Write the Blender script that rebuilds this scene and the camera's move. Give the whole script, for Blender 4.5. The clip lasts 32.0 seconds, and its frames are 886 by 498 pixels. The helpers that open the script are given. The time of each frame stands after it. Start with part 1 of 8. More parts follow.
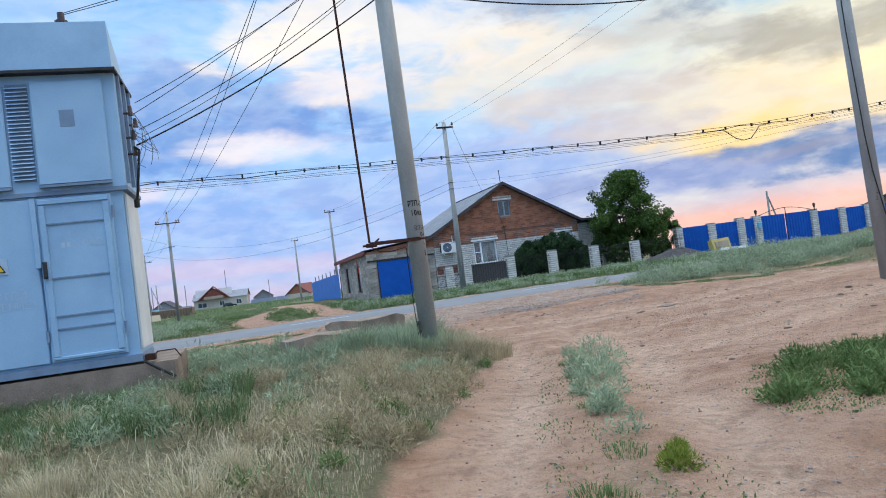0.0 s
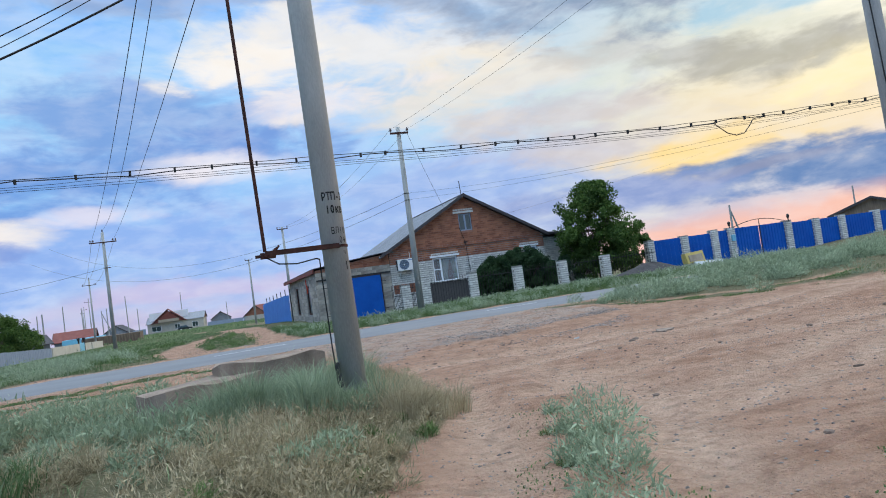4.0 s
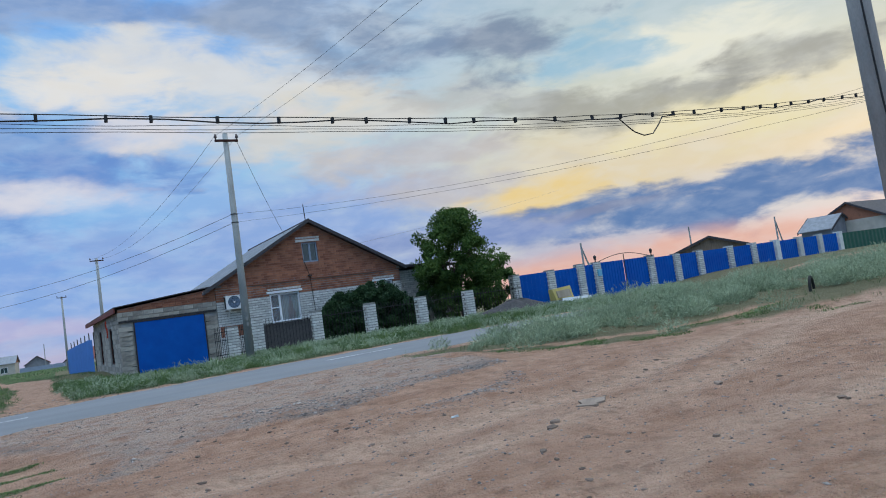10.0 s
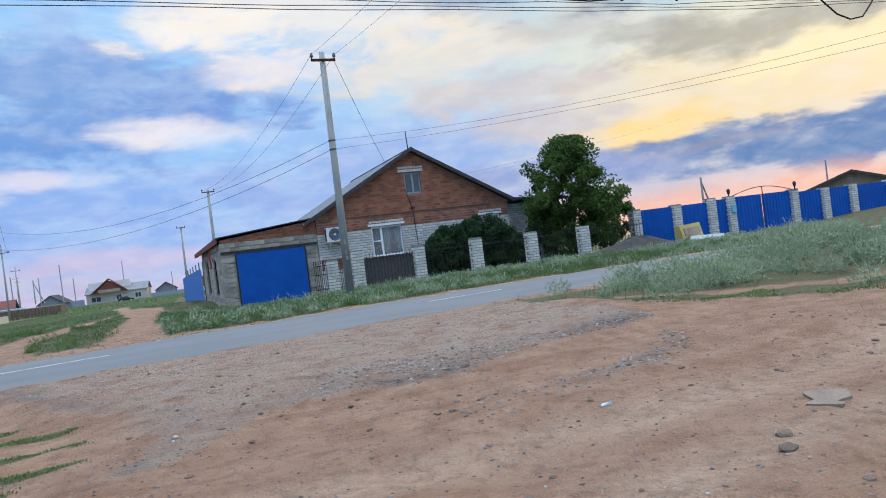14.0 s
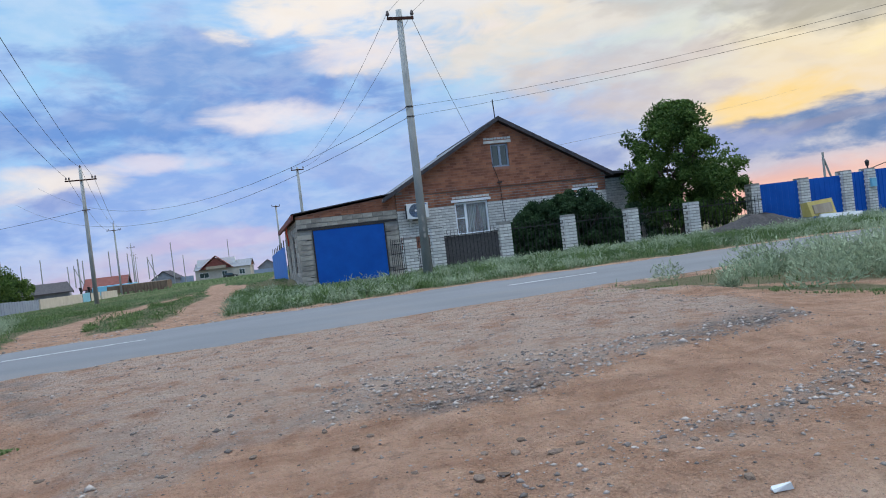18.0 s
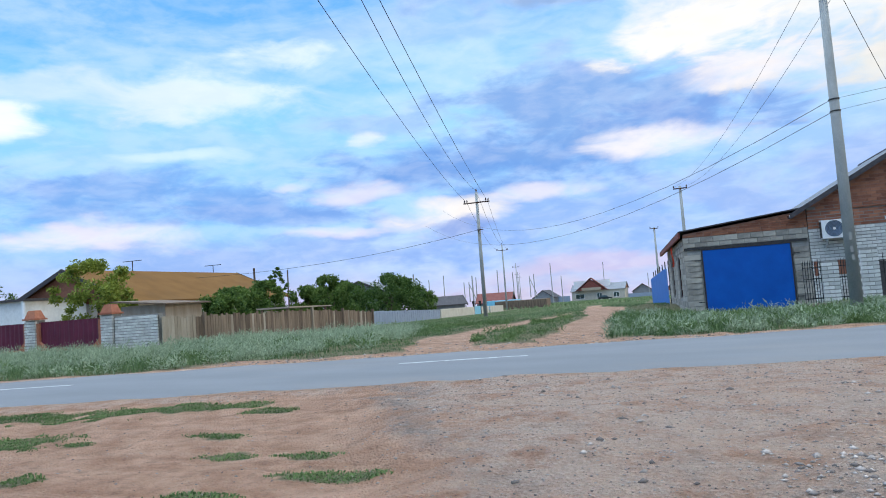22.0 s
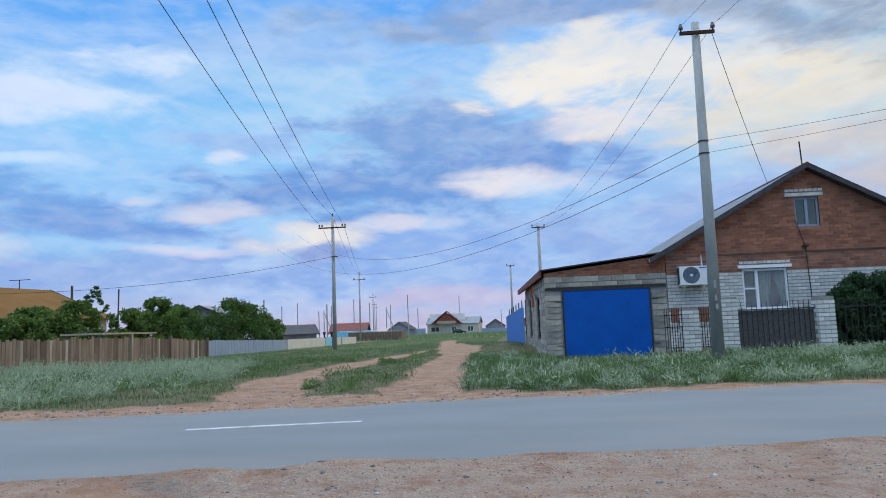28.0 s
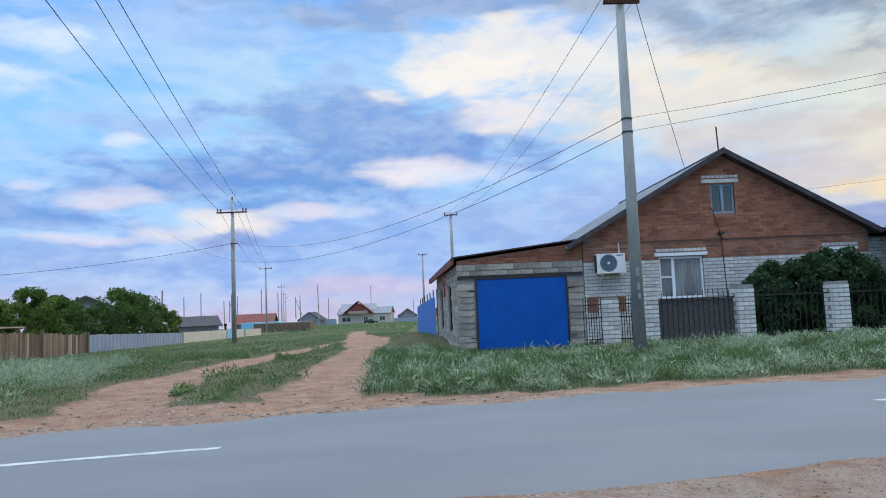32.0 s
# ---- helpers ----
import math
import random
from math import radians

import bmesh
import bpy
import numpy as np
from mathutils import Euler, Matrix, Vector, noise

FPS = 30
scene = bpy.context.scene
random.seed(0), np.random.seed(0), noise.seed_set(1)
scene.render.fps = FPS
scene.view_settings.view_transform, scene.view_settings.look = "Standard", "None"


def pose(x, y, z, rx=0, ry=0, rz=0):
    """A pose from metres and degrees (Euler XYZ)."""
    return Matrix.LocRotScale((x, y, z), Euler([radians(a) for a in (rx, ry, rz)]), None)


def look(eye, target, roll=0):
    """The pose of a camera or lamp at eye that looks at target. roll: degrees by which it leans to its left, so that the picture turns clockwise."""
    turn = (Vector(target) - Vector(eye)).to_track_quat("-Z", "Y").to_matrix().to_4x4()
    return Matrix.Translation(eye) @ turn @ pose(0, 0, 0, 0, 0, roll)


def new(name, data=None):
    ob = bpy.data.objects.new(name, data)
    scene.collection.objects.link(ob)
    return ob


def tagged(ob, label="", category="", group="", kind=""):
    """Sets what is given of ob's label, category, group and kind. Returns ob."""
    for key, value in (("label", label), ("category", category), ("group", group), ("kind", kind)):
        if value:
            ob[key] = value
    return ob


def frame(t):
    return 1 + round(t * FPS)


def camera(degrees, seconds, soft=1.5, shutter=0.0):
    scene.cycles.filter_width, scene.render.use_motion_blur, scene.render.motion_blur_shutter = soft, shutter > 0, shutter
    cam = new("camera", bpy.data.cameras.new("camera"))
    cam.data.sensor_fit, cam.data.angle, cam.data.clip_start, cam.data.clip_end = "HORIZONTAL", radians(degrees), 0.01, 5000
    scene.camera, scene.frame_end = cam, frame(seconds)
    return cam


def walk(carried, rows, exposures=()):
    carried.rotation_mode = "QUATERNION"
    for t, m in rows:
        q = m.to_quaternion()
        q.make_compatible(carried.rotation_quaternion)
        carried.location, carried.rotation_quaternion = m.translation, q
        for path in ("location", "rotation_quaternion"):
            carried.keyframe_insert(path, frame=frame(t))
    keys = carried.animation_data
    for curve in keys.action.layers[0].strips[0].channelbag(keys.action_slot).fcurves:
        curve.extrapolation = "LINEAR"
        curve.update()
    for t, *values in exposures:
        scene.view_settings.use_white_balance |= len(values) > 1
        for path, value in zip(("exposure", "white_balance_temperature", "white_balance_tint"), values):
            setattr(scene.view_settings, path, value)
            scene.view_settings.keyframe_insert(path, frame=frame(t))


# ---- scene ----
cam = camera(66.1, 32.0, soft=1.0)
PATH = [
    (0, (2.497, 0.67, 1.432), (3.004, 2.604, 1.477), -7.2),
    (0.5, (2.634, 1.036, 1.409), (3.155, 2.966, 1.448), -7.5),
    (1, (2.767, 1.404, 1.379), (3.299, 3.332, 1.404), -7.3),
    (1.5, (2.865, 1.717, 1.372), (3.413, 3.64, 1.403), -6.6),
    (2, (3.0, 2.032, 1.382), (3.56, 3.951, 1.434), -6.2),
    (2.5, (3.132, 2.419, 1.376), (3.693, 4.338, 1.441), -6.7),
    (3, (3.338, 2.79, 1.355), (3.898, 4.709, 1.42), -7.5),
    (3.5, (3.455, 3.109, 1.349), (4.038, 5.02, 1.418), -8.1),
    (4, (3.587, 3.428, 1.366), (4.202, 5.329, 1.451), -7.9),
    (4.5, (3.775, 3.825, 1.353), (4.405, 5.721, 1.45), -7.5),
    (6.5, (4.429, 5.347, 1.338), (5.075, 7.238, 1.425), -8.5),
    (7, (4.556, 5.705, 1.329), (5.206, 7.594, 1.413), -8.0),
    (7.5, (4.673, 6.077, 1.333), (5.329, 7.964, 1.431), -6.8),
    (8, (4.813, 6.396, 1.343), (5.487, 8.275, 1.468), -6.2),
    (8.5, (4.971, 6.728, 1.352), (5.68, 8.594, 1.487), -6.8),
    (9, (5.17, 7.033, 1.344), (5.944, 8.873, 1.469), -8.0),
    (9.5, (5.378, 7.34, 1.333), (6.258, 9.133, 1.441), -8.8),
    (10, (5.622, 7.694, 1.326), (6.63, 9.416, 1.462), -8.1),
    (10.5, (5.795, 7.957, 1.344), (6.842, 9.653, 1.513), -6.5),
    (11, (5.937, 8.311, 1.35), (6.806, 10.11, 1.445), -5.0),
    (11.5, (6.028, 8.6, 1.357), (6.605, 10.513, 1.436), -5.8),
    (12, (6.115, 8.894, 1.35), (6.534, 10.848, 1.44), -6.0),
    (12.5, (6.179, 9.09, 1.358), (6.617, 11.04, 1.442), -6.2),
    (13, (6.255, 9.34, 1.368), (6.762, 11.274, 1.413), -6.7),
    (13.5, (6.425, 9.662, 1.337), (7.019, 11.572, 1.342), -7.3),
    (14, (6.479, 9.892, 1.354), (7.196, 11.759, 1.342), -7.1),
    (14.5, (6.678, 10.165, 1.326), (7.53, 11.975, 1.318), -6.2),
    (16.5, (7.122, 11.217, 1.269), (8.089, 12.967, 1.227), -3.7),
    (17, (7.257, 11.423, 1.249), (8.172, 13.2, 1.189), -4.1),
    (17.5, (7.431, 11.704, 1.208), (8.161, 13.564, 1.149), -5.7),
    (18, (7.474, 11.892, 1.199), (7.922, 13.841, 1.164), -6.7),
    (18.5, (7.46, 12.135, 1.182), (7.561, 14.132, 1.137), -7.1),
    (19, (7.434, 12.384, 1.158), (7.228, 14.369, 1.038), -7.6),
    (19.5, (7.372, 12.641, 1.127), (6.979, 14.591, 0.921), -8.0),
    (20, (7.352, 12.802, 1.109), (6.924, 14.747, 0.928), -7.0),
    (20.5, (7.275, 12.912, 1.102), (6.832, 14.861, 1.013), -5.1),
    (21, (7.209, 13.077, 1.09), (6.7, 15.011, 1.087), -3.8),
    (21.5, (7.163, 13.259, 1.089), (6.573, 15.169, 1.154), -4.1),
    (22, (7.123, 13.431, 1.092), (6.524, 15.334, 1.232), -4.3),
    (22.5, (7.148, 13.645, 1.099), (6.62, 15.562, 1.315), -4.3),
    (23, (7.068, 13.784, 1.084), (6.634, 15.715, 1.369), -4.4),
    (23.5, (7.095, 13.973, 1.108), (6.596, 15.874, 1.476), -5.2),
    (24, (7.074, 14.124, 1.21), (6.624, 16.031, 1.612), -4.2),
    (24.5, (7.04, 14.327, 1.225), (6.671, 16.251, 1.628), -2.8),
    (25, (6.973, 14.496, 1.228), (6.622, 16.435, 1.566), -1.8),
    (25.5, (6.923, 14.763, 1.206), (6.592, 16.719, 1.458), -1.3),
    (27.5, (6.907, 15.564, 1.244), (6.671, 17.528, 1.542), -2.1),
    (28, (6.877, 15.888, 1.259), (6.684, 17.868, 1.463), -2.1),
    (28.5, (6.914, 16.073, 1.262), (6.767, 18.065, 1.362), -2.1),
    (29, (6.931, 16.285, 1.256), (6.738, 18.274, 1.329), -2.1),
    (29.5, (6.902, 16.371, 1.264), (6.621, 18.35, 1.329), -2.1),
    (30, (6.891, 16.5, 1.27), (6.535, 18.468, 1.33), -2.0),
    (30.5, (6.841, 16.695, 1.264), (6.481, 18.662, 1.327), -1.9),
    (31, (6.855, 16.962, 1.272), (6.627, 18.947, 1.363), -1.8),
    (31.5, (6.911, 17.3, 1.291), (6.858, 19.295, 1.425), -2.2),
    (32, (6.943, 17.642, 1.289), (7.004, 19.634, 1.453), -2.4),
]
walk(cam, [(t, look(eye, target, roll)) for t, eye, target, roll in PATH],
     exposures=[(0, 0.22, 6500, 10), (2, 0.15, 6500, 10), (4, 0.1, 6400, 9), (7, 0.0, 6250, 8), (9, -0.08, 6150, 7), (10, -0.22, 6100, 7), (11, -0.33, 6100, 8), (13, -0.02, 6300, 9), (14.5, 0.1, 6450, 10), (17.5, 0.0, 6400, 9), (18.2, 0.05, 6600, 11), (19, 0.42, 7100, 11), (20, 0.55, 8300, 12), (21, 0.3, 6750, 11), (22, 0.28, 6350, 8), (23, 0.0, 6300, 8), (24, -0.2, 6100, 7), (25.5, -0.1, 6100, 7), (28, 0.0, 6300, 8), (30, 0.32, 6500, 9), (32, 0.1, 6400, 9)])

# ---- world: evening sky with broken cloud, the sun low and veiled ----
SUN = Vector((0.882, 0.455, 0.122)).normalized()
world = bpy.data.worlds.new("evening_sky")
scene.world = world
world.use_nodes = True
WN = world.node_tree.nodes
WL = world.node_tree.links
WN.clear()


def wm(op, a, b=None, c=None, clamp=False):
    n = WN.new("ShaderNodeMath")
    n.operation, n.use_clamp = op, clamp
    for i, v in enumerate((a, b, c)):
        if v is None:
            continue
        if isinstance(v, (int, float)):
            n.inputs[i].default_value = v
        else:
            WL.new(v, n.inputs[i])
    return n.outputs[0]


def wmap(v, a, b, c=0.0, d=1.0):
    n = WN.new("ShaderNodeMapRange")
    n.interpolation_type = "SMOOTHSTEP"
    WL.new(v, n.inputs[0])
    for i, val in enumerate((a, b, c, d)):
        n.inputs[i + 1].default_value = val
    return n.outputs[0]


def wmix(f, a, b, blend="MIX"):
    n = WN.new("ShaderNodeMix")
    n.data_type, n.blend_type = "RGBA", blend
    if isinstance(f, (int, float)):
        n.inputs[0].default_value = f
    else:
        WL.new(f, n.inputs[0])
    for i, v in ((6, a), (7, b)):
        if isinstance(v, tuple):
            n.inputs[i].default_value = (*v, 1)
        else:
            WL.new(v, n.inputs[i])
    return n.outputs[2]


def wnoise(vec, scale, detail=6.0, rough=0.55, distort=0.0):
    n = WN.new("ShaderNodeTexNoise")
    WL.new(vec, n.inputs["Vector"])
    n.inputs["Scale"].default_value = scale
    n.inputs["Detail"].default_value = detail
    n.inputs["Roughness"].default_value = rough
    n.inputs["Distortion"].default_value = distort
    return n.outputs[0]


def wvec(x, y, z):
    n = WN.new("ShaderNodeCombineXYZ")
    for i, v in enumerate((x, y, z)):
        if isinstance(v, (int, float)):
            n.inputs[i].default_value = v
        else:
            WL.new(v, n.inputs[i])
    return n.outputs[0]


w_dir = WN.new("ShaderNodeTexCoord").outputs["Generated"]
w_sep = WN.new("ShaderNodeSeparateXYZ")
WL.new(w_dir, w_sep.inputs[0])
wx, wy, wz = w_sep.outputs
up_z = wm("MAXIMUM", wz, 0.0)


def tone(r, g, b):
    """A display colour as scene-linear light."""
    return tuple(((c / 255 + 0.055) / 1.055) ** 2.4 for c in (r, g, b))


def sky_ramp(value, stops):
    n = WN.new("ShaderNodeValToRGB")
    WL.new(value, n.inputs[0])
    e = n.color_ramp.elements
    e[0].position, e[0].color = stops[0][0], (*stops[0][1], 1)
    e[1].position, e[1].color = stops[-1][0], (*stops[-1][1], 1)
    for pos, col in stops[1:-1]:
        q = e.new(pos)
        q.color = (*col, 1)
    return n.outputs[0]


deg = 180 / math.pi
az = wm("MULTIPLY", wm("ARCTAN2", wx, wy), deg)
el = wm("MULTIPLY", wm("ARCSINE", wz), deg)
el_n = wm("DIVIDE", el, 60.0, clamp=True)
cool = sky_ramp(el_n, [(0.0, tone(196, 188, 220)), (0.05, tone(160, 188, 238)), (0.12, tone(142, 200, 250)), (0.24, tone(134, 206, 254)), (0.36, tone(106, 178, 252)), (0.55, tone(100, 164, 246)), (1.0, tone(92, 150, 236))])
warm = sky_ramp(el_n, [(0.0, tone(204, 182, 202)), (0.06, tone(178, 188, 214)), (0.13, tone(236, 216, 186)), (0.22, tone(236, 230, 204)), (0.32, tone(204, 218, 220)), (0.5, tone(176, 200, 222)), (1.0, tone(120, 165, 226))])
nishita = WN.new("ShaderNodeTexSky")
nishita.sky_type, nishita.sun_disc = "NISHITA", False
nishita.sun_elevation, nishita.sun_rotation = math.asin(SUN.z), math.atan2(SUN.x, SUN.y)
nsc = WN.new("ShaderNodeVectorMath")
nsc.operation = "SCALE"
WL.new(nishita.outputs[0], nsc.inputs[0])
nsc.inputs[3].default_value = 0.10
sky = wmix(wm("MULTIPLY", wmap(az, 4.0, 44.0), wmap(az, 150.0, 100.0)), cool, warm)
sky = wmix(0.08, sky, nsc.outputs[0])
# torn cloud edges: the outlines are warped by coarse noise and frayed by fine noise, flattened to the horizon
flat_dir = wvec(wx, wy, wm("MULTIPLY", wz, 2.7))
warp = WN.new("ShaderNodeTexNoise")
WL.new(flat_dir, warp.inputs["Vector"])
warp.inputs["Scale"].default_value, warp.inputs["Detail"].default_value, warp.inputs["Roughness"].default_value = 5.0, 7.0, 0.54
warp_sep = WN.new("ShaderNodeSeparateColor")
WL.new(warp.outputs["Color"], warp_sep.inputs[0])
warp_a = wm("SUBTRACT", warp_sep.outputs[0], 0.5)
warp_e = wm("SUBTRACT", warp_sep.outputs[1], 0.5)
torn = wnoise(flat_dir, 9.0, 8.0, 0.56, 0.5)
fine = wnoise(flat_dir, 19.0, 6.0, 0.55, 0.3)
fray = wm("ADD", wm("MULTIPLY", wm("SUBTRACT", torn, 0.5), 5.2), wm("MULTIPLY", wm("SUBTRACT", fine, 0.5), 1.5))
veil = wmap(wnoise(flat_dir, 2.6, 9.0, 0.62, 0.6), 0.46, 0.66)
veil_col = wmix(wmap(az, 0.0, 40.0), tone(188, 214, 250), tone(236, 230, 214))
sky = wmix(wm("MULTIPLY", veil, wmap(el, 45.0, 14.0, 0.35, 0.5)), sky, veil_col)


def cloud(a, e, w, h, col, amount=0.9, soft=1.05):
    """One cloud of the sky at azimuth a and elevation e, w and h degrees to its ragged edge."""
    global sky
    k = min(1.0, 0.42 + h / 4.2)
    u = wm("MULTIPLY_ADD", wm("MULTIPLY_ADD", warp_a, 22.0 * k, az), 1 / w, -a / w)
    v = wm("MULTIPLY_ADD", wm("MULTIPLY_ADD", warp_e, 7.5 * k, el), 1 / h, -e / h)
    r2 = wm("MULTIPLY_ADD", u, u, wm("MULTIPLY", v, v))
    mask = wmap(wm("ADD", r2, fray), 1.0 + soft, 1.0 - soft, 0.0, amount)
    sky = wmix(mask, sky, tone(*col))


# broad veils
cloud(-10, 18.5, 17, 5.5, (184, 216, 242), 0.7, 1.3)
cloud(8, 9, 26, 8, (158, 190, 238), 0.75, 1.2)
cloud(-30, 11, 22, 5, (168, 200, 248), 0.5, 1.2)
cloud(-8, 5.4, 16, 2.2, (138, 172, 232), 0.75)
cloud(18, 6.6, 15, 3.0, (152, 178, 228), 0.8)
# slate-blue clouds on the cool side
cloud(-15, 10.5, 13, 2.7, (106, 150, 216), 0.9)
cloud(-3, 14.2, 11.5, 3.4, (124, 162, 218), 0.9)
cloud(4, 12.4, 6.0, 1.4, (118, 154, 216), 0.85)
cloud(-6.5, 18.6, 3.2, 1.6, (148, 176, 228), 0.7)
cloud(-41, 8.4, 11.5, 1.9, (112, 158, 222), 0.85)
cloud(-56, 10.0, 9.0, 2.0, (124, 162, 224), 0.8)
cloud(-25, 14.6, 5.0, 0.8, (150, 180, 232), 0.6)
cloud(-30, 4.6, 14, 1.1, (138, 168, 226), 0.7)
cloud(3, 24.4, 17, 1.5, (142, 164, 204), 0.8)
cloud(-20, 22.6, 8, 1.2, (146, 184, 238), 0.5)
# pale and cream breaks
cloud(0.8, 10.7, 5.2, 1.0, (252, 242, 240), 0.78, 1.5)
cloud(-16.8, 6.5, 4.8, 1.1, (255, 242, 226), 0.78, 1.5)
cloud(-9, 8.0, 3.4, 0.6, (246, 236, 240), 0.66, 1.5)
cloud(-43, 6.3, 6.4, 0.8, (250, 234, 234), 0.66, 1.5)
cloud(-24, 9.2, 3.0, 0.8, (250, 238, 240), 0.57, 1.5)
cloud(-34.5, 17.2, 6.2, 1.4, (240, 245, 255), 0.74, 1.5)
cloud(-29.5, 20.4, 3.8, 1.1, (246, 249, 255), 0.74, 1.5)
cloud(-48.5, 14.5, 2.2, 0.9, (252, 252, 255), 0.78, 1.5)
cloud(-43, 17.0, 9, 1.3, (206, 222, 252), 0.7)
cloud(-24.6, 13.6, 1.6, 0.6, (250, 243, 248), 0.6, 1.5)
cloud(-29.5, 10.3, 1.5, 0.4, (250, 240, 244), 0.5, 1.5)
cloud(-15.5, 5.5, 2.6, 0.55, (122, 152, 216), 0.85)
cloud(-27, 6.0, 3.5, 0.5, (242, 226, 236), 0.55, 1.2)
cloud(-33, 7.4, 8, 0.9, (122, 160, 222), 0.6)
cloud(-38, 12.2, 3.4, 0.5, (226, 240, 255), 0.5, 1.6)
cloud(5.5, 18.2, 5.0, 1.5, (250, 242, 236), 0.9)
cloud(13, 19.0, 11, 3.0, (244, 236, 226), 0.8, 1.1)
cloud(22, 15.2, 10, 2.8, (240, 228, 208), 0.75, 1.1)
cloud(10, 15.6, 6, 1.2, (238, 230, 232), 0.7)
# the sunset side
cloud(44, 9.6, 14, 3.4, (246, 226, 188), 0.7, 1.3)
cloud(41, 7.0, 6.0, 1.5, (255, 220, 146), 0.88, 1.2)
cloud(53, 10.6, 7, 1.5, (255, 238, 190), 0.9)
cloud(52.5, 16.2, 6.0, 2.2, (255, 248, 226), 0.95)
cloud(45.5, 17.6, 4.2, 1.7, (164, 202, 224), 0.85)
cloud(27, 20.8, 7.5, 2.6, (138, 156, 184), 0.92)
cloud(20, 23.6, 7.0, 1.6, (150, 168, 196), 0.8)
cloud(33, 16.4, 6.0, 1.2, (196, 192, 188), 0.6)
cloud(39.5, 19.4, 4.4, 2.2, (138, 152, 174), 0.92)
cloud(46.5, 12.9, 8.0, 1.7, (172, 170, 160), 0.8, 0.9)
cloud(38, 14.6, 3.2, 0.8, (182, 180, 172), 0.7)
cloud(58, 14.0, 6.0, 1.3, (172, 168, 160), 0.8)
cloud(28, 12.0, 8.0, 1.3, (206, 198, 198), 0.65)
cloud(30, 9.2, 7.0, 1.0, (196, 192, 204), 0.6)
# the long dark bank over the horizon, and the glow under it
cloud(57, 4.6, 23, 2.0, (96, 132, 184), 0.95, 0.8)
cloud(44, 5.0, 6, 0.5, (150, 152, 176), 0.7)
cloud(32, 4.4, 10, 1.5, (146, 162, 208), 0.85)
glow = wm("MULTIPLY", wm("MULTIPLY", wmap(az, 24.0, 36.0), wmap(az, 92.0, 66.0)), wmap(wm("MULTIPLY_ADD", wm("SUBTRACT", torn, 0.5), 2.4, el), 3.0, 1.2, 0.0, 0.85))
sky = wmix(glow, sky, tone(248, 190, 168))
cloud(-3, 1.8, 11, 0.9, (226, 192, 212), 0.4)
sky = wmix(wmap(fine, 0.35, 0.68, 0.0, 0.14), sky, wmix(1.0, sky, tone(255, 252, 250), "SCREEN"))
# unseen zenith raised far above the visible sky's brightness, added to light the ground
sky = wmix(wmap(wz, 0.54, 0.86), sky, (2.2, 2.55, 2.85))
bg = WN.new("ShaderNodeBackground")
WL.new(sky, bg.inputs[0])
bg.inputs[1].default_value = 1.0
wout = WN.new("ShaderNodeOutputWorld")
WL.new(bg.outputs[0], wout.inputs[0])

sun = new("sun", bpy.data.lights.new("sun", "SUN"))
sun.data.energy, sun.data.angle, sun.data.color = 0.6, radians(22), (1.0, 0.82, 0.60)
sun.matrix_world = look((0, 0, 0), -SUN)

# ---- materials ----


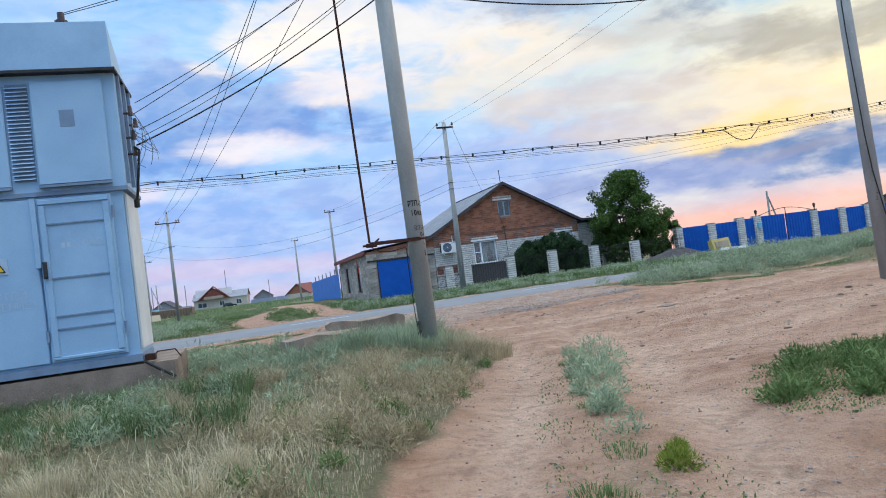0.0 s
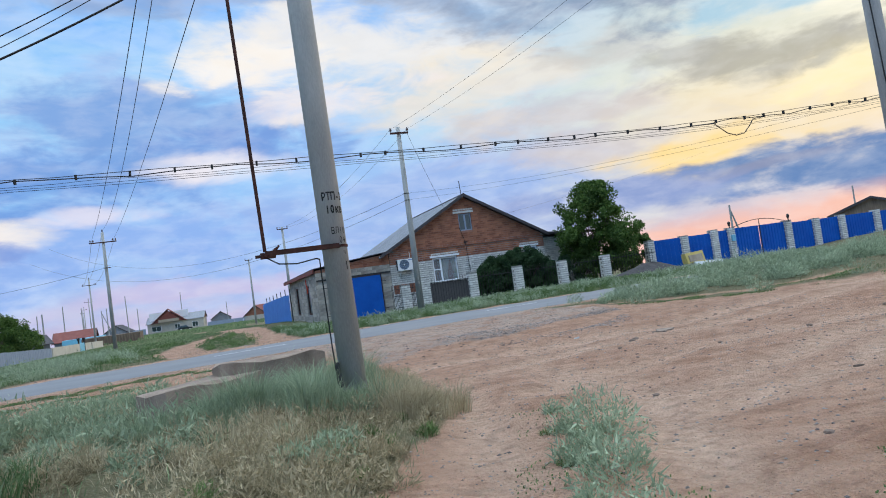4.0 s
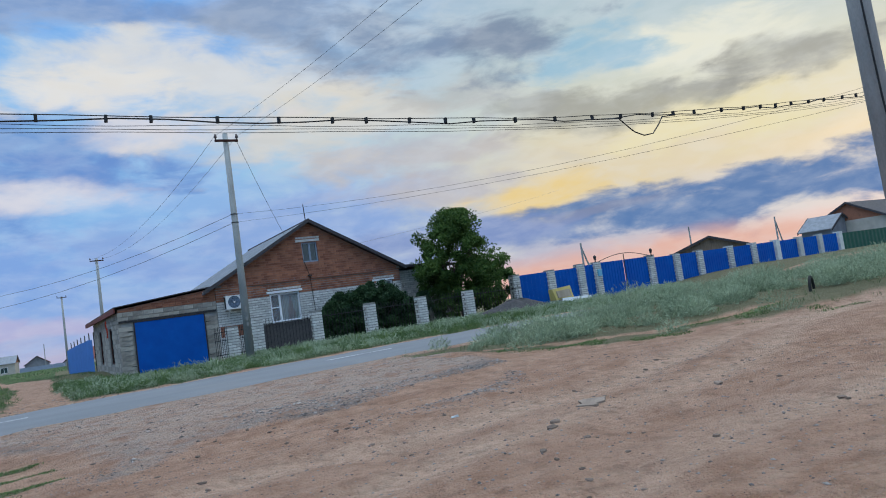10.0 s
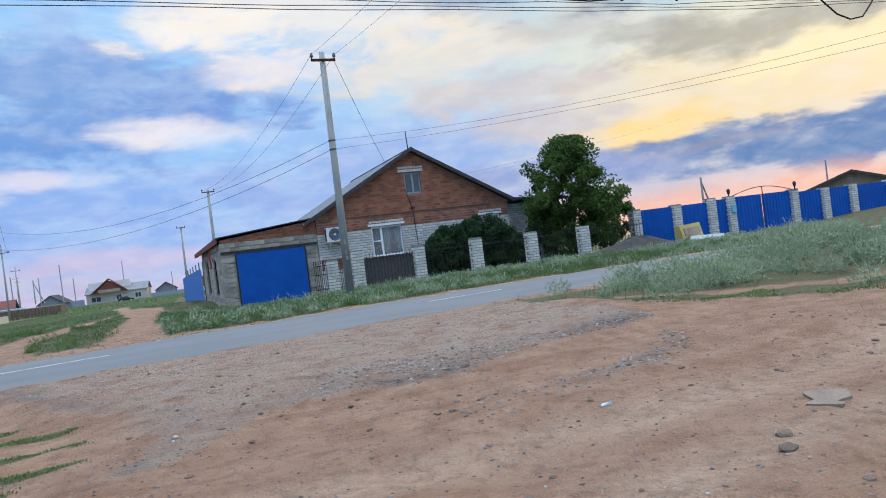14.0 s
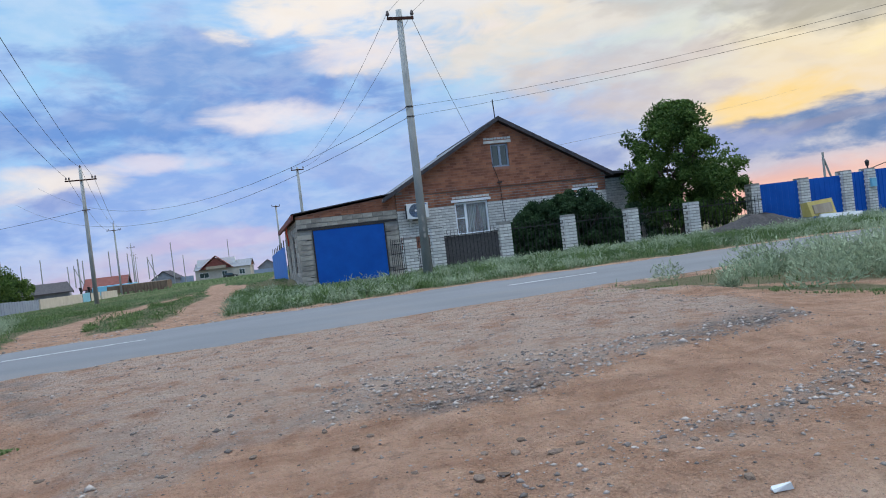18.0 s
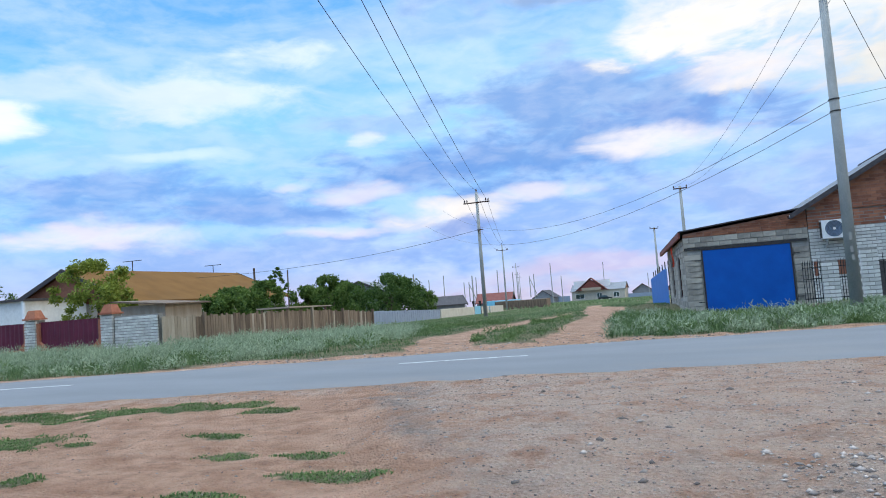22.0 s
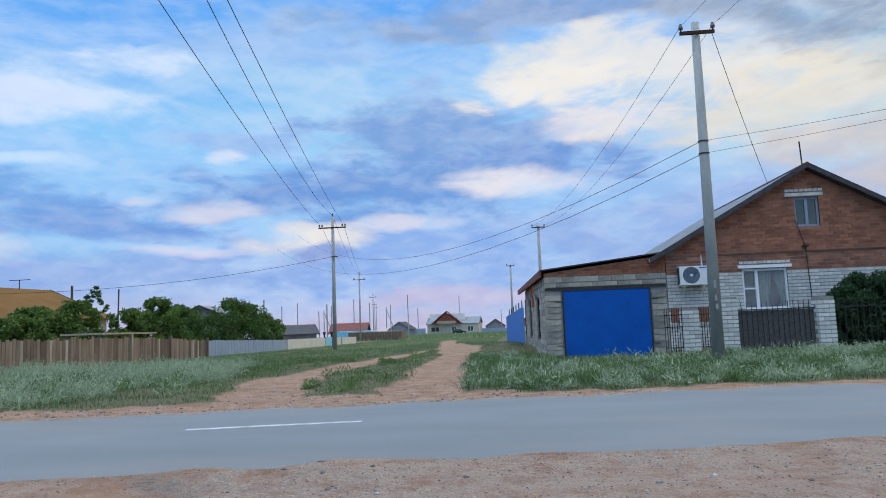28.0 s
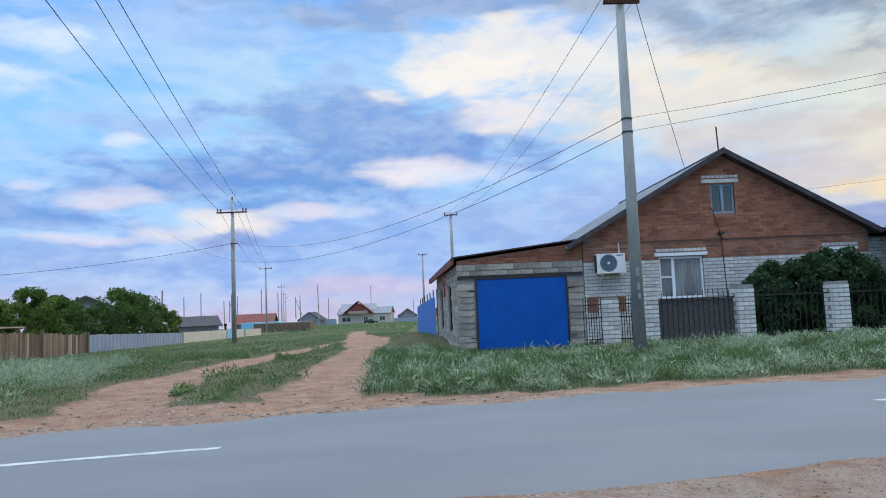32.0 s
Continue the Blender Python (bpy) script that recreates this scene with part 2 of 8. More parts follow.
def material(name, c1, c2, rough=0.8, scale=6.0, bump=0.2, metal=0.0, grain=60.0, rand=0.0, island=0.0, stretch=(1, 1, 1), stain=None, stain_amt=0.0, spec=0.3):
    m = bpy.data.materials.new(name)
    m.use_nodes = True
    N, L = m.node_tree.nodes, m.node_tree.links
    b = N["Principled BSDF"]
    co = N.new("ShaderNodeTexCoord")
    mp = N.new("ShaderNodeMapping")
    mp.inputs["Scale"].default_value = stretch
    L.new(co.outputs["Object"], mp.inputs[0])
    n1, n2 = N.new("ShaderNodeTexNoise"), N.new("ShaderNodeTexNoise")
    for n, s, d in ((n1, scale, 5), (n2, grain, 4)):
        L.new(mp.outputs[0], n.inputs["Vector"])
        n.inputs["Scale"].default_value, n.inputs["Detail"].default_value = s, d
    mx = N.new("ShaderNodeMath")
    mx.operation = "MULTIPLY_ADD"
    L.new(n2.outputs[0], mx.inputs[0])
    mx.inputs[1].default_value = 0.45
    L.new(n1.outputs[0], mx.inputs[2])
    rg = N.new("ShaderNodeMapRange")
    L.new(mx.outputs[0], rg.inputs[0])
    rg.inputs[1].default_value, rg.inputs[2].default_value = 0.45, 1.0
    val = rg.outputs[0]
    if rand or island:
        if rand:
            src = N.new("ShaderNodeObjectInfo").outputs["Random"]
        else:
            src = N.new("ShaderNodeNewGeometry").outputs["Random Per Island"]
        a = N.new("ShaderNodeMath")
        a.operation, a.use_clamp = "MULTIPLY_ADD", True
        sb = N.new("ShaderNodeMath")
        sb.operation = "SUBTRACT"
        L.new(src, sb.inputs[0])
        sb.inputs[1].default_value = 0.5
        L.new(sb.outputs[0], a.inputs[0])
        a.inputs[1].default_value = (rand or island) * 2
        L.new(val, a.inputs[2])
        val = a.outputs[0]
    mix = N.new("ShaderNodeMix")
    mix.data_type = "RGBA"
    L.new(val, mix.inputs[0])
    mix.inputs[6].default_value, mix.inputs[7].default_value = (*c1, 1), (*c2, 1)
    col = mix.outputs[2]
    if stain:
        n3 = N.new("ShaderNodeTexNoise")
        L.new(mp.outputs[0], n3.inputs["Vector"])
        n3.inputs["Scale"].default_value, n3.inputs["Detail"].default_value, n3.inputs["Roughness"].default_value = scale * 0.35, 8, 0.65
        r3 = N.new("ShaderNodeMapRange")
        L.new(n3.outputs[0], r3.inputs[0])
        r3.inputs[1].default_value, r3.inputs[2].default_value, r3.inputs[4].default_value = 0.5, 0.72, stain_amt
        m3 = N.new("ShaderNodeMix")
        m3.data_type = "RGBA"
        L.new(r3.outputs[0], m3.inputs[0])
        L.new(col, m3.inputs[6])
        m3.inputs[7].default_value = (*stain, 1)
        col = m3.outputs[2]
    L.new(col, b.inputs["Base Color"])
    b.inputs["Roughness"].default_value, b.inputs["Metallic"].default_value = rough, metal
    b.inputs["Specular IOR Level"].default_value = spec
    if bump:
        bp = N.new("ShaderNodeBump")
        bp.inputs["Strength"].default_value, bp.inputs["Distance"].default_value = bump, 0.02
        L.new(mx.outputs[0], bp.inputs["Height"])
        L.new(bp.outputs[0], b.inputs["Normal"])
    return m


M = {
    "white_brick": material("white_silicate_brick", (0.47, 0.46, 0.44), (0.74, 0.725, 0.69), 0.85, 5, 0.3, rand=0.35, stain=(0.33, 0.28, 0.25), stain_amt=0.5),
    "white_brick_i": material("white_silicate_brick_joined", (0.47, 0.46, 0.44), (0.74, 0.725, 0.69), 0.85, 5, 0.3, island=0.35, stain=(0.33, 0.28, 0.25), stain_amt=0.5),
    "red_brick": material("red_brick", (0.25, 0.10, 0.063), (0.37, 0.158, 0.095), 0.85, 6, 0.3, rand=0.4, stain=(0.13, 0.07, 0.05), stain_amt=0.5),
    "red_brick_i": material("red_brick_joined", (0.22, 0.085, 0.052), (0.42, 0.175, 0.10), 0.85, 3, 0.3, island=0.5, stain=(0.14, 0.075, 0.055), stain_amt=0.5),
    "red_mortar": material("red_wall_mortar", (0.27, 0.135, 0.095), (0.36, 0.185, 0.135), 0.9, 4, 0.3),
    "mortar": material("grey_mortar", (0.20, 0.19, 0.185), (0.33, 0.32, 0.30), 0.9, 9, 0.4),
    "block": material("cinder_block", (0.22, 0.20, 0.178), (0.44, 0.40, 0.345), 0.92, 4, 0.5, rand=0.45, stain=(0.15, 0.13, 0.115), stain_amt=0.5),
    "plaster": material("grey_cement_plaster", (0.24, 0.235, 0.225), (0.36, 0.35, 0.33), 0.92, 2.5, 0.4, stain=(0.19, 0.18, 0.17), stain_amt=0.6),
    "blue": material("blue_painted_sheet", (0.006, 0.078, 0.36), (0.008, 0.105, 0.46), 0.6, 2, 0.03, stain=(0.008, 0.055, 0.32), stain_amt=0.4, spec=0.15),
    "blue_pale": material("sun_faded_blue_sheet", (0.035, 0.15, 0.46), (0.055, 0.20, 0.55), 0.6, 2, 0.05, stain=(0.03, 0.11, 0.38), stain_amt=0.4, spec=0.2),
    "darkframe": material("dark_steel_frame", (0.02, 0.02, 0.024), (0.05, 0.045, 0.045), 0.6, 12, 0.2),
    "roof_dark": material("dark_roof_trim", (0.035, 0.032, 0.038), (0.085, 0.075, 0.08), 0.7, 5, 0.3),
    "roof_grey": material("grey_slate_sheet", (0.17, 0.18, 0.20), (0.29, 0.30, 0.33), 0.75, 2, 0.3, stain=(0.2, 0.2, 0.21), stain_amt=0.4),
    "roof_brown": material("brown_painted_roof", (0.135, 0.068, 0.022), (0.19, 0.10, 0.035), 0.9, 0.8, 0.15, stain=(0.12, 0.075, 0.04), stain_amt=0.4, spec=0.08),
    "roof_red": material("dark_red_roof", (0.13, 0.035, 0.03), (0.22, 0.07, 0.055), 0.75, 2, 0.2),
    "pvc": material("white_window_pvc", (0.74, 0.76, 0.80), (0.85, 0.86, 0.88), 0.35, 8, 0.02, spec=0.5),
    "white_metal": material("white_enamelled_metal", (0.66, 0.67, 0.68), (0.80, 0.80, 0.80), 0.4, 6, 0.03, stain=(0.5, 0.48, 0.44), stain_amt=0.3),
    "concrete": material("pole_concrete", (0.235, 0.242, 0.24), (0.39, 0.395, 0.385), 0.9, 3, 0.6, stain=(0.15, 0.15, 0.14), stain_amt=0.6, stretch=(1, 1, 0.35)),
    # pole_concrete again, lightened: the sunlit look of the near pole put into its colour
    "concrete_lit": material("lit_pole_concrete", (0.31, 0.315, 0.305), (0.49, 0.49, 0.475), 0.9, 3, 0.6, stain=(0.21, 0.21, 0.2), stain_amt=0.6, stretch=(1, 1, 0.35)),
    "slab": material("weathered_concrete_slab", (0.17, 0.125, 0.10), (0.36, 0.28, 0.225), 0.95, 3, 0.8, stain=(0.09, 0.06, 0.045), stain_amt=0.6),
    "rust": material("rusted_steel", (0.028, 0.012, 0.010), (0.085, 0.03, 0.02), 0.85, 10, 0.5),
    "iron": material("black_wrought_iron", (0.012, 0.012, 0.014), (0.04, 0.035, 0.035), 0.6, 14, 0.2),
    "cable": material("black_cable", (0.012, 0.012, 0.013), (0.03, 0.03, 0.03), 0.6, 20, 0.0),
    "wire": material("grey_wire", (0.16, 0.16, 0.18), (0.24, 0.24, 0.26), 0.5, 20, 0.0, metal=0.3),
    "porcelain": material("brown_porcelain", (0.05, 0.03, 0.025), (0.10, 0.06, 0.05), 0.25, 20, 0.0, spec=0.6),
    "kiosk": material("pale_blue_painted_steel", (0.25, 0.41, 0.60), (0.35, 0.53, 0.71), 0.5, 1.5, 0.06, stain=(0.15, 0.27, 0.44), stain_amt=0.6, spec=0.4),
    "kiosk_dark": material("blue_grey_steel_trim", (0.15, 0.22, 0.33), (0.23, 0.31, 0.43), 0.55, 3, 0.08, stain=(0.10, 0.09, 0.08), stain_amt=0.5),
    "kiosk_white": material("whitewashed_steel", (0.52, 0.55, 0.58), (0.66, 0.69, 0.71), 0.6, 3, 0.08, stain=(0.40, 0.40, 0.41), stain_amt=0.5),
    "paint_white": material("faded_white_stencil", (0.32, 0.44, 0.58), (0.46, 0.56, 0.68), 0.7, 20, 0.0),
    "paint_black": material("black_stencil_paint", (0.012, 0.012, 0.012), (0.03, 0.03, 0.03), 0.7, 20, 0.0),
    "yellow": material("warning_yellow", (0.65, 0.46, 0.02), (0.75, 0.55, 0.04), 0.5, 8, 0.0),
    "wood": material("weathered_board", (0.12, 0.085, 0.062), (0.27, 0.20, 0.145), 0.9, 5, 0.5, rand=0.5, stretch=(1, 1, 0.15)),
    "wood_pale": material("pale_board", (0.28, 0.225, 0.17), (0.42, 0.36, 0.29), 0.9, 5, 0.4, rand=0.4, stretch=(1, 1, 0.15)),
    "sheet_grey": material("blue_grey_profiled_sheet", (0.21, 0.26, 0.35), (0.29, 0.35, 0.44), 0.6, 1.5, 0.1),
    "cream": material("cream_plastered_fence", (0.46, 0.43, 0.37), (0.60, 0.57, 0.50), 0.85, 1.5, 0.2, stain=(0.38, 0.34, 0.28), stain_amt=0.5),
    "cyan": material("light_blue_gate_paint", (0.16, 0.44, 0.62), (0.24, 0.54, 0.70), 0.5, 3, 0.05),
    "maroon": material("maroon_profiled_sheet", (0.085, 0.012, 0.03), (0.13, 0.02, 0.045), 0.5, 2, 0.05),
    "orange_brick": material("orange_face_brick", (0.28, 0.10, 0.06), (0.42, 0.17, 0.10), 0.85, 8, 0.3, rand=0.2),
    "beige_wall": material("beige_rendered_wall", (0.40, 0.36, 0.31), (0.52, 0.48, 0.42), 0.9, 1.5, 0.2),
    "grey_wall": material("grey_rendered_wall", (0.17, 0.18, 0.21), (0.26, 0.27, 0.30), 0.9, 1.5, 0.2),
    "asphalt": None, "ground": None,
    "bark": material("tree_bark", (0.06, 0.045, 0.035), (0.13, 0.10, 0.08), 0.9, 8, 0.6, stretch=(1, 1, 0.3)),
    "stone": material("grey_stone", (0.13, 0.092, 0.072), (0.30, 0.22, 0.175), 0.9, 8, 0.5, rand=0.5),
    "stone_i": material("gravel_stone", (0.15, 0.125, 0.115), (0.47, 0.40, 0.36), 0.9, 8, 0.3, island=0.7),
    "dark_fabric": material("dark_reed_mesh", (0.06, 0.057, 0.058), (0.125, 0.115, 0.115), 0.95, 14, 0.3),
    "curtain": material("pale_curtain", (0.32, 0.30, 0.25), (0.50, 0.47, 0.38), 0.9, 3, 0.1, stretch=(6, 1, 0.3)),
    "dark_room": material("dark_interior", (0.012, 0.012, 0.014), (0.03, 0.03, 0.032), 0.9, 3, 0.0),
    "soil_pile": material("dark_gravel_pile", (0.04, 0.037, 0.04), (0.09, 0.083, 0.083), 0.95, 9, 0.7),
    "straw_box": material("faded_yellow_foam", (0.42, 0.33, 0.10), (0.54, 0.44, 0.17), 0.85, 5, 0.2),
    "car_dark": material("dark_green_car_paint", (0.012, 0.017, 0.018), (0.025, 0.03, 0.032), 0.25, 3, 0.0, spec=0.6),
    "car_white": material("white_car_paint", (0.62, 0.64, 0.67), (0.70, 0.72, 0.75), 0.3, 3, 0.0, spec=0.6),
    "rubber": material("black_rubber", (0.01, 0.01, 0.01), (0.025, 0.025, 0.025), 0.8, 10, 0.1),
    "red_flag": material("red_flag_cloth", (0.45, 0.05, 0.03), (0.6, 0.09, 0.05), 0.9, 5, 0.1),
    "green_sheet": material("dark_green_sheet", (0.01, 0.07, 0.05), (0.02, 0.10, 0.07), 0.5, 2, 0.05),
}


def leafmat(name, c1, c2, trans=0.25):
    m = bpy.data.materials.new(name)
    m.use_nodes = True
    N, L = m.node_tree.nodes, m.node_tree.links
    b = N["Principled BSDF"]
    g = N.new("ShaderNodeNewGeometry")
    co = N.new("ShaderNodeTexCoord")
    n = N.new("ShaderNodeTexNoise")
    n.inputs["Scale"].default_value, n.inputs["Detail"].default_value = 0.9, 4
    L.new(co.outputs["Object"], n.inputs["Vector"])
    a = N.new("ShaderNodeMath")
    a.operation = "MULTIPLY_ADD"
    L.new(g.outputs["Random Per Island"], a.inputs[0])
    a.inputs[1].default_value = 0.5
    L.new(n.outputs[0], a.inputs[2])
    r = N.new("ShaderNodeMapRange")
    L.new(a.outputs[0], r.inputs[0])
    r.inputs[1].default_value, r.inputs[2].default_value = 0.40, 1.1
    x = N.new("ShaderNodeMix")
    x.data_type = "RGBA"
    L.new(r.outputs[0], x.inputs[0])
    x.inputs[6].default_value, x.inputs[7].default_value = (*c1, 1), (*c2, 1)
    L.new(x.outputs[2], b.inputs["Base Color"])
    b.inputs["Roughness"].default_value = 0.7
    b.inputs["Specular IOR Level"].default_value = 0.2
    tr = N.new("ShaderNodeBsdfTranslucent")
    L.new(x.outputs[2], tr.inputs[0])
    ms = N.new("ShaderNodeMixShader")
    ms.inputs[0].default_value = trans
    L.new(b.outputs[0], ms.inputs[1])
    L.new(tr.outputs[0], ms.inputs[2])
    L.new(ms.outputs[0], N["Material Output"].inputs[0])
    return m


M["leaf"] = leafmat("tree_leaf", (0.022, 0.055, 0.014), (0.105, 0.175, 0.04), 0.3)
M["leaf_yellow"] = leafmat("yellowing_leaf", (0.085, 0.135, 0.022), (0.30, 0.33, 0.06), 0.35)
M["leaf_mid"] = leafmat("fresh_garden_leaf", (0.03, 0.068, 0.015), (0.15, 0.225, 0.05), 0.35)
M["bush"] = leafmat("juniper_needle", (0.012, 0.034, 0.016), (0.048, 0.092, 0.034), 0.15)
M["grass_dry"] = leafmat("dry_grass_blade", (0.29, 0.24, 0.145), (0.66, 0.565, 0.39))
M["grass_green"] = leafmat("green_grass_blade", (0.095, 0.15, 0.065), (0.25, 0.33, 0.16))
M["sage"] = leafmat("grey_green_sagebrush", (0.165, 0.215, 0.13), (0.43, 0.50, 0.34))
M["verge"] = leafmat("dark_verge_grass", (0.05, 0.095, 0.035), (0.165, 0.24, 0.10))
M["khaki"] = leafmat("khaki_weed", (0.19, 0.155, 0.09), (0.48, 0.40, 0.255))
M["weed"] = leafmat("low_weed_leaf", (0.055, 0.10, 0.032), (0.19, 0.265, 0.095))


def glassmat():
    m = bpy.data.materials.new("window_glass")
    m.use_nodes = True
    b = m.node_tree.nodes["Principled BSDF"]
    b.inputs["Base Color"].default_value = (0.55, 0.62, 0.66, 1)
    b.inputs["Roughness"].default_value = 0.03
    b.inputs["Transmission Weight"].default_value = 0.85
    b.inputs["IOR"].default_value = 1.45
    return m


M["glass"] = glassmat()
dg = material("dark_tinted_pane", (0.03, 0.05, 0.055), (0.05, 0.075, 0.08), 0.08, 1.0, 0.0, spec=0.8)
M["dark_pane"] = dg


def groundmat():
    m = bpy.data.materials.new("steppe_ground")
    m.use_nodes = True
    N, L = m.node_tree.nodes, m.node_tree.links
    b = N["Principled BSDF"]
    co = N.new("ShaderNodeTexCoord").outputs["Object"]
    at = N.new("ShaderNodeAttribute")
    at.attribute_name = "cover"
    sp = N.new("ShaderNodeSeparateColor")
    L.new(at.outputs["Color"], sp.inputs[0])

    def nz(scale, detail=6, rough=0.6):
        n = N.new("ShaderNodeTexNoise")
        L.new(co, n.inputs["Vector"])
        n.inputs["Scale"].default_value, n.inputs["Detail"].default_value, n.inputs["Roughness"].default_value = scale, detail, rough
        return n.outputs[0]

    def mixc(f, a, c):
        x = N.new("ShaderNodeMix")
        x.data_type = "RGBA"
        if isinstance(f, float):
            x.inputs[0].default_value = f
        else:
            L.new(f, x.inputs[0])
        for i, v in ((6, a), (7, c)):
            if isinstance(v, tuple):
                x.inputs[i].default_value = (*v, 1)
            else:
                L.new(v, x.inputs[i])
        return x.outputs[2]

    def rng(v, a, c, lo=0.0, hi=1.0):
        x = N.new("ShaderNodeMapRange")
        L.new(v, x.inputs[0])
        for i, k in enumerate((a, c, lo, hi)):
            x.inputs[i + 1].default_value = k
        return x.outputs[0]

    def mth(op, a, c):
        x = N.new("ShaderNodeMath")
        x.operation, x.use_clamp = op, True
        for i, v in enumerate((a, c)):
            if isinstance(v, (int, float)):
                x.inputs[i].default_value = v
            else:
                L.new(v, x.inputs[i])
        return x.outputs[0]

    big, mid, fine = nz(0.35), nz(2.2), nz(38, 5, 0.7)
    vo = N.new("ShaderNodeTexVoronoi")
    L.new(co, vo.inputs["Vector"])
    vo.inputs["Scale"].default_value = 44
    vs = N.new("ShaderNodeSeparateColor")
    L.new(vo.outputs["Color"], vs.inputs[0])
    mp = N.new("ShaderNodeMapping")
    mp.inputs["Rotation"].default_value = (0, 0, radians(-14))
    mp.inputs["Scale"].default_value = (0.55, 4.2, 1)
    L.new(co, mp.inputs[0])
    stk = N.new("ShaderNodeTexNoise")
    L.new(mp.outputs[0], stk.inputs["Vector"])
    stk.inputs["Scale"].default_value, stk.inputs["Detail"].default_value, stk.inputs["Roughness"].default_value, stk.inputs["Distortion"].default_value = 1.0, 5, 0.6, 0.9
    clod = nz(9.0, 8, 0.7)
    dirt = mixc(rng(mid, 0.34, 0.66), (0.46, 0.246, 0.155), (0.72, 0.44, 0.308))
    dirt = mixc(mth("MULTIPLY", rng(stk.outputs[0], 0.5, 0.64), 0.5), dirt, (0.66, 0.426, 0.314))
    dirt = mixc(mth("MULTIPLY", rng(stk.outputs[0], 0.46, 0.34), 0.45), dirt, (0.35, 0.185, 0.128))
    dirt = mixc(mth("MULTIPLY", rng(clod, 0.45, 0.33), 0.55), dirt, (0.2, 0.11, 0.08))
    dirt = mixc(mth("MULTIPLY", rng(big, 0.45, 0.7), 0.6), dirt, (0.56, 0.33, 0.23))
    dirt = mixc(mth("MULTIPLY", rng(fine, 0.5, 0.75), 0.5), dirt, (0.624, 0.444, 0.342))
    pale_dirt = mixc(rng(clod, 0.36, 0.6), (0.64, 0.40, 0.285), (0.92, 0.67, 0.505))
    dirt = mixc(mth("MULTIPLY", sp.outputs["Blue"], 0.85), dirt, pale_dirt)
    grav = mixc(vs.outputs["Red"], (0.27, 0.222, 0.20), (0.78, 0.67, 0.61))
    grav = mixc(rng(mth("ADD", mth("MULTIPLY", mid, 0.6), mth("MULTIPLY", big, 0.4)), 0.40, 0.60, 0.3, 0.88), grav, (0.62, 0.45, 0.355))
    grav = mixc(mth("MULTIPLY", at.outputs["Alpha"], rng(clod, 0.32, 0.55, 0.35, 1.0)), grav, mixc(vs.outputs["Green"], (0.075, 0.068, 0.07), (0.24, 0.215, 0.21)))
    gmask = mth("ADD", sp.outputs["Red"], rng(mth("ADD", mid, mth("MULTIPLY", clod, 0.6)), 0.5, 1.1, -1.1, 0.15))
    col = mixc(rng(mth("MULTIPLY", gmask, sp.outputs["Red"]), 0.12, 0.75), dirt, grav)
    turf = mixc(rng(mid, 0.3, 0.7), (0.125, 0.12, 0.06), (0.22, 0.195, 0.11))
    turf = mixc(rng(fine, 0.35, 0.7), turf, (0.30, 0.27, 0.17))
    tmask = rng(mth("MULTIPLY", mth("ADD", sp.outputs["Green"], rng(fine, 0.2, 0.8, -0.2, 0.2)), 1.0), 0.3, 0.62)
    grit, lump = nz(120, 3, 0.6), nz(4.6, 7, 0.62)
    col = mixc(mth("MULTIPLY", rng(lump, 0.46, 0.36), 0.27), col, (0.22, 0.14, 0.10))
    col = mixc(mth("MULTIPLY", rng(lump, 0.56, 0.68), 0.35), col, (0.76, 0.52, 0.375))
    col = mixc(mth("MULTIPLY", rng(grit, 0.42, 0.30), 0.5), col, (0.18, 0.12, 0.092))
    col = mixc(mth("MULTIPLY", rng(grit, 0.60, 0.72), 0.5), col, (0.72, 0.56, 0.46))
    col = mixc(tmask, col, turf)
    L.new(col, b.inputs["Base Color"])
    b.inputs["Roughness"].default_value = 0.95
    b.inputs["Specular IOR Level"].default_value = 0.12
    bp = N.new("ShaderNodeBump")
    bp.inputs["Strength"].default_value, bp.inputs["Distance"].default_value = 1.0, 0.07
    hs = N.new("ShaderNodeMath")
    hs.operation = "MULTIPLY_ADD"
    L.new(fine, hs.inputs[0])
    hs.inputs[1].default_value = 0.5
    hb = N.new("ShaderNodeMath")
    hb.operation = "MULTIPLY_ADD"
    L.new(clod, hb.inputs[0])
    hb.inputs[1].default_value = 2.2
    L.new(vo.outputs["Distance"], hb.inputs[2])
    hc = N.new("ShaderNodeMath")
    hc.operation = "MULTIPLY_ADD"
    L.new(stk.outputs[0], hc.inputs[0])
    hc.inputs[1].default_value = 0.7
    L.new(hb.outputs[0], hc.inputs[2])
    L.new(hc.outputs[0], hs.inputs[2])
    L.new(hs.outputs[0], bp.inputs["Height"])
    L.new(bp.outputs[0], b.inputs["Normal"])
    return m


M["ground"] = groundmat()
M["asphalt"] = material("worn_asphalt", (0.145, 0.15, 0.163), (0.185, 0.19, 0.205), 0.9, 1.1, 0.12, grain=170, stretch=(0.35, 1, 1), stain=(0.215, 0.19, 0.175), stain_amt=0.55)
M["roadline"] = material("worn_road_paint", (0.36, 0.36, 0.37), (0.56, 0.56, 0.57), 0.8, 9, 0.2, stain=(0.2, 0.2, 0.205), stain_amt=0.95)


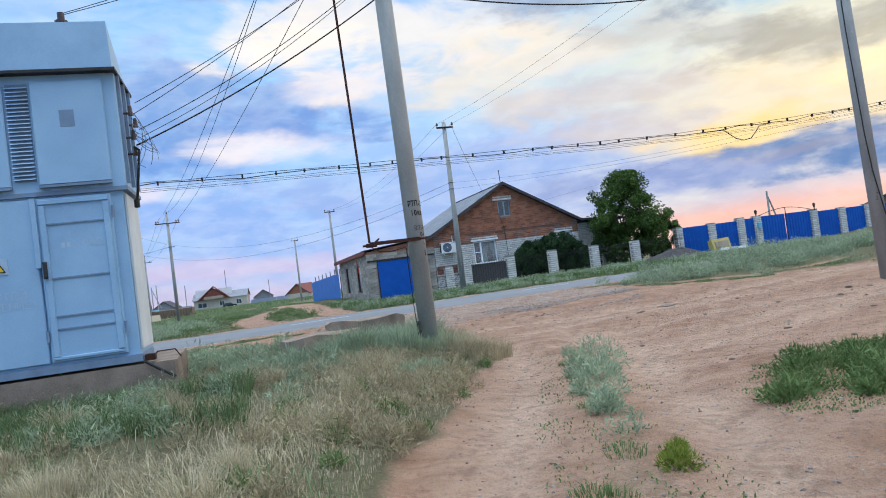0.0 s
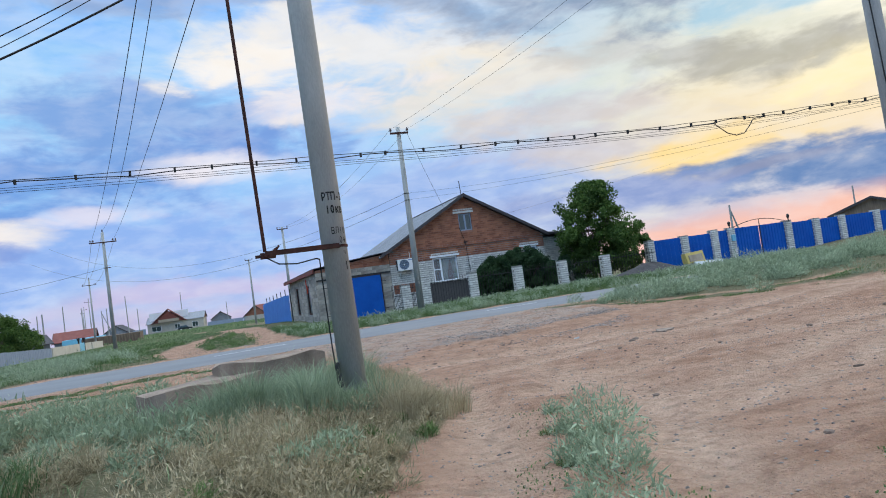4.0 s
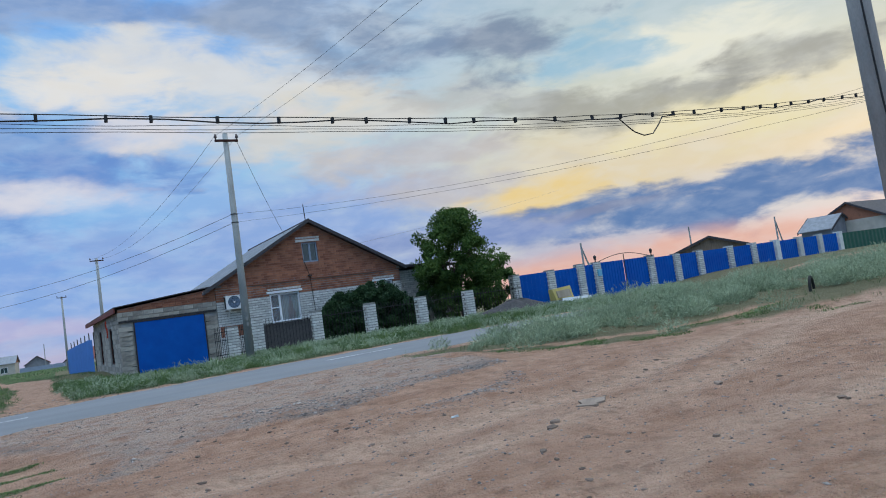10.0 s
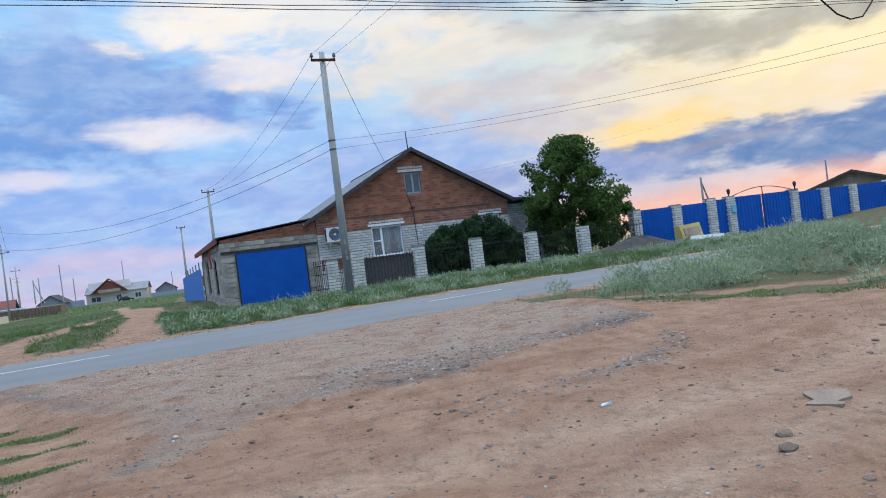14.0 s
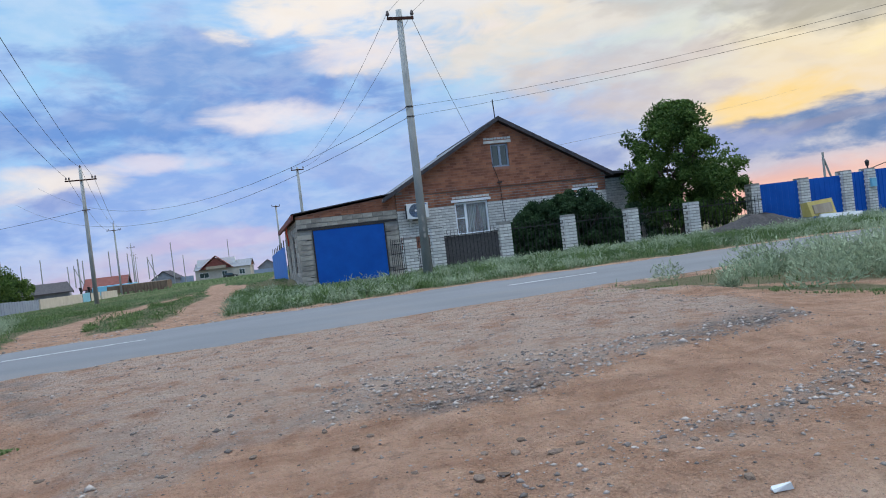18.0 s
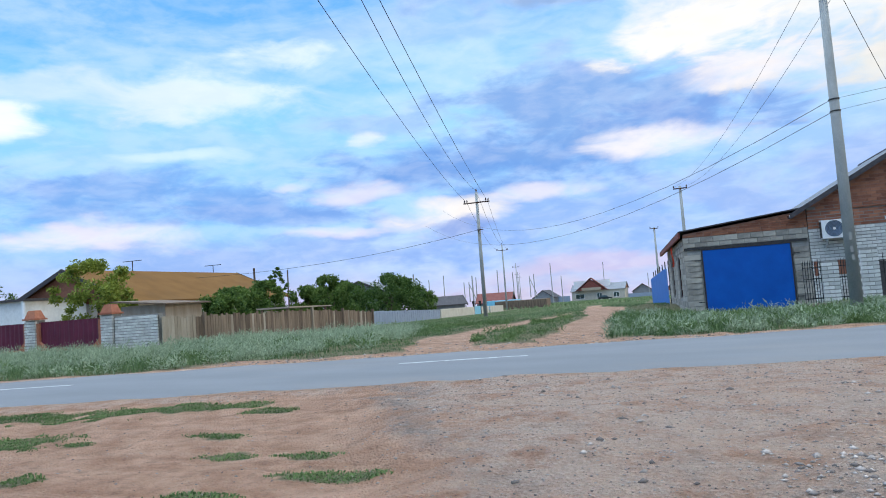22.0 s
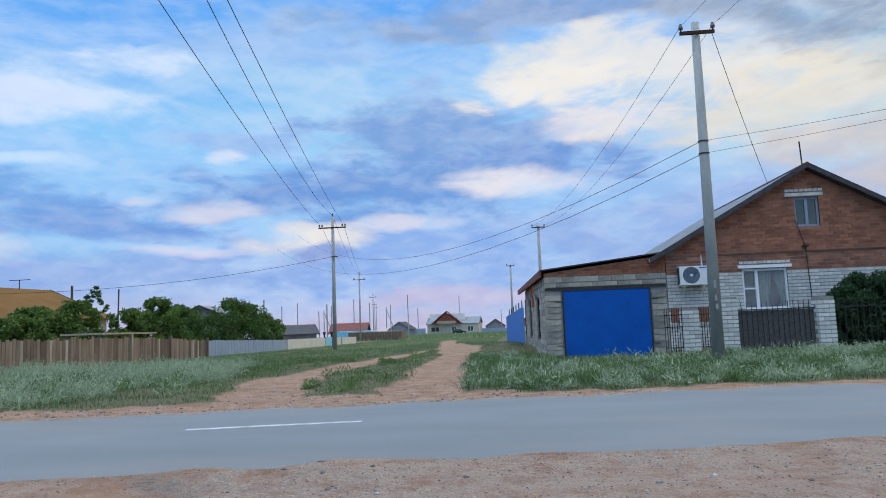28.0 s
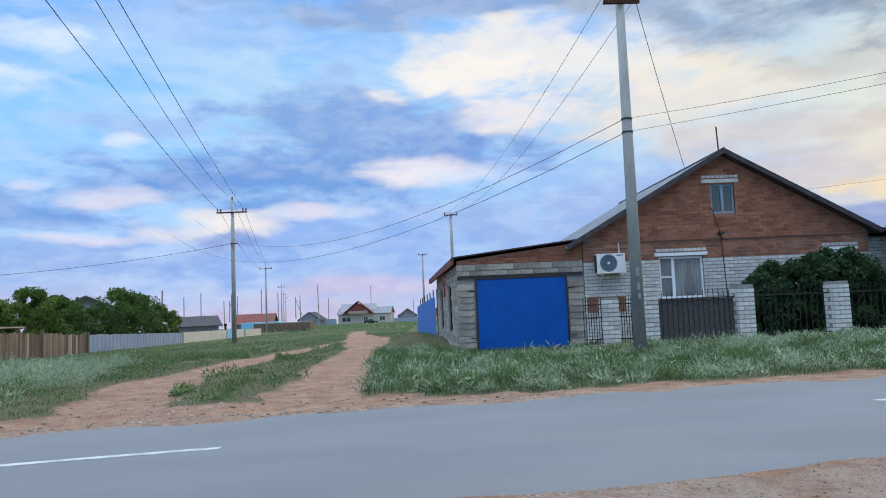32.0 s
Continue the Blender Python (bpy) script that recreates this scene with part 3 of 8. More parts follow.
# ---- mesh helpers ----
class Shape:
    """Collects plain polygons for one mesh."""

    def __init__(self):
        self.v, self.f = [], []

    def add(self, verts, faces):
        n = len(self.v)
        self.v += [tuple(p) for p in verts]
        self.f += [tuple(i + n for i in f) for f in faces]
        return self

    def hexa(self, lo, hi):
        """A six-sided solid from four bottom and four top points, both anticlockwise from above."""
        return self.add([*lo, *hi], [(3, 2, 1, 0), (4, 5, 6, 7), (0, 1, 5, 4), (1, 2, 6, 5), (2, 3, 7, 6), (3, 0, 4, 7)])

    def box(self, x0, y0, z0, x1, y1, z1):
        return self.hexa([(x0, y0, z0), (x1, y0, z0), (x1, y1, z0), (x0, y1, z0)], [(x0, y0, z1), (x1, y0, z1), (x1, y1, z1), (x0, y1, z1)])

    def bevel_box(self, x0, y0, z0, x1, y1, z1, c=0.006):
        """A box whose front and top edges are broken."""
        p = [(x0, y0 + c, z0 + c), (x0 + c, y0, z0 + c), (x1 - c, y0, z0 + c), (x1, y0 + c, z0 + c), (x1, y1, z0), (x0, y1, z0),
             (x0, y0 + c, z1 - c), (x0 + c, y0, z1 - c), (x1 - c, y0, z1 - c), (x1, y0 + c, z1 - c), (x1, y1, z1), (x0, y1, z1)]
        return self.add(p, [(1, 2, 8, 7), (0, 1, 7, 6), (2, 3, 9, 8), (3, 4, 10, 9), (5, 0, 6, 11), (6, 7, 8, 9, 10, 11), (5, 4, 3, 2, 1, 0), (4, 5, 11, 10)])

    def tube(self, a, b, ra, rb=None, n=10, caps=True):
        rb = ra if rb is None else rb
        a, b = Vector(a), Vector(b)
        d = (b - a).normalized()
        s = d.cross(Vector((0, 0, 1)) if abs(d.z) < 0.9 else Vector((1, 0, 0))).normalized()
        u = d.cross(s)
        ring = [(math.cos(i * math.tau / n), math.sin(i * math.tau / n)) for i in range(n)]
        vs = [a + (s * c + u * q) * ra for c, q in ring] + [b + (s * c + u * q) * rb for c, q in ring]
        fs = [(i, (i + 1) % n, n + (i + 1) % n, n + i) for i in range(n)]
        if caps:
            fs += [tuple(range(n - 1, -1, -1)), tuple(range(n, 2 * n))]
        return self.add(vs, fs)

    def prism(self, poly, y0, y1):
        """A polygon in x and z, pushed from y0 to y1."""
        n = len(poly)
        vs = [(x, y0, z) for x, z in poly] + [(x, y1, z) for x, z in poly]
        return self.add(vs, [tuple(range(n)), tuple(range(2 * n - 1, n - 1, -1))] + [(i, i + n, (i + 1) % n + n, (i + 1) % n) for i in range(n)])

    def sheet(self, pts, z0, z1, t=0.012):
        """One folded sheet along points (x, y), from heights z0 to z1, thick towards +y."""
        n = len(pts)
        zz = lambda z, i: z[i] if isinstance(z, list) else z
        v = [(x, y, zz(z0, i)) for i, (x, y) in enumerate(pts)] + [(x, y, zz(z1, i)) for i, (x, y) in enumerate(pts)]
        v += [(x + t * 0.5, y + t, z) for x, y, z in v[:2 * n]]
        f = []
        for i in range(n - 1):
            f += [(i, i + 1, n + i + 1, n + i), (3 * n + i, 3 * n + i + 1, 2 * n + i + 1, 2 * n + i), (n + i, n + i + 1, 3 * n + i + 1, 3 * n + i), (2 * n + i, 2 * n + i + 1, i + 1, i)]
        f += [(0, n, 3 * n, 2 * n), (n - 1, 3 * n - 1, 4 * n - 1, 2 * n - 1)]
        return self.add(v, f)

    def weld(self):
        """Joins corners that meet, so that touching blocks make one wall."""
        seen, remap, nv = {}, [], []
        for p in self.v:
            k = tuple(round(c, 4) for c in p)
            if k not in seen:
                seen[k] = len(nv)
                nv.append(p)
            remap.append(seen[k])
        self.v, self.f = nv, [tuple(remap[i] for i in f) for f in self.f]
        return self

    def mesh(self, name):
        me = bpy.data.meshes.new(name)
        me.from_pydata(self.v, [], self.f)
        me.update()
        return me


def thing(name, label, category, at=(0, 0, 0), turn=0.0, group="", kind=""):
    ob = new(name)
    ob.matrix_basis = pose(*at, 0, 0, turn)
    return tagged(ob, label, category, group, kind)


def part(name, shape, mat, parent, label="", smooth=False):
    me = shape if isinstance(shape, bpy.types.Mesh) else shape.mesh(name)
    if not me.materials:
        me.materials.append(M[mat] if isinstance(mat, str) else mat)
    if smooth:
        me.polygons.foreach_set("use_smooth", [True] * len(me.polygons))
    ob = new(name, me)
    if parent:
        ob.parent = parent
    if label:
        ob["label"] = label
    return ob


def piece(name, me, parent, x, y, z, turn=0.0):
    ob = new(name, me)
    ob.parent = parent
    ob.matrix_basis = pose(x, y, z, 0, 0, turn)
    return ob


def solid(name, shape, mat, label, category, at=(0, 0, 0), turn=0.0, group="", kind="", smooth=False):
    ob = part(name, shape, mat, None, smooth=smooth)
    ob.matrix_basis = pose(*at, 0, 0, turn)
    return tagged(ob, label, category, group, kind)


def rnd(a, b):
    return random.uniform(a, b)


def big_mesh(name, verts, tris, mat):
    """A mesh straight from arrays, for grass and leaves."""
    me = bpy.data.meshes.new(name)
    verts, tris = np.asarray(verts, np.float32), np.asarray(tris, np.int32)
    me.vertices.add(len(verts))
    me.vertices.foreach_set("co", verts.ravel())
    k = tris.shape[1]
    me.loops.add(tris.size)
    me.loops.foreach_set("vertex_index", tris.ravel())
    me.polygons.add(len(tris))
    me.polygons.foreach_set("loop_start", np.arange(0, tris.size, k, dtype=np.int32))
    me.update(calc_edges=True)
    me.validate()
    me.materials.append(M[mat] if isinstance(mat, str) else mat)
    return me


# smooth value noise on arrays
LAT = np.random.RandomState(7).rand(256, 256)


def vnoise(x, y):
    xi, yi = np.floor(x).astype(int), np.floor(y).astype(int)
    fx, fy = x - xi, y - yi
    fx, fy = fx * fx * (3 - 2 * fx), fy * fy * (3 - 2 * fy)
    g = lambda a, b: LAT[(xi + a) % 256, (yi + b) % 256]
    return (g(0, 0) * (1 - fx) + g(1, 0) * fx) * (1 - fy) + (g(0, 1) * (1 - fx) + g(1, 1) * fx) * fy


def fbm(x, y, octaves=4):
    out, amp, tot = 0, 1.0, 0
    for i in range(octaves):
        out, tot = out + amp * vnoise(x * 2**i + 17 * i, y * 2**i + 31 * i), tot + amp
        amp *= 0.5
    return out / tot


def sstep(v, a, b):
    t = np.clip((v - a) / (b - a), 0, 1)
    return t * t * (3 - 2 * t)


def road_mid(x):
    """The road's middle line; straight beyond its gentle bend."""
    q = np.clip(x, -16, 22)
    d = q - 4
    slope = np.where(d > 0, 0.17 - 0.008 * d, 0.20 - 0.002 * d)
    return 23.8 + np.where(d > 0, 0.17 * d - 0.004 * d ** 2, 0.20 * d - 0.001 * d ** 2) + slope * (x - q)


ROAD_HALF = 2.0


def track_far(y):
    """The middle of the main dirt track beyond the road."""
    return np.interp(y, [27, 29.7, 36, 42, 47, 52, 57, 70, 92], [5.3, 5.1, 4.85, 4.8, 4.5, 3.9, 3.2, 1.6, -0.2])


def track_fork(y):
    """Its second branch, which swings out round a green island."""
    return np.interp(y, [27, 28.9, 30.5, 33, 36, 39, 43, 47, 50], [2.5, 2.1, 1.65, 1.4, 1.5, 1.75, 2.15, 2.7, 3.8])


def gravel_left(y):
    """The left edge of the gravel apron."""
    return np.interp(y, [14.5, 16.3, 17.8, 20.7, 21.8], [5.5, 5.4, 5.0, 3.9, 3.2])


def gravel_low(x):
    """The near edge of the gravel apron."""
    return np.interp(x, [3.5, 5.2, 5.6, 6.3, 7.0, 7.6, 9.1, 9.9, 11.2, 12.2, 13], [20.5, 15.2, 14.9, 15.2, 16.0, 16.3, 16.4, 16.65, 17.1, 17.4, 19.5])


# low green patches on the bare dirt beside the apron: x, y and half sizes
PATCHES = [(4.97, 16.66, 0.42, 0.16), (4.92, 17.49, 0.50, 0.15), (4.48, 18.06, 0.34, 0.13), (4.42, 16.92, 0.42, 0.14), (4.35, 16.40, 0.36, 0.10), (5.15, 15.95, 0.5, 0.14), (3.15, 18.75, 0.42, 0.16),
           (3.7, 18.1, 0.30, 0.12), (1.6, 20.2, 1.7, 0.26), (-0.8, 19.9, 2.2, 0.45), (2.9, 19.9, 0.5, 0.2), (1.0, 18.4, 1.0, 0.34), (4.6, 15.4, 0.5, 0.2), (2.6, 17.2, 0.4, 0.16), (-1.6, 18.2, 1.6, 0.5), (3.3, 15.4, 0.8, 0.3)]


def patch_field(x, y):
    out = 0
    n = (fbm(x * 3.1 + 3, y * 4.4 + 8, 3) - 0.5) * 1.6
    for a, b, c, d in PATCHES:
        out = np.maximum(out, sstep(1.0 - np.hypot((x - a - 0.4 * (y - b)) / c, (y - b) / d) + n, 0.0, 0.35))
    return out


def berm(x, y):
    """A low ridge of scraped gravel that curls round the dirt."""
    t = np.clip((x - 8.0) / 3.7, 0, 1)
    c = np.interp(x, [8.0, 9.2, 10.2, 11.2, 11.8], [14.75, 15.0, 15.2, 15.7, 16.6])
    return np.exp(-((y - c) / 0.34) ** 2) * sstep(t, 0.0, 0.15) * sstep(1 - t, 0.0, 0.06)


def edge_x(y):
    """Where the dry grass ends against the dirt on the near side."""
    return np.interp(y, [-6, 2, 5.1, 5.8, 8.2, 10.5, 12.3, 13.3, 14.2], [0.6, 2.2, 3.1, 3.6, 4.75, 5.7, 6.1, 5.2, 3.9])


def sage_edge_y(x):
    """The near edge of the sagebrush on the right."""
    return np.interp(x, [11.8, 12.4, 13.2, 13.7, 14.7, 16.4, 20, 26, 40], [23.4, 22.6, 20.7, 18.8, 17.4, 16.7, 16.0, 15.0, 13.0])


def fields(x, y):
    """Gravel, turf and pale shares (wheel tracks, near dirt) at a place, and the ground's height."""
    w = (fbm(x * 0.8, y * 0.8, 3) - 0.5) * 2
    rm = road_mid(x)
    # gravel apron between the yard of dirt and the road
    ax = sstep(x + w * 0.7 - gravel_left(y), -0.35, 0.55) * sstep(-(x + w * 0.7), -13.4, -12.4)
    low = gravel_low(x)
    grav = ax * sstep(y + w * 0.35, low - 0.18, low + 0.18) * sstep(-(y), -(rm - 1.6), -(rm - 2.3))
    tar = grav * np.maximum(np.exp(-((y + w * 0.35 - low - 0.25) / 0.4) ** 2) * sstep(x, 6.2, 7.2), 0.8 * np.exp(-((x + w * 0.7 - gravel_left(y) - 0.4) / 0.4) ** 2)) * (0.35 + 0.65 * sstep(w, -0.35, 0.25))
    grav = np.maximum(grav, berm(x, y) * (0.75 + 0.5 * w))
    tar = np.clip(np.maximum(tar, berm(x, y) * 0.5), 0, 1)
    shoulder = sstep(-np.abs(np.abs(y - rm) - ROAD_HALF - 0.25), -0.75, -0.2)
    grav = np.maximum(grav, shoulder * 0.85)
    # turf
    near_left = sstep(edge_x(y) - x + w * 0.35, -0.15, 0.35) * sstep(-(y + w * 0.5), -14.2, -13.2)
    strip_x = np.interp(y, [-4, 4.1, 5.9, 8.5, 9.4], [1.6, 4.38, 5.06, 6.2, 6.6])
    strip = sstep(0.34 - np.abs(x - strip_x) + w * 0.2, -0.1, 0.25) * sstep(-y, -9.6, -8.6)
    tuft_r = sstep(1.0 - np.hypot((x - 7.85) / 1.2, (y - 4.95) / 0.85) + w * 0.4, 0, 0.4)
    right = sstep(y - sage_edge_y(x) + w * 0.9, -0.3, 0.7) * sstep(-(y - rm), 2.4, 2.9) * sstep(x, 11.8, 12.8)
    fpath = np.exp(-((y - (sage_edge_y(x) + 1.3 + 0.3 * np.sin(x))) / 0.5) ** 2) * sstep(x, 12.5, 14) * sstep(-x, -24, -18)
    right = right * (1 - 0.9 * fpath)
    mini = patch_field(x, y) * (1 - grav)
    far = sstep(y - rm + w * 0.25, 2.6, 3.2)
    tr = 0
    for fn, wd, y0, y1 in ((track_far, np.interp(y, [30, 36, 42, 47, 60], [0.9, 0.7, 0.85, 1.15, 0.9]), 27, 92), (track_fork, np.interp(y, [30, 34, 49], [1.0, 0.85, 0.7]), 26.5, 49)):
        tr = np.maximum(tr, sstep(wd - np.abs(x - fn(y)) + w * 0.35, -0.15, 0.4) * sstep(y, y0 - 2, y0) * sstep(-y, -y1 - 4, -y1))
    mouth = sstep(y - rm, 2.0, 2.3) * sstep(-(y - rm), -4.6 - w * 0.6, -3.4) * sstep(x, -3.5, -1.5) * sstep(-x, -7.6, -6.2)
    far = far * (1 - np.maximum(tr, mouth))
    grav = np.maximum(grav, mouth * 0.42)
    turf = np.maximum.reduce([near_left, strip * 0.36, tuft_r * 0.5, right, mini * 0.85, far])
    out_right = sstep(x, 24, 34) * sstep(-(y - rm), 2.4, 3.4)
    turf = np.maximum(turf, out_right)
    turf = np.maximum(turf, sstep(-y, 6, 14) * 0.8)
    turf = np.maximum(turf, sstep(-x, 5.5, 7.5) * sstep(-(y - rm), 2.6, 3.2))
    # wheel tracks on the near dirt
    rut = 0
    for off in (-0.78, 0.78):
        cx = strip_x + off + 0.06 * np.sin(y * 1.3 + off)
        rut = np.maximum(rut, np.exp(-((x - cx) / 0.36) ** 2) * sstep(-y, -13.5, -10))
    for k, (a, b, c) in enumerate(((9.0, 0.20, 0.30), (10.6, 0.12, 0.35), (12.0, 0.28, 0.3), (13.6, 0.18, 0.35), (8.0, 0.42, 0.3))):
        rut = np.maximum(rut, 0.8 * np.exp(-((y - a - b * (x - 7) - 0.3 * np.sin(x * 0.7 + k)) / c) ** 2) * sstep(x, 5.5, 7) * (1 - right))
    # besides the tracks, near dirt is paled: locally brighter exposure put into the colour
    pale = np.clip(np.maximum(rut * (0.85 + 0.6 * w), np.maximum(tr * 0.12, 0.35 * sstep(-y, -9.5, -6) * sstep(fbm(x * 0.7 + 4, y * 0.35 + 2, 3), 0.42, 0.6))), 0, 1)
    # height
    h = 0.14 * sstep(-y, -12, 0) + 0.10 * ax * sstep(y, 15.5, 17.5) * sstep(-(y - rm), 2.0, 5.0)
    h = h + 0.24 * near_left * sstep(4.6 - x + (y - 8) * 0.3, -0.5, 1.8)
    left = sstep(-x, -8.0, 3.0)
    fall = 0.018 * np.clip(y - 29, 0, 270)
    h = h - fall * np.maximum(left, sstep(y, 40, 75)) * (0.6 + 0.4 * sstep(y, 29, 36))
    h = h + 0.26 * right * sstep(x, 14, 24) + 0.08 * sstep(y - rm, 2.6, 5) * sstep(x, 11, 13) * sstep(-y, -42, -34)
    h = h - 0.17 * sstep(y, 32, 36.5) * sstep(x, 5.5, 8) * sstep(-x, -12.4, -11.6) * sstep(-y, -46, -40)
    h = h + 0.5 * sstep(x, 33, 42) * sstep(y, 24, 29) * sstep(-y, -48, -38)
    h = h - 0.03 * np.clip(y - 300, 0, None)
    bumps = (fbm(x * 0.5 + 5, y * 0.5, 4) - 0.5) * 0.10 + (fbm(x * 2.6, y * 2.6 + 9, 3) - 0.5) * 0.07 + (fbm((x + 0.25 * y) * 0.8, (y - 0.25 * x) * 2.6 + 4, 3) - 0.5) * 0.05
    on_road = sstep(-np.abs(y - rm), -2.9, -2.2)
    h = h + bumps * (1 - on_road) - rut * 0.055 - tr * 0.06
    pothole = np.exp(-(((x - 8.4) / 0.7) ** 2 + ((y - 13.6) / 0.4) ** 2)) + np.exp(-(((x - 10.3) / 0.9) ** 2 + ((y - 12.2) / 0.45) ** 2))
    h = h - 0.10 * pothole
    h = h + 0.05 * berm(x, y)
    h = h * (1 - on_road) + on_road * 0.03
    return grav, turf, pale, h, tar


def gz(x, y):
    """The height of the ground at one place."""
    return float(fields(np.array([float(x)]), np.array([float(y)]))[3][0])


# ---- ground: one sheet to the horizon ----
def spread(lo, hi, fine, step, far):
    a = np.arange(lo, hi, fine)
    out, s, p = [], step, hi
    while p < far:
        out.append(p)
        p, s = p + s, s * 1.16
    neg, s, p = [], step, lo - step
    while p > -far:
        neg.append(p)
        p, s = p - s, s * 1.16
    return np.array(neg[::-1] + a.tolist() + out)


GX, GY = spread(-7, 18, 0.11, 0.3, 3000), spread(0.5, 31, 0.11, 0.3, 3000)
gx, gy = np.meshgrid(GX, GY)
fg, ft, fp_, fh, fa_ = fields(gx.ravel(), gy.ravel())
nx, ny = len(GX), len(GY)
idx = np.arange(nx * ny).reshape(ny, nx)
quads = np.stack([idx[:-1, :-1], idx[:-1, 1:], idx[1:, 1:], idx[1:, :-1]], -1).reshape(-1, 4)
gme = big_mesh("ground", np.stack([gx.ravel(), gy.ravel(), fh], 1), quads, "ground")
gme.polygons.foreach_set("use_smooth", [True] * len(gme.polygons))
att = gme.color_attributes.new("cover", "FLOAT_COLOR", "POINT")
att.data.foreach_set("color", np.stack([fg, ft, fp_, fa_], 1).astype(np.float32).ravel())
ground = tagged(new("ground", gme), "reddish dirt ground with wheel tracks, gravel and dry turf", "ground", kind="structure")

# ---- road ----
xs = np.concatenate([np.arange(-220, -20, 8), np.arange(-20, 30, 0.25), np.arange(30, 221, 8)])
rows = []
for x in xs:
    m = float(road_mid(x))
    j1, j2 = (float(vnoise(np.array([x * 1.7]), np.array([s]))[0] - 0.5) * 0.35 for s in (3.0, 9.0))
    rows.append([(x, m - ROAD_HALF - 0.05 + j1, 0.028), (x, m - ROAD_HALF + 0.12 + j1, 0.058), (x, m, 0.085), (x, m + ROAD_HALF - 0.12 + j2, 0.058), (x, m + ROAD_HALF + 0.05 + j2, 0.028)])
rv = np.array(rows).reshape(-1, 3)
ri = np.arange(len(rv)).reshape(-1, 5)
rq = np.stack([ri[:-1, :-1], ri[1:, :-1], ri[1:, 1:], ri[:-1, 1:]], -1).reshape(-1, 4)
road = tagged(new("road", big_mesh("road", rv, rq, "asphalt")), "worn grey asphalt village road with crumbling edges", "road", kind="structure")
road.data.polygons.foreach_set("use_smooth", [True] * len(road.data.polygons))


def road_dash(x0, x1):
    s = Shape()
    n = 8
    for i in range(n):
        a, b = x0 + (x1 - x0) * i / n, x0 + (x1 - x0) * (i + 1) / n
        ya, yb = float(road_mid(a)), float(road_mid(b))
        s.hexa([(a, ya - 0.05, 0.075), (b, yb - 0.05, 0.075), (b, yb + 0.05, 0.075), (a, ya + 0.05, 0.075)], [(a, ya - 0.05, 0.0895), (b, yb - 0.05, 0.0895), (b, yb + 0.05, 0.0895), (a, ya + 0.05, 0.0895)])
    part("road_marking", s, "roadline", road, "faded white centre dash")


for a in (-12.2, -4.4, 3.05, 11.7, 20.0):
    road_dash(a, a + 2.0)


# ---- brick work ----
BL, BH, BJ = 0.268, 0.097, 0.012  # brick length, height and joint


def brick_mesh(name, length, depth, mat, height=BH):
    me = Shape().bevel_box(0, 0, 0, length, depth, height, 0.007).mesh(name)
    me.materials.append(M[mat])
    return me


WB = {k: brick_mesh("brick", k, 0.1, "white_brick") for k in (BL, 0.128)}
PILLAR = 0.42
PB = {"long": brick_mesh("brick", 0.272, 0.135, "white_brick"), "short": brick_mesh("brick", 0.136, 0.135, "white_brick")}


def brick_pillar(x, y, z0, z1, label, w=PILLAR, group="brick fence pillars", cap=False):
    """A square white brick pillar; each course shows a long and a short brick on the front and on both sides."""
    t = thing("brick_pillar", label, "pillar", (x, y, z0), group=group)
    part("core", Shape().box(-w / 2 + 0.012, -w / 2 + 0.012, -0.15, w / 2 - 0.012, w / 2 - 0.012, z1 - z0 - 0.012), "mortar", t)
    n = int((z1 - z0) / (BH + BJ))
    for i in range(n):
        z = i * (BH + BJ)
        o = -w / 2
        if i % 2:
            piece("brick", PB["long"], t, o, o, z)
            piece("brick", PB["short"], t, o + 0.284, o, z)
            piece("brick", PB["short"], t, o, o + w, z, -90)
            piece("brick", PB["long"], t, w / 2, o + 0.148, z, 90)
        else:
            piece("brick", PB["short"], t, o, o, z)
            piece("brick", PB["long"], t, o + 0.148, o, z)
            piece("brick", PB["long"], t, o, o + w, z, -90)
            piece("brick", PB["short"], t, w / 2, o + 0.284, z, 90)
    return t


# ---- the brick house ----
HX0, HX1, HY, HB = 11.95, 21.07, 38.73, 49.5
APX, APZ, EZ = 16.5, 5.72, 3.16
house = thing("brick_house", "single-storey house with red brick gable over white brick walls", "house", (0, 0, 0))
Z0 = -0.45
ws = Shape()  # walls behind the face bricks
WIN = (14.33, 15.73, 1.2, 2.5)
ATT = (16.12, 16.88, 3.81, 4.75)
W2 = (19.72, 20.6, 1.3, 2.5)
yf, yb = HY + 0.012, HY + 0.45


def wall_cells(s, x0, x1, z0, z1, holes, y0, y1):
    """A wall from x0 to x1 with rectangular openings through it."""
    xs_ = sorted({x0, x1, *(h[0] for h in holes), *(h[1] for h in holes)})
    zs_ = sorted({z0, z1, *(h[2] for h in holes), *(h[3] for h in holes)})
    for a, b in zip(xs_, xs_[1:]):
        for c, d in zip(zs_, zs_[1:]):
            mx, mz = (a + b) / 2, (c + d) / 2
            if not any(h[0] < mx < h[1] and h[2] < mz < h[3] for h in holes):
                s.box(a, y0, c, b, y1, d)


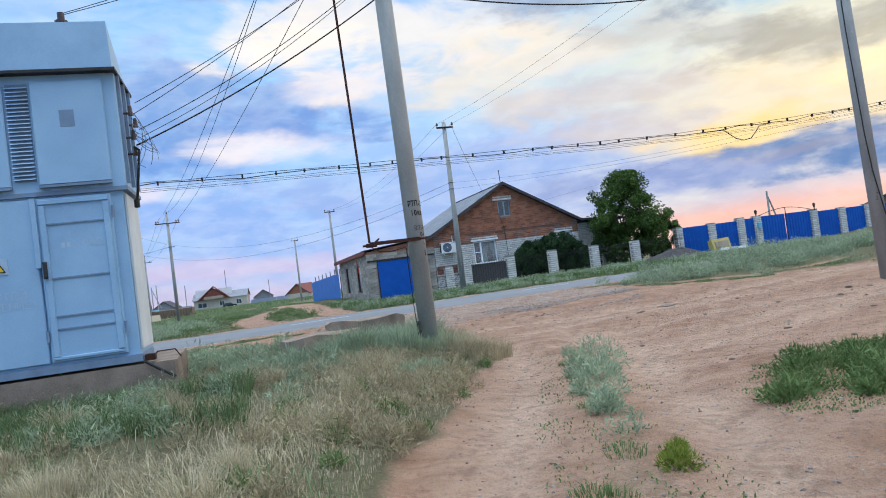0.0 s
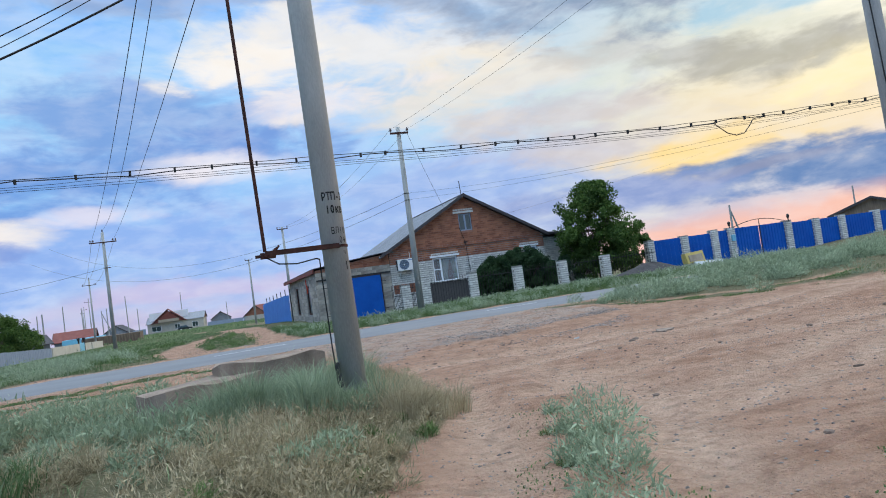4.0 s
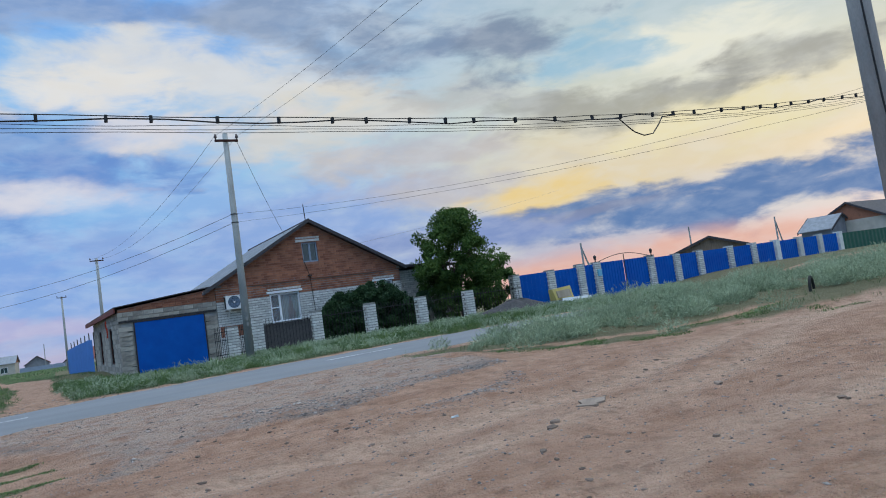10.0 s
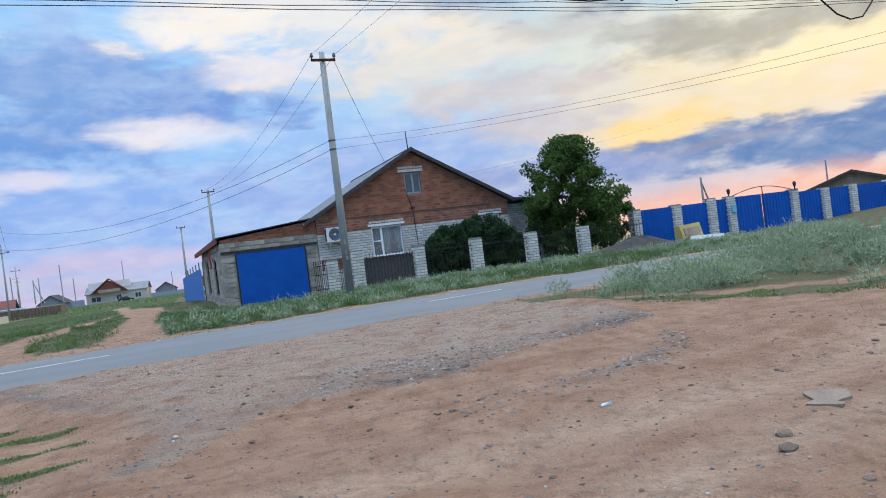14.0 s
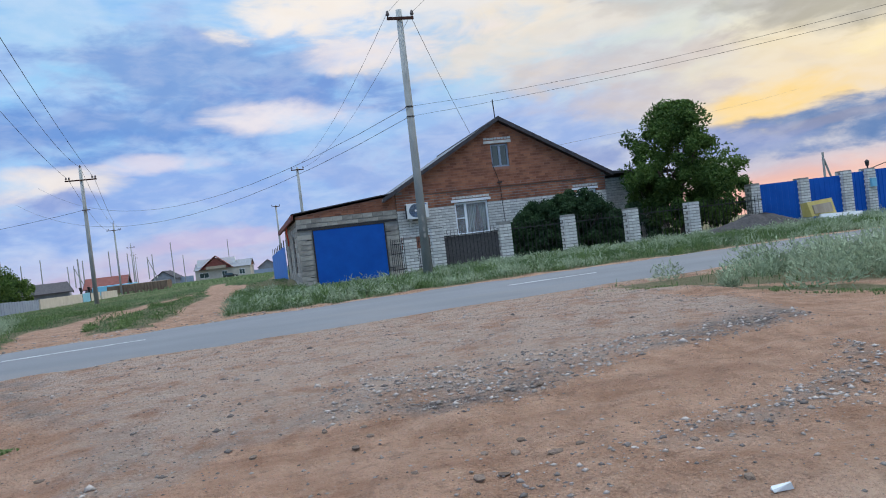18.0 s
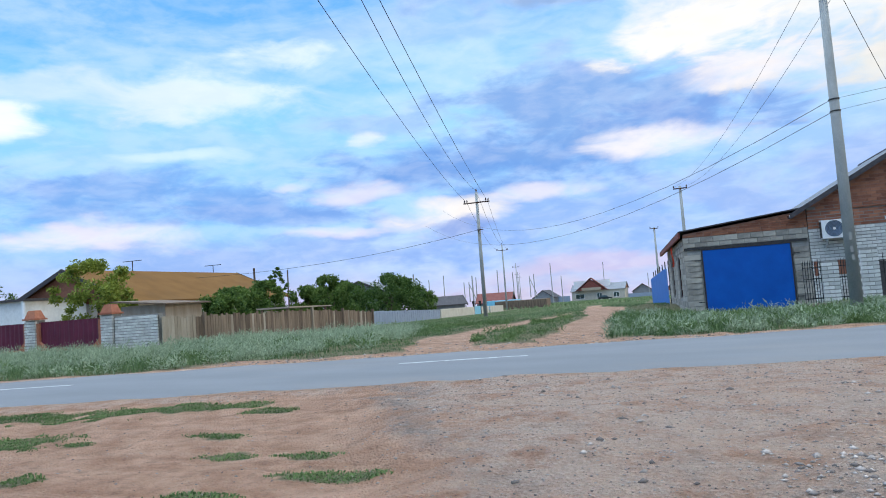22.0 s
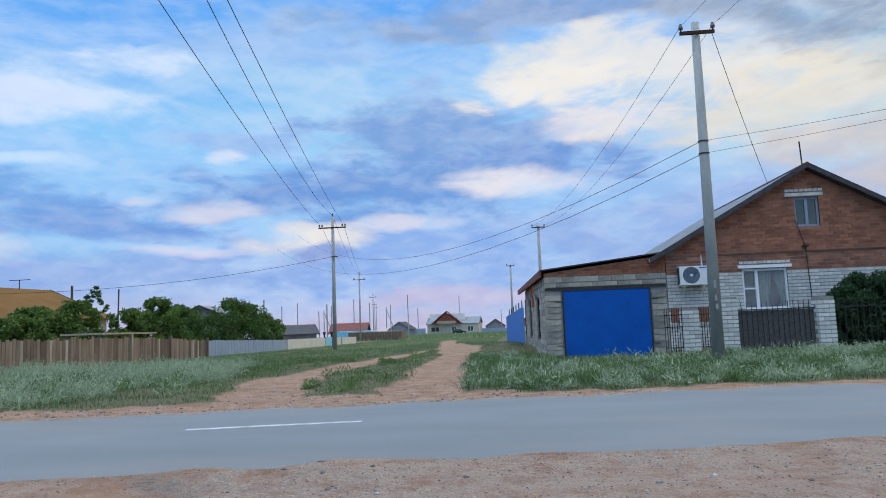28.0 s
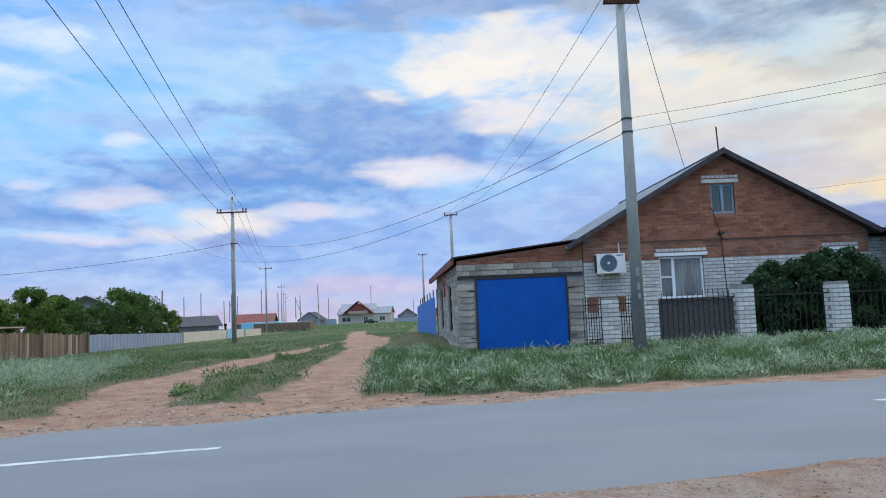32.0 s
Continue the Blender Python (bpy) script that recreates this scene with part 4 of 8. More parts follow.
wall_cells(ws, HX0, HX1, Z0, EZ, [WIN, W2], yf, yb)
part("front_wall", ws.weld(), "mortar", house)
gs = Shape()
gs.prism([(HX0, EZ), (ATT[0], EZ), (ATT[0], EZ + (ATT[0] - HX0) * (APZ - EZ) / (APX - HX0) - 0.02)], yf, yb)
gs.prism([(ATT[1], EZ), (HX1, EZ), (ATT[1], EZ + (HX1 - ATT[1]) * (APZ - EZ) / (HX1 - APX) - 0.02)], yf, yb)
gs.box(ATT[0], yf, EZ, ATT[1], yb, ATT[2])
gs.prism([(ATT[0], ATT[3]), (ATT[1], ATT[3]), (ATT[1], 5.50), (APX, APZ - 0.02), (ATT[0], 5.48)], yf, yb)
part("gable_wall", gs.weld(), "red_mortar", house)
part("side_wall", Shape().box(HX0, yb, Z0, HX0 + 0.4, HB, EZ), "red_mortar", house)
part("side_wall", Shape().box(HX1 - 0.4, yb, Z0, HX1, HB, EZ), "mortar", house)
part("back_wall", Shape().prism([(HX0, Z0), (HX1, Z0), (HX1, EZ), (APX, APZ - 0.05), (HX0, EZ)], HB - 0.3, HB), "red_mortar", house)
part("ceiling", Shape().box(HX0 + 0.4, yb, 2.95, HX1 - 0.4, HB - 0.3, 3.05), "plaster", house)
part("floor", Shape().box(HX0 + 0.4, yb, 0.15, HX1 - 0.4, HB - 0.3, 0.3), "wood", house)


def slope_slab(s, x0, z0, x1, z1, y0, y1, t):
    s.hexa([(x0, y0, z0 - t), (x1, y0, z1 - t), (x1, y1, z1 - t), (x0, y1, z0 - t)], [(x0, y0, z0), (x1, y0, z1), (x1, y1, z1), (x0, y1, z0)])


SL = (APZ - EZ) / (APX - HX0)
SR = (APZ - EZ) / (HX1 - APX)
RT = 0.05
lx, rx_ = HX0 - 0.55, HX1 + 0.25
roof = Shape()
slope_slab(roof, lx, APZ + RT - (APX - lx) * SL, APX, APZ + RT, HY - 0.28, HB + 0.3, 0.05)
slope_slab(roof, APX, APZ + RT, rx_, APZ + RT - (rx_ - APX) * SR, HY - 0.28, HB + 0.3, 0.05)
roof_ob = part("roof", roof, "roof_grey", house, "grey corrugated slate roof")
for i in range(34):  # corrugation ribs on the slope that faces the street corner
    y = HY - 0.2 + i * 0.31
    rb = Shape()
    rb.hexa([(lx, y, APZ + RT - (APX - lx) * SL), (APX - 0.05, y, APZ + RT - 0.03), (APX - 0.05, y + 0.1, APZ + RT - 0.03), (lx, y + 0.1, APZ + RT - (APX - lx) * SL)],
            [(lx, y + 0.03, APZ + RT + 0.035 - (APX - lx) * SL), (APX - 0.05, y + 0.03, APZ + RT + 0.005), (APX - 0.05, y + 0.07, APZ + RT + 0.005), (lx, y + 0.07, APZ + RT + 0.035 - (APX - lx) * SL)])
    part("rib", rb, "roof_grey", roof_ob)
for x0, x1 in ((lx, APX), (APX, rx_)):
    s_ = SL if x0 == lx else SR
    za, zb = APZ + RT - abs(APX - x0) * s_, APZ + RT - abs(APX - x1) * s_
    b = Shape()
    b.hexa([(x0, HY - 0.34, za - 0.10), (x1, HY - 0.34, zb - 0.10), (x1, HY - 0.29, zb - 0.10), (x0, HY - 0.29, za - 0.10)], [(x0, HY - 0.34, za + 0.07), (x1, HY - 0.34, zb + 0.07), (x1, HY - 0.29, zb + 0.07), (x0, HY - 0.29, za + 0.07)])
    part("bargeboard", b, "roof_dark", house)
    b = Shape()
    b.hexa([(x0, HY - 0.29, za - 0.09), (x1, HY - 0.29, zb - 0.09), (x1, HY + 0.10, zb - 0.09), (x0, HY + 0.10, za - 0.09)], [(x0, HY - 0.29, za - 0.055), (x1, HY - 0.29, zb - 0.055), (x1, HY + 0.10, zb - 0.055), (x0, HY + 0.10, za - 0.055)])
    part("soffit", b, "roof_dark", house)
rc = Shape().tube((APX, HY - 0.35, APZ + RT + 0.02), (APX, HB + 0.3, APZ + RT + 0.02), 0.06, n=8)
part("ridge_cap", rc, "roof_dark", house)
part("mast", Shape().tube((APX - 0.06, HY - 0.1, APZ), (APX - 0.09, HY - 0.1, APZ + 0.85), 0.022, n=6), "darkframe", house, "thin steel antenna mast")
corn = Shape()
corn.box(HX0, HY - 0.05, 3.02, HX1, HY + 0.01, 3.05)
corn.box(HX0, HY - 0.03, 2.985, HX1, HY + 0.01, 3.02)
part("cornice", corn, "red_brick", house, "projecting red brick course")

# face bricks: white up to the band, red above
WBAND = 2.42
joined_w, joined_r = Shape(), Shape()
count = 0


def roof_z(x):
    return APZ - 0.02 - (APX - x) * SL if x < APX else APZ - 0.02 - (x - APX) * SR


row = 0
z = -0.30
red_me = brick_mesh("brick", BL, 0.088, "red_brick")
white_near = []
while z < APZ:
    if 2.9 < z < 3.06:
        z = 3.062
    white = z + BH < WBAND + 0.05
    x = HX0 - (BL / 2 if row % 2 else 0)
    while x < HX1 - 0.02:
        a, b = max(x, HX0), min(x + BL, HX1)
        mx = (a + b) / 2
        x += BL + BJ
        if b - a < 0.05 or z + BH > roof_z(mx) - 0.04 or z + BH > min(roof_z(a), roof_z(b)):
            continue
        hit = False
        for hx0, hx1, hz0, hz1 in (WIN, ATT, W2):
            if z + BH > hz0 - 0.02 and z < hz1 + 0.02 and b > hx0 and a < hx1:
                if a < hx0 - 0.05:
                    b = hx0
                elif b > hx1 + 0.05:
                    a = hx1
                else:
                    hit = True
        if hit or b - a < 0.05:
            continue
        pr = rnd(-0.004, 0.004)
        if white and count < 290 and 12 < mx < 17.0 and z > 0.9 and abs(b - a - BL) < 0.01:
            count += 1
            piece("brick", WB[BL], house, a, HY + pr, z)
        else:
            (joined_w if white else joined_r).bevel_box(a, HY + pr, z, b, HY + 0.095, z + BH, 0.006)
    z += BH + BJ
    row += 1
tagged(part("white_bricks", joined_w, "white_brick_i", house), kind="stuff")
tagged(part("red_bricks", joined_r, "red_brick_i", house), kind="stuff")


def window(parent, x0, x1, z0, z1, y, mull, frame_mat="pvc", pane="glass", transom=None, depth=0.08):
    w = part("window", Shape().box(x0, y + depth + 0.01, z0 - 0.02, x1, y + depth + 0.03, z0), frame_mat, parent)
    fr = Shape()
    t = 0.065
    for a, b, c, d in ((x0, x0 + t, z0, z1), (x1 - t, x1, z0, z1), (x0 + t, x1 - t, z0, z0 + t), (x0 + t, x1 - t, z1 - t, z1)):
        fr.box(a, y, c, b, y + depth, d)
    for mx in mull:
        fr.box(mx - 0.045, y - 0.008, z0 + t, mx + 0.045, y + depth - 0.004, z1 - t)
    if transom:
        fr.box(x0 + t, y - 0.006, transom - 0.025, mull[0] - 0.045, y + depth - 0.006, transom + 0.025)
    part("frame", fr, frame_mat, w)
    edges = [x0 + t, *mull, x1 - t]
    for a, b in zip(edges, edges[1:]):
        p = part("pane", Shape().box(a + 0.02, y + 0.03, z0 + t, b - 0.02, y + 0.042, z1 - t), pane, w)
        p.visible_shadow = False
    return w


window(house, *WIN, HY + 0.06, [14.78], transom=1.87)
cu = Shape()
for i in range(24):  # two gathered drapes under a short valance, parted in the middle
    a, gap = 14.85 + i * 0.036, abs(i - 12.5)
    zb_ = 1.25 if gap > 5 else 2.40 - 0.16 * gap
    ya, yb_ = HY + 0.16 + 0.025 * (i % 2), HY + 0.16 + 0.025 * ((i + 1) % 2)
    cu.add([(a, ya, zb_), (a + 0.036, yb_, zb_), (a + 0.036, yb_, 2.46), (a, ya, 2.46)], [(0, 1, 2, 3)])
part("curtain", cu, "curtain", house, "pale yellowish lace curtain behind glass")
part("window_sill", Shape().bevel_box(14.25, HY - 0.08, 1.15, 15.8, HY + 0.1, 1.19, 0.01), "pvc", house)
lin = Shape().bevel_box(14.2, HY - 0.05, 2.505, 15.88, HY + 0.12, 2.64, 0.02)
part("lintel", lin, "pvc", house, "white painted concrete lintel")
for i in range(11):
    piece("brick", WB[0.128], house, 14.26 + i * 0.145, HY - 0.02, 2.66)
window(house, ATT[0], ATT[1], ATT[2], ATT[3], HY + 0.06, [(ATT[0] + ATT[1]) / 2], frame_mat="sheet_grey", pane="dark_pane")
part("lintel", Shape().bevel_box(15.84, HY - 0.03, 4.77, 17.03, HY + 0.12, 4.92, 0.02), "white_brick_i", house, "whitewashed lintel over attic window")
for i in range(8):
    piece("brick", WB[0.128], house, 15.86 + i * 0.148, HY - 0.015, 4.935)
window(house, *W2, HY + 0.06, [20.2])
part("lintel", Shape().bevel_box(19.5, HY - 0.04, 2.505, 20.7, HY + 0.12, 2.63, 0.02), "pvc", house)
for i in range(8):
    piece("brick", WB[0.128], house, 19.55 + i * 0.145, HY - 0.015, 2.65)
# drain pipe and cable on the front
part("cable_run", Shape().tube((16.1, HY - 0.03, 4.0), (16.33, HY - 0.03, 3.2), 0.012, n=6).tube((16.33, HY - 0.05, 3.2), (16.42, HY - 0.03, 1.0), 0.012, n=6), "cable", house)
part("bracket", Shape().box(16.25, HY - 0.16, 3.14, 16.41, HY + 0.02, 3.2), "darkframe", house)

# annex on the right, white brick
annex = thing("annex", "low white brick annex with a dark flat roof edge", "annex", (0, 0, 0))
part("wall", Shape().box(HX1 + 0.004, HY + 0.75, Z0, HX1 + 3.2, HY + 1.1, 2.95), "mortar", annex)
part("wall", Shape().box(HX1 + 2.9, HY + 1.1, Z0, HX1 + 3.2, HB, 2.95), "mortar", annex)
ab = Shape()
for r in range(29):
    x = HX1 + 0.01 - (0.13 if r % 2 else 0)
    while x < HX1 + 3.2:
        a, b = max(x, HX1 + 0.01), min(x + BL, HX1 + 3.2)
        if b - a > 0.05:
            ab.bevel_box(a, HY + 0.66, -0.25 + r * (BH + BJ), b, HY + 0.755, -0.25 + r * (BH + BJ) + BH, 0.006)
        x += BL + BJ
tagged(part("white_bricks", ab, "white_brick_i", annex), kind="stuff")
ar = Shape()
slope_slab(ar, HX1 - 0.1, 3.24, HX1 + 3.5, 3.02, HY + 0.25, HB, 0.12)
part("roof", ar, "roof_dark", annex)

# ---- air conditioner ----
ac = thing("air_conditioner", "white air conditioner outdoor unit with round fan grille", "air conditioner", (12.27, HY - 0.42, 2.03))
part("body", Shape().bevel_box(0, 0, 0, 0.88, 0.34, 0.64, 0.02), "white_metal", ac)
part("side_grille", Shape().box(-0.006, 0.04, 0.05, 0.004, 0.30, 0.58), "darkframe", ac)
fan = Shape()
cx, cz = 0.36, 0.33
for r in (0.06, 0.10, 0.14, 0.18, 0.22, 0.26):
    n = 28
    for i in range(n):
        a, b = i * math.tau / n, (i + 1) * math.tau / n
        fan.add([(cx + r * math.cos(a), -0.012, cz + r * math.sin(a)), (cx + (r - 0.014) * math.cos(a), -0.018, cz + (r - 0.014) * math.sin(a)), (cx + (r - 0.014) * math.cos(b), -0.018, cz + (r - 0.014) * math.sin(b)), (cx + r * math.cos(b), -0.012, cz + r * math.sin(b))], [(0, 1, 2, 3)])
part("fan_grille", fan, "darkframe", ac)
part("fan_disc", Shape().tube((cx, 0.003, cz), (cx, -0.004, cz), 0.265, n=32), "kiosk_dark", ac, "dark round fan opening")
part("hub", Shape().tube((cx, 0, cz), (cx, -0.022, cz), 0.045, n=16), "white_metal", ac)
part("badge", Shape().box(0.60, -0.004, 0.545, 0.82, 0.002, 0.575), "blue", ac, "small blue maker's mark")
for x in (0.12, 0.72):
    part("bracket", Shape().box(x, 0.02, -0.04, x + 0.05, 0.42, 0).hexa([(x, 0.38, -0.3), (x + 0.05, 0.38, -0.3), (x + 0.05, 0.42, -0.3), (x, 0.42, -0.3)], [(x, 0.05, -0.04), (x + 0.05, 0.05, -0.04), (x + 0.05, 0.1, -0.04), (x, 0.1, -0.04)]), "white_metal", ac)
part("pipe", Shape().tube((0.82, 0.38, 0.5), (0.8, 0.40, 1.0), 0.02, n=8), "white_metal", ac)

# ---- garage ----
garage = thing("garage", "cinder block garage with wide blue sheet-metal door and dark lean-to roof", "garage", (0, 0, 0))
GX0, GXB, GYB = 7.97, 7.55, 49.3
DOOR = (8.54, 11.40, -0.3, 2.05)
gw = Shape()
wall_cells(gw, GX0 + 0.03, HX0 - 0.012, -0.4, 2.12, [DOOR], HY + 0.03, HY + 0.34)
part("front_wall", gw, "plaster", garage, "grey cement-plastered block piers")
BLK = {}


def block_me(l, h=0.19):
    k = (round(l, 2), h)
    if k not in BLK:
        BLK[k] = Shape().bevel_box(0, 0, 0, l, 0.12, h, 0.008).mesh("block")
        BLK[k].materials.append(M["block"])
    return BLK[k]


for r in range(12):  # piers either side of the door
    z = -0.3 + r * 0.2
    if z + 0.19 > 2.02:
        break
    for x0, x1 in ((GX0, DOOR[0] - 0.03), (DOOR[1] + 0.03, HX0 - 0.02)):
        piece("block", block_me(x1 - x0 - (0.0 if r % 2 else 0.01)), garage, x0, HY + rnd(-0.006, 0.004), z)
x, r = GX0, 0
for r in range(2):
    x = GX0 - (0.2 if r else 0)
    while x < HX0 - 0.05:
        a, b = max(x, GX0), min(x + 0.39, HX0 - 0.02)
        if b - a > 0.06:
            piece("block", block_me(b - a, 0.15 if r == 0 else 0.19), garage, a, HY + rnd(-0.006, 0.006), 2.15 + 0.16 * r)
        x += 0.40
part("front_wall", Shape().box(GX0 + 0.02, HY + 0.03, 2.12, HX0 - 0.02, HY + 0.34, 2.5), "mortar", garage)
part("door_lintel", Shape().box(GX0 + 0.02, HY - 0.03, 2.06, HX0 - 0.06, HY + 0.2, 2.14), "darkframe", garage, "black steel channel over the door")


def g_top(x):
    return 2.66 + (x - GX0) * (3.12 - 2.66) / (HX0 - GX0)


gr = Shape()
z = 2.515
while z < 3.1:
    x = GX0 + rnd(-0.1, 0.05)
    while x < HX0 - 0.05:
        a, b = max(x, GX0 + 0.01), min(x + rnd(0.2, 0.27), HX0 - 0.02)
        if z + 0.068 < g_top(a) - 0.03 and b - a > 0.05:
            gr.bevel_box(a, HY + rnd(-0.012, 0.012), z, b, HY + 0.12, z + 0.068, 0.006)
        x += 0.262
    z += 0.08
tagged(part("red_bricks", gr, "red_brick_i", garage, "rough red brick infill under the roof"), kind="stuff")
part("infill_wall", Shape().prism([(GX0 + 0.02, 2.5), (HX0 - 0.02, 2.5), (HX0 - 0.02, 3.08), (GX0 + 0.02, 2.63)], HY + 0.03, HY + 0.3), "red_mortar", garage)
# side wall with two narrow openings
ang = math.degrees(math.atan2(GYB - HY, GXB - GX0)) - 90
side = part("side_wall", Shape(), "mortar", garage)
side_len = math.hypot(GYB - HY, GXB - GX0)
holes = [(2.5, 3.75, 0.35, 1.95), (6.85, 8.1, 0.3, 1.95)]
sw = Shape()
wall_cells(sw, 0.3, side_len, -0.6, 2.5, holes, 0.02, 0.3)
side.data = sw.weld().mesh("side_wall")
side.data.materials.append(M["mortar"])
side.matrix_basis = Matrix.Translation((GX0, HY, 0)) @ pose(0, 0, 0, 0, 0, 90 + ang) @ Matrix.Diagonal((1, -1, 1, 1))
for r in range(15):
    x = 0.0 - (0.2 if r % 2 else 0)
    z = -0.55 + r * 0.2
    while x < side_len:
        a, b = max(x, 0.0), min(x + 0.39, side_len)
        if z + 0.19 <= 2.50 and b - a > 0.06 and not any(a < h[1] - 0.02 and b > h[0] + 0.02 and z + 0.19 > h[2] and z < h[3] for h in holes):
            ob = new("block", block_me(b - a))
            ob.parent = garage
            ob.matrix_basis = Matrix.Translation((GX0, HY, 0)) @ pose(0, 0, 0, 0, 0, 90 + ang) @ Matrix.Diagonal((1, -1, 1, 1)) @ Matrix.Translation((a, -0.002 + rnd(-0.006, 0.004), z))
        x += 0.40
for h in holes:
    ws_ = Shape().box(h[0], 0.06, h[2], h[0] + 0.08, 0.14, h[3]).box(h[1] - 0.08, 0.06, h[2], h[1], 0.14, h[3]).box(h[0] + 0.08, 0.06, h[3] - 0.08, h[1] - 0.08, 0.14, h[3]).box(h[0] + 0.08, 0.06, h[2], h[1] - 0.08, 0.14, h[2] + 0.08)
    ob = part("window_frame", ws_, "rust", garage, "weathered brown wooden frame")
    ob.matrix_basis = side.matrix_basis
    ob = part("window_pane", Shape().box(h[0] + 0.08, 0.1, h[2] + 0.08, h[1] - 0.08, 0.11, h[3] - 0.08), "dark_pane", garage)
    ob.matrix_basis = side.matrix_basis
part("back_wall", Shape().box(GXB + 0.3, GYB - 0.3, -0.7, HX0 - 0.02, GYB, 2.6), "mortar", garage)
gro = Shape()
gro.hexa([(GX0 - 0.12, HY - 0.10, 2.71), (HX0 - 0.02, HY - 0.10, 3.15), (HX0 - 0.02, GYB + 0.2, 3.10), (GXB - 0.35, GYB + 0.2, 2.44)], [(GX0 - 0.12, HY - 0.10, 2.75), (HX0 - 0.02, HY - 0.10, 3.19), (HX0 - 0.02, GYB + 0.2, 3.16), (GXB - 0.35, GYB + 0.2, 2.50)])
part("roof", gro, "roof_dark", garage, "dark felt roof with ragged edge")
part("fascia", Shape().hexa([(GX0 - 0.14, HY - 0.2, 2.50), (GX0 - 0.08, HY - 0.2, 2.50), (GXB - 0.25, GYB + 0.2, 2.3), (GXB - 0.36, GYB + 0.2, 2.3)], [(GX0 - 0.14, HY - 0.2, 2.7), (GX0 - 0.08, HY - 0.2, 2.7), (GXB - 0.25, GYB + 0.2, 2.46), (GXB - 0.36, GYB + 0.2, 2.46)]), "roof_red", garage, "brown painted eaves board")
gd = part("door", Shape().box(DOOR[0] + 0.04, HY - 0.015, -0.28, DOOR[1] - 0.04, HY + 0.02, 2.03), "blue", garage, "flat blue painted steel garage door")
gf = Shape()
for a, b, c, d in ((DOOR[0], DOOR[0] + 0.05, -0.3, 2.06), (DOOR[1] - 0.05, DOOR[1], -0.3, 2.06), (DOOR[0] + 0.05, DOOR[1] - 0.05, 2.02, 2.06)):
    gf.box(a, HY - 0.03, c, b, HY + 0.05, d)
part("door_frame", gf, "darkframe", garage)
for x, z in ((DOOR[0] - 0.22, 1.66), (DOOR[0] - 0.22, 0.22), (DOOR[1] + 0.02, 1.66), (DOOR[1] + 0.02, 0.22)):
    part("hinge", Shape().box(x, HY - 0.025, z, x + 0.2, HY - 0.005, z + 0.025), "darkframe", gd)
flag = Shape()
for i in range(6):
    flag.add([(GX0 - 0.40 + 0.02 * math.sin(i), HY + 1.2, 1.55 + i * 0.12), (GX0 - 0.32 + 0.02 * math.sin(i), HY + 1.24, 1.55 + i * 0.12), (GX0 - 0.34 + 0.02 * math.sin(i + 1), HY + 1.24, 1.67 + i * 0.12), (GX0 - 0.38 + 0.02 * math.sin(i + 1), HY + 1.2, 1.67 + i * 0.12)], [(0, 1, 2, 3)])
part("rag", flag, "red_flag", garage, "red rag hanging from the eaves")

# blue sheet fence with posts beside the garage
bf = thing("sheet_metal_fence", "blue profiled sheet fence on steel posts behind the garage", "fence", (0, 0, 0))
p0, p1 = Vector((7.45, 49.7, 0)), Vector((6.45, 65.0, 0))
nseg = 7
for i in range(nseg):
    a, b = p0.lerp(p1, i / nseg), p0.lerp(p1, (i + 1) / nseg)
    za, zb = gz(a.x, a.y), gz(b.x, b.y)
    m = 14
    pts, zl, zh = [], [], []
    for j in range(m + 1):
        q = a.lerp(b, j / m)
        o = 0.008 if j % 2 else 0.0
        pts += [(q.x - 0.008 + o, q.y - 0.03), (q.x - o, q.y + 0.03)]
        zq = za + (zb - za) * j / m
        zl += [zq - 0.1] * 2
        zh += [zq + 1.75] * 2
    sh = Shape().sheet(pts, zl, zh)
    part("panel", sh, "blue_pale", bf)
    part("post", Shape().tube((a.x + 0.10, a.y, za - 0.2), (a.x + 0.10, a.y, za + 2.15), 0.03, n=8), "darkframe", bf)

# ---- the front garden fence ----
FY = 34.42
PX = {"p1": 12.53, "p2": 14.95, "p3": 17.37, "p4": 19.85, "p5": 22.35}
for k, x in PX.items():
    brick_pillar(x, FY + 0.21, gz(x, FY) - 0.1, {"p1": 1.56, "p2": 1.5, "p3": 1.49, "p4": 1.46, "p5": 1.43}[k], "square white brick fence pillar in tall grass")
# slim gate pillar set back by the garage
brick_pillar(11.62, FY + 0.5, -0.05, 1.32, "narrow white brick gate post", w=0.42)


def iron_panel(x0, x1, dense=0.115, spikes=True, back=None, z0=0.22, z1=1.2):
    f = thing("iron_fence_panel", "black wrought iron railing panel between brick pillars" if back is None else "iron railing panel backed with dark reed matting", "railing", (0, 0, 0), group="iron railing panels")
    y = FY + 0.18
    for z in (z0, z1):
        part("rail", Shape().box(x0, y - 0.015, z - 0.015, x1, y + 0.015, z + 0.015), "iron", f)
    n = int((x1 - x0) / dense)
    for i in range(1, n):
        x = x0 + (x1 - x0) * i / n
        zt = z1 + (0.16 if spikes else 0.0)
        part("bar", Shape().box(x - 0.007, y - 0.007 + 0.018, z0 - 0.1, x + 0.007, y + 0.007 + 0.018, zt).tube((x, y + 0.018, zt), (x, y + 0.018, zt + 0.07), 0.013, 0.001, n=4), "iron", f)
    if back:
        part("matting", Shape().box(x0 + 0.01, y + 0.05, 0.05, x1 - 0.01, y + 0.062, z1 - 0.02), back, f)
    return f


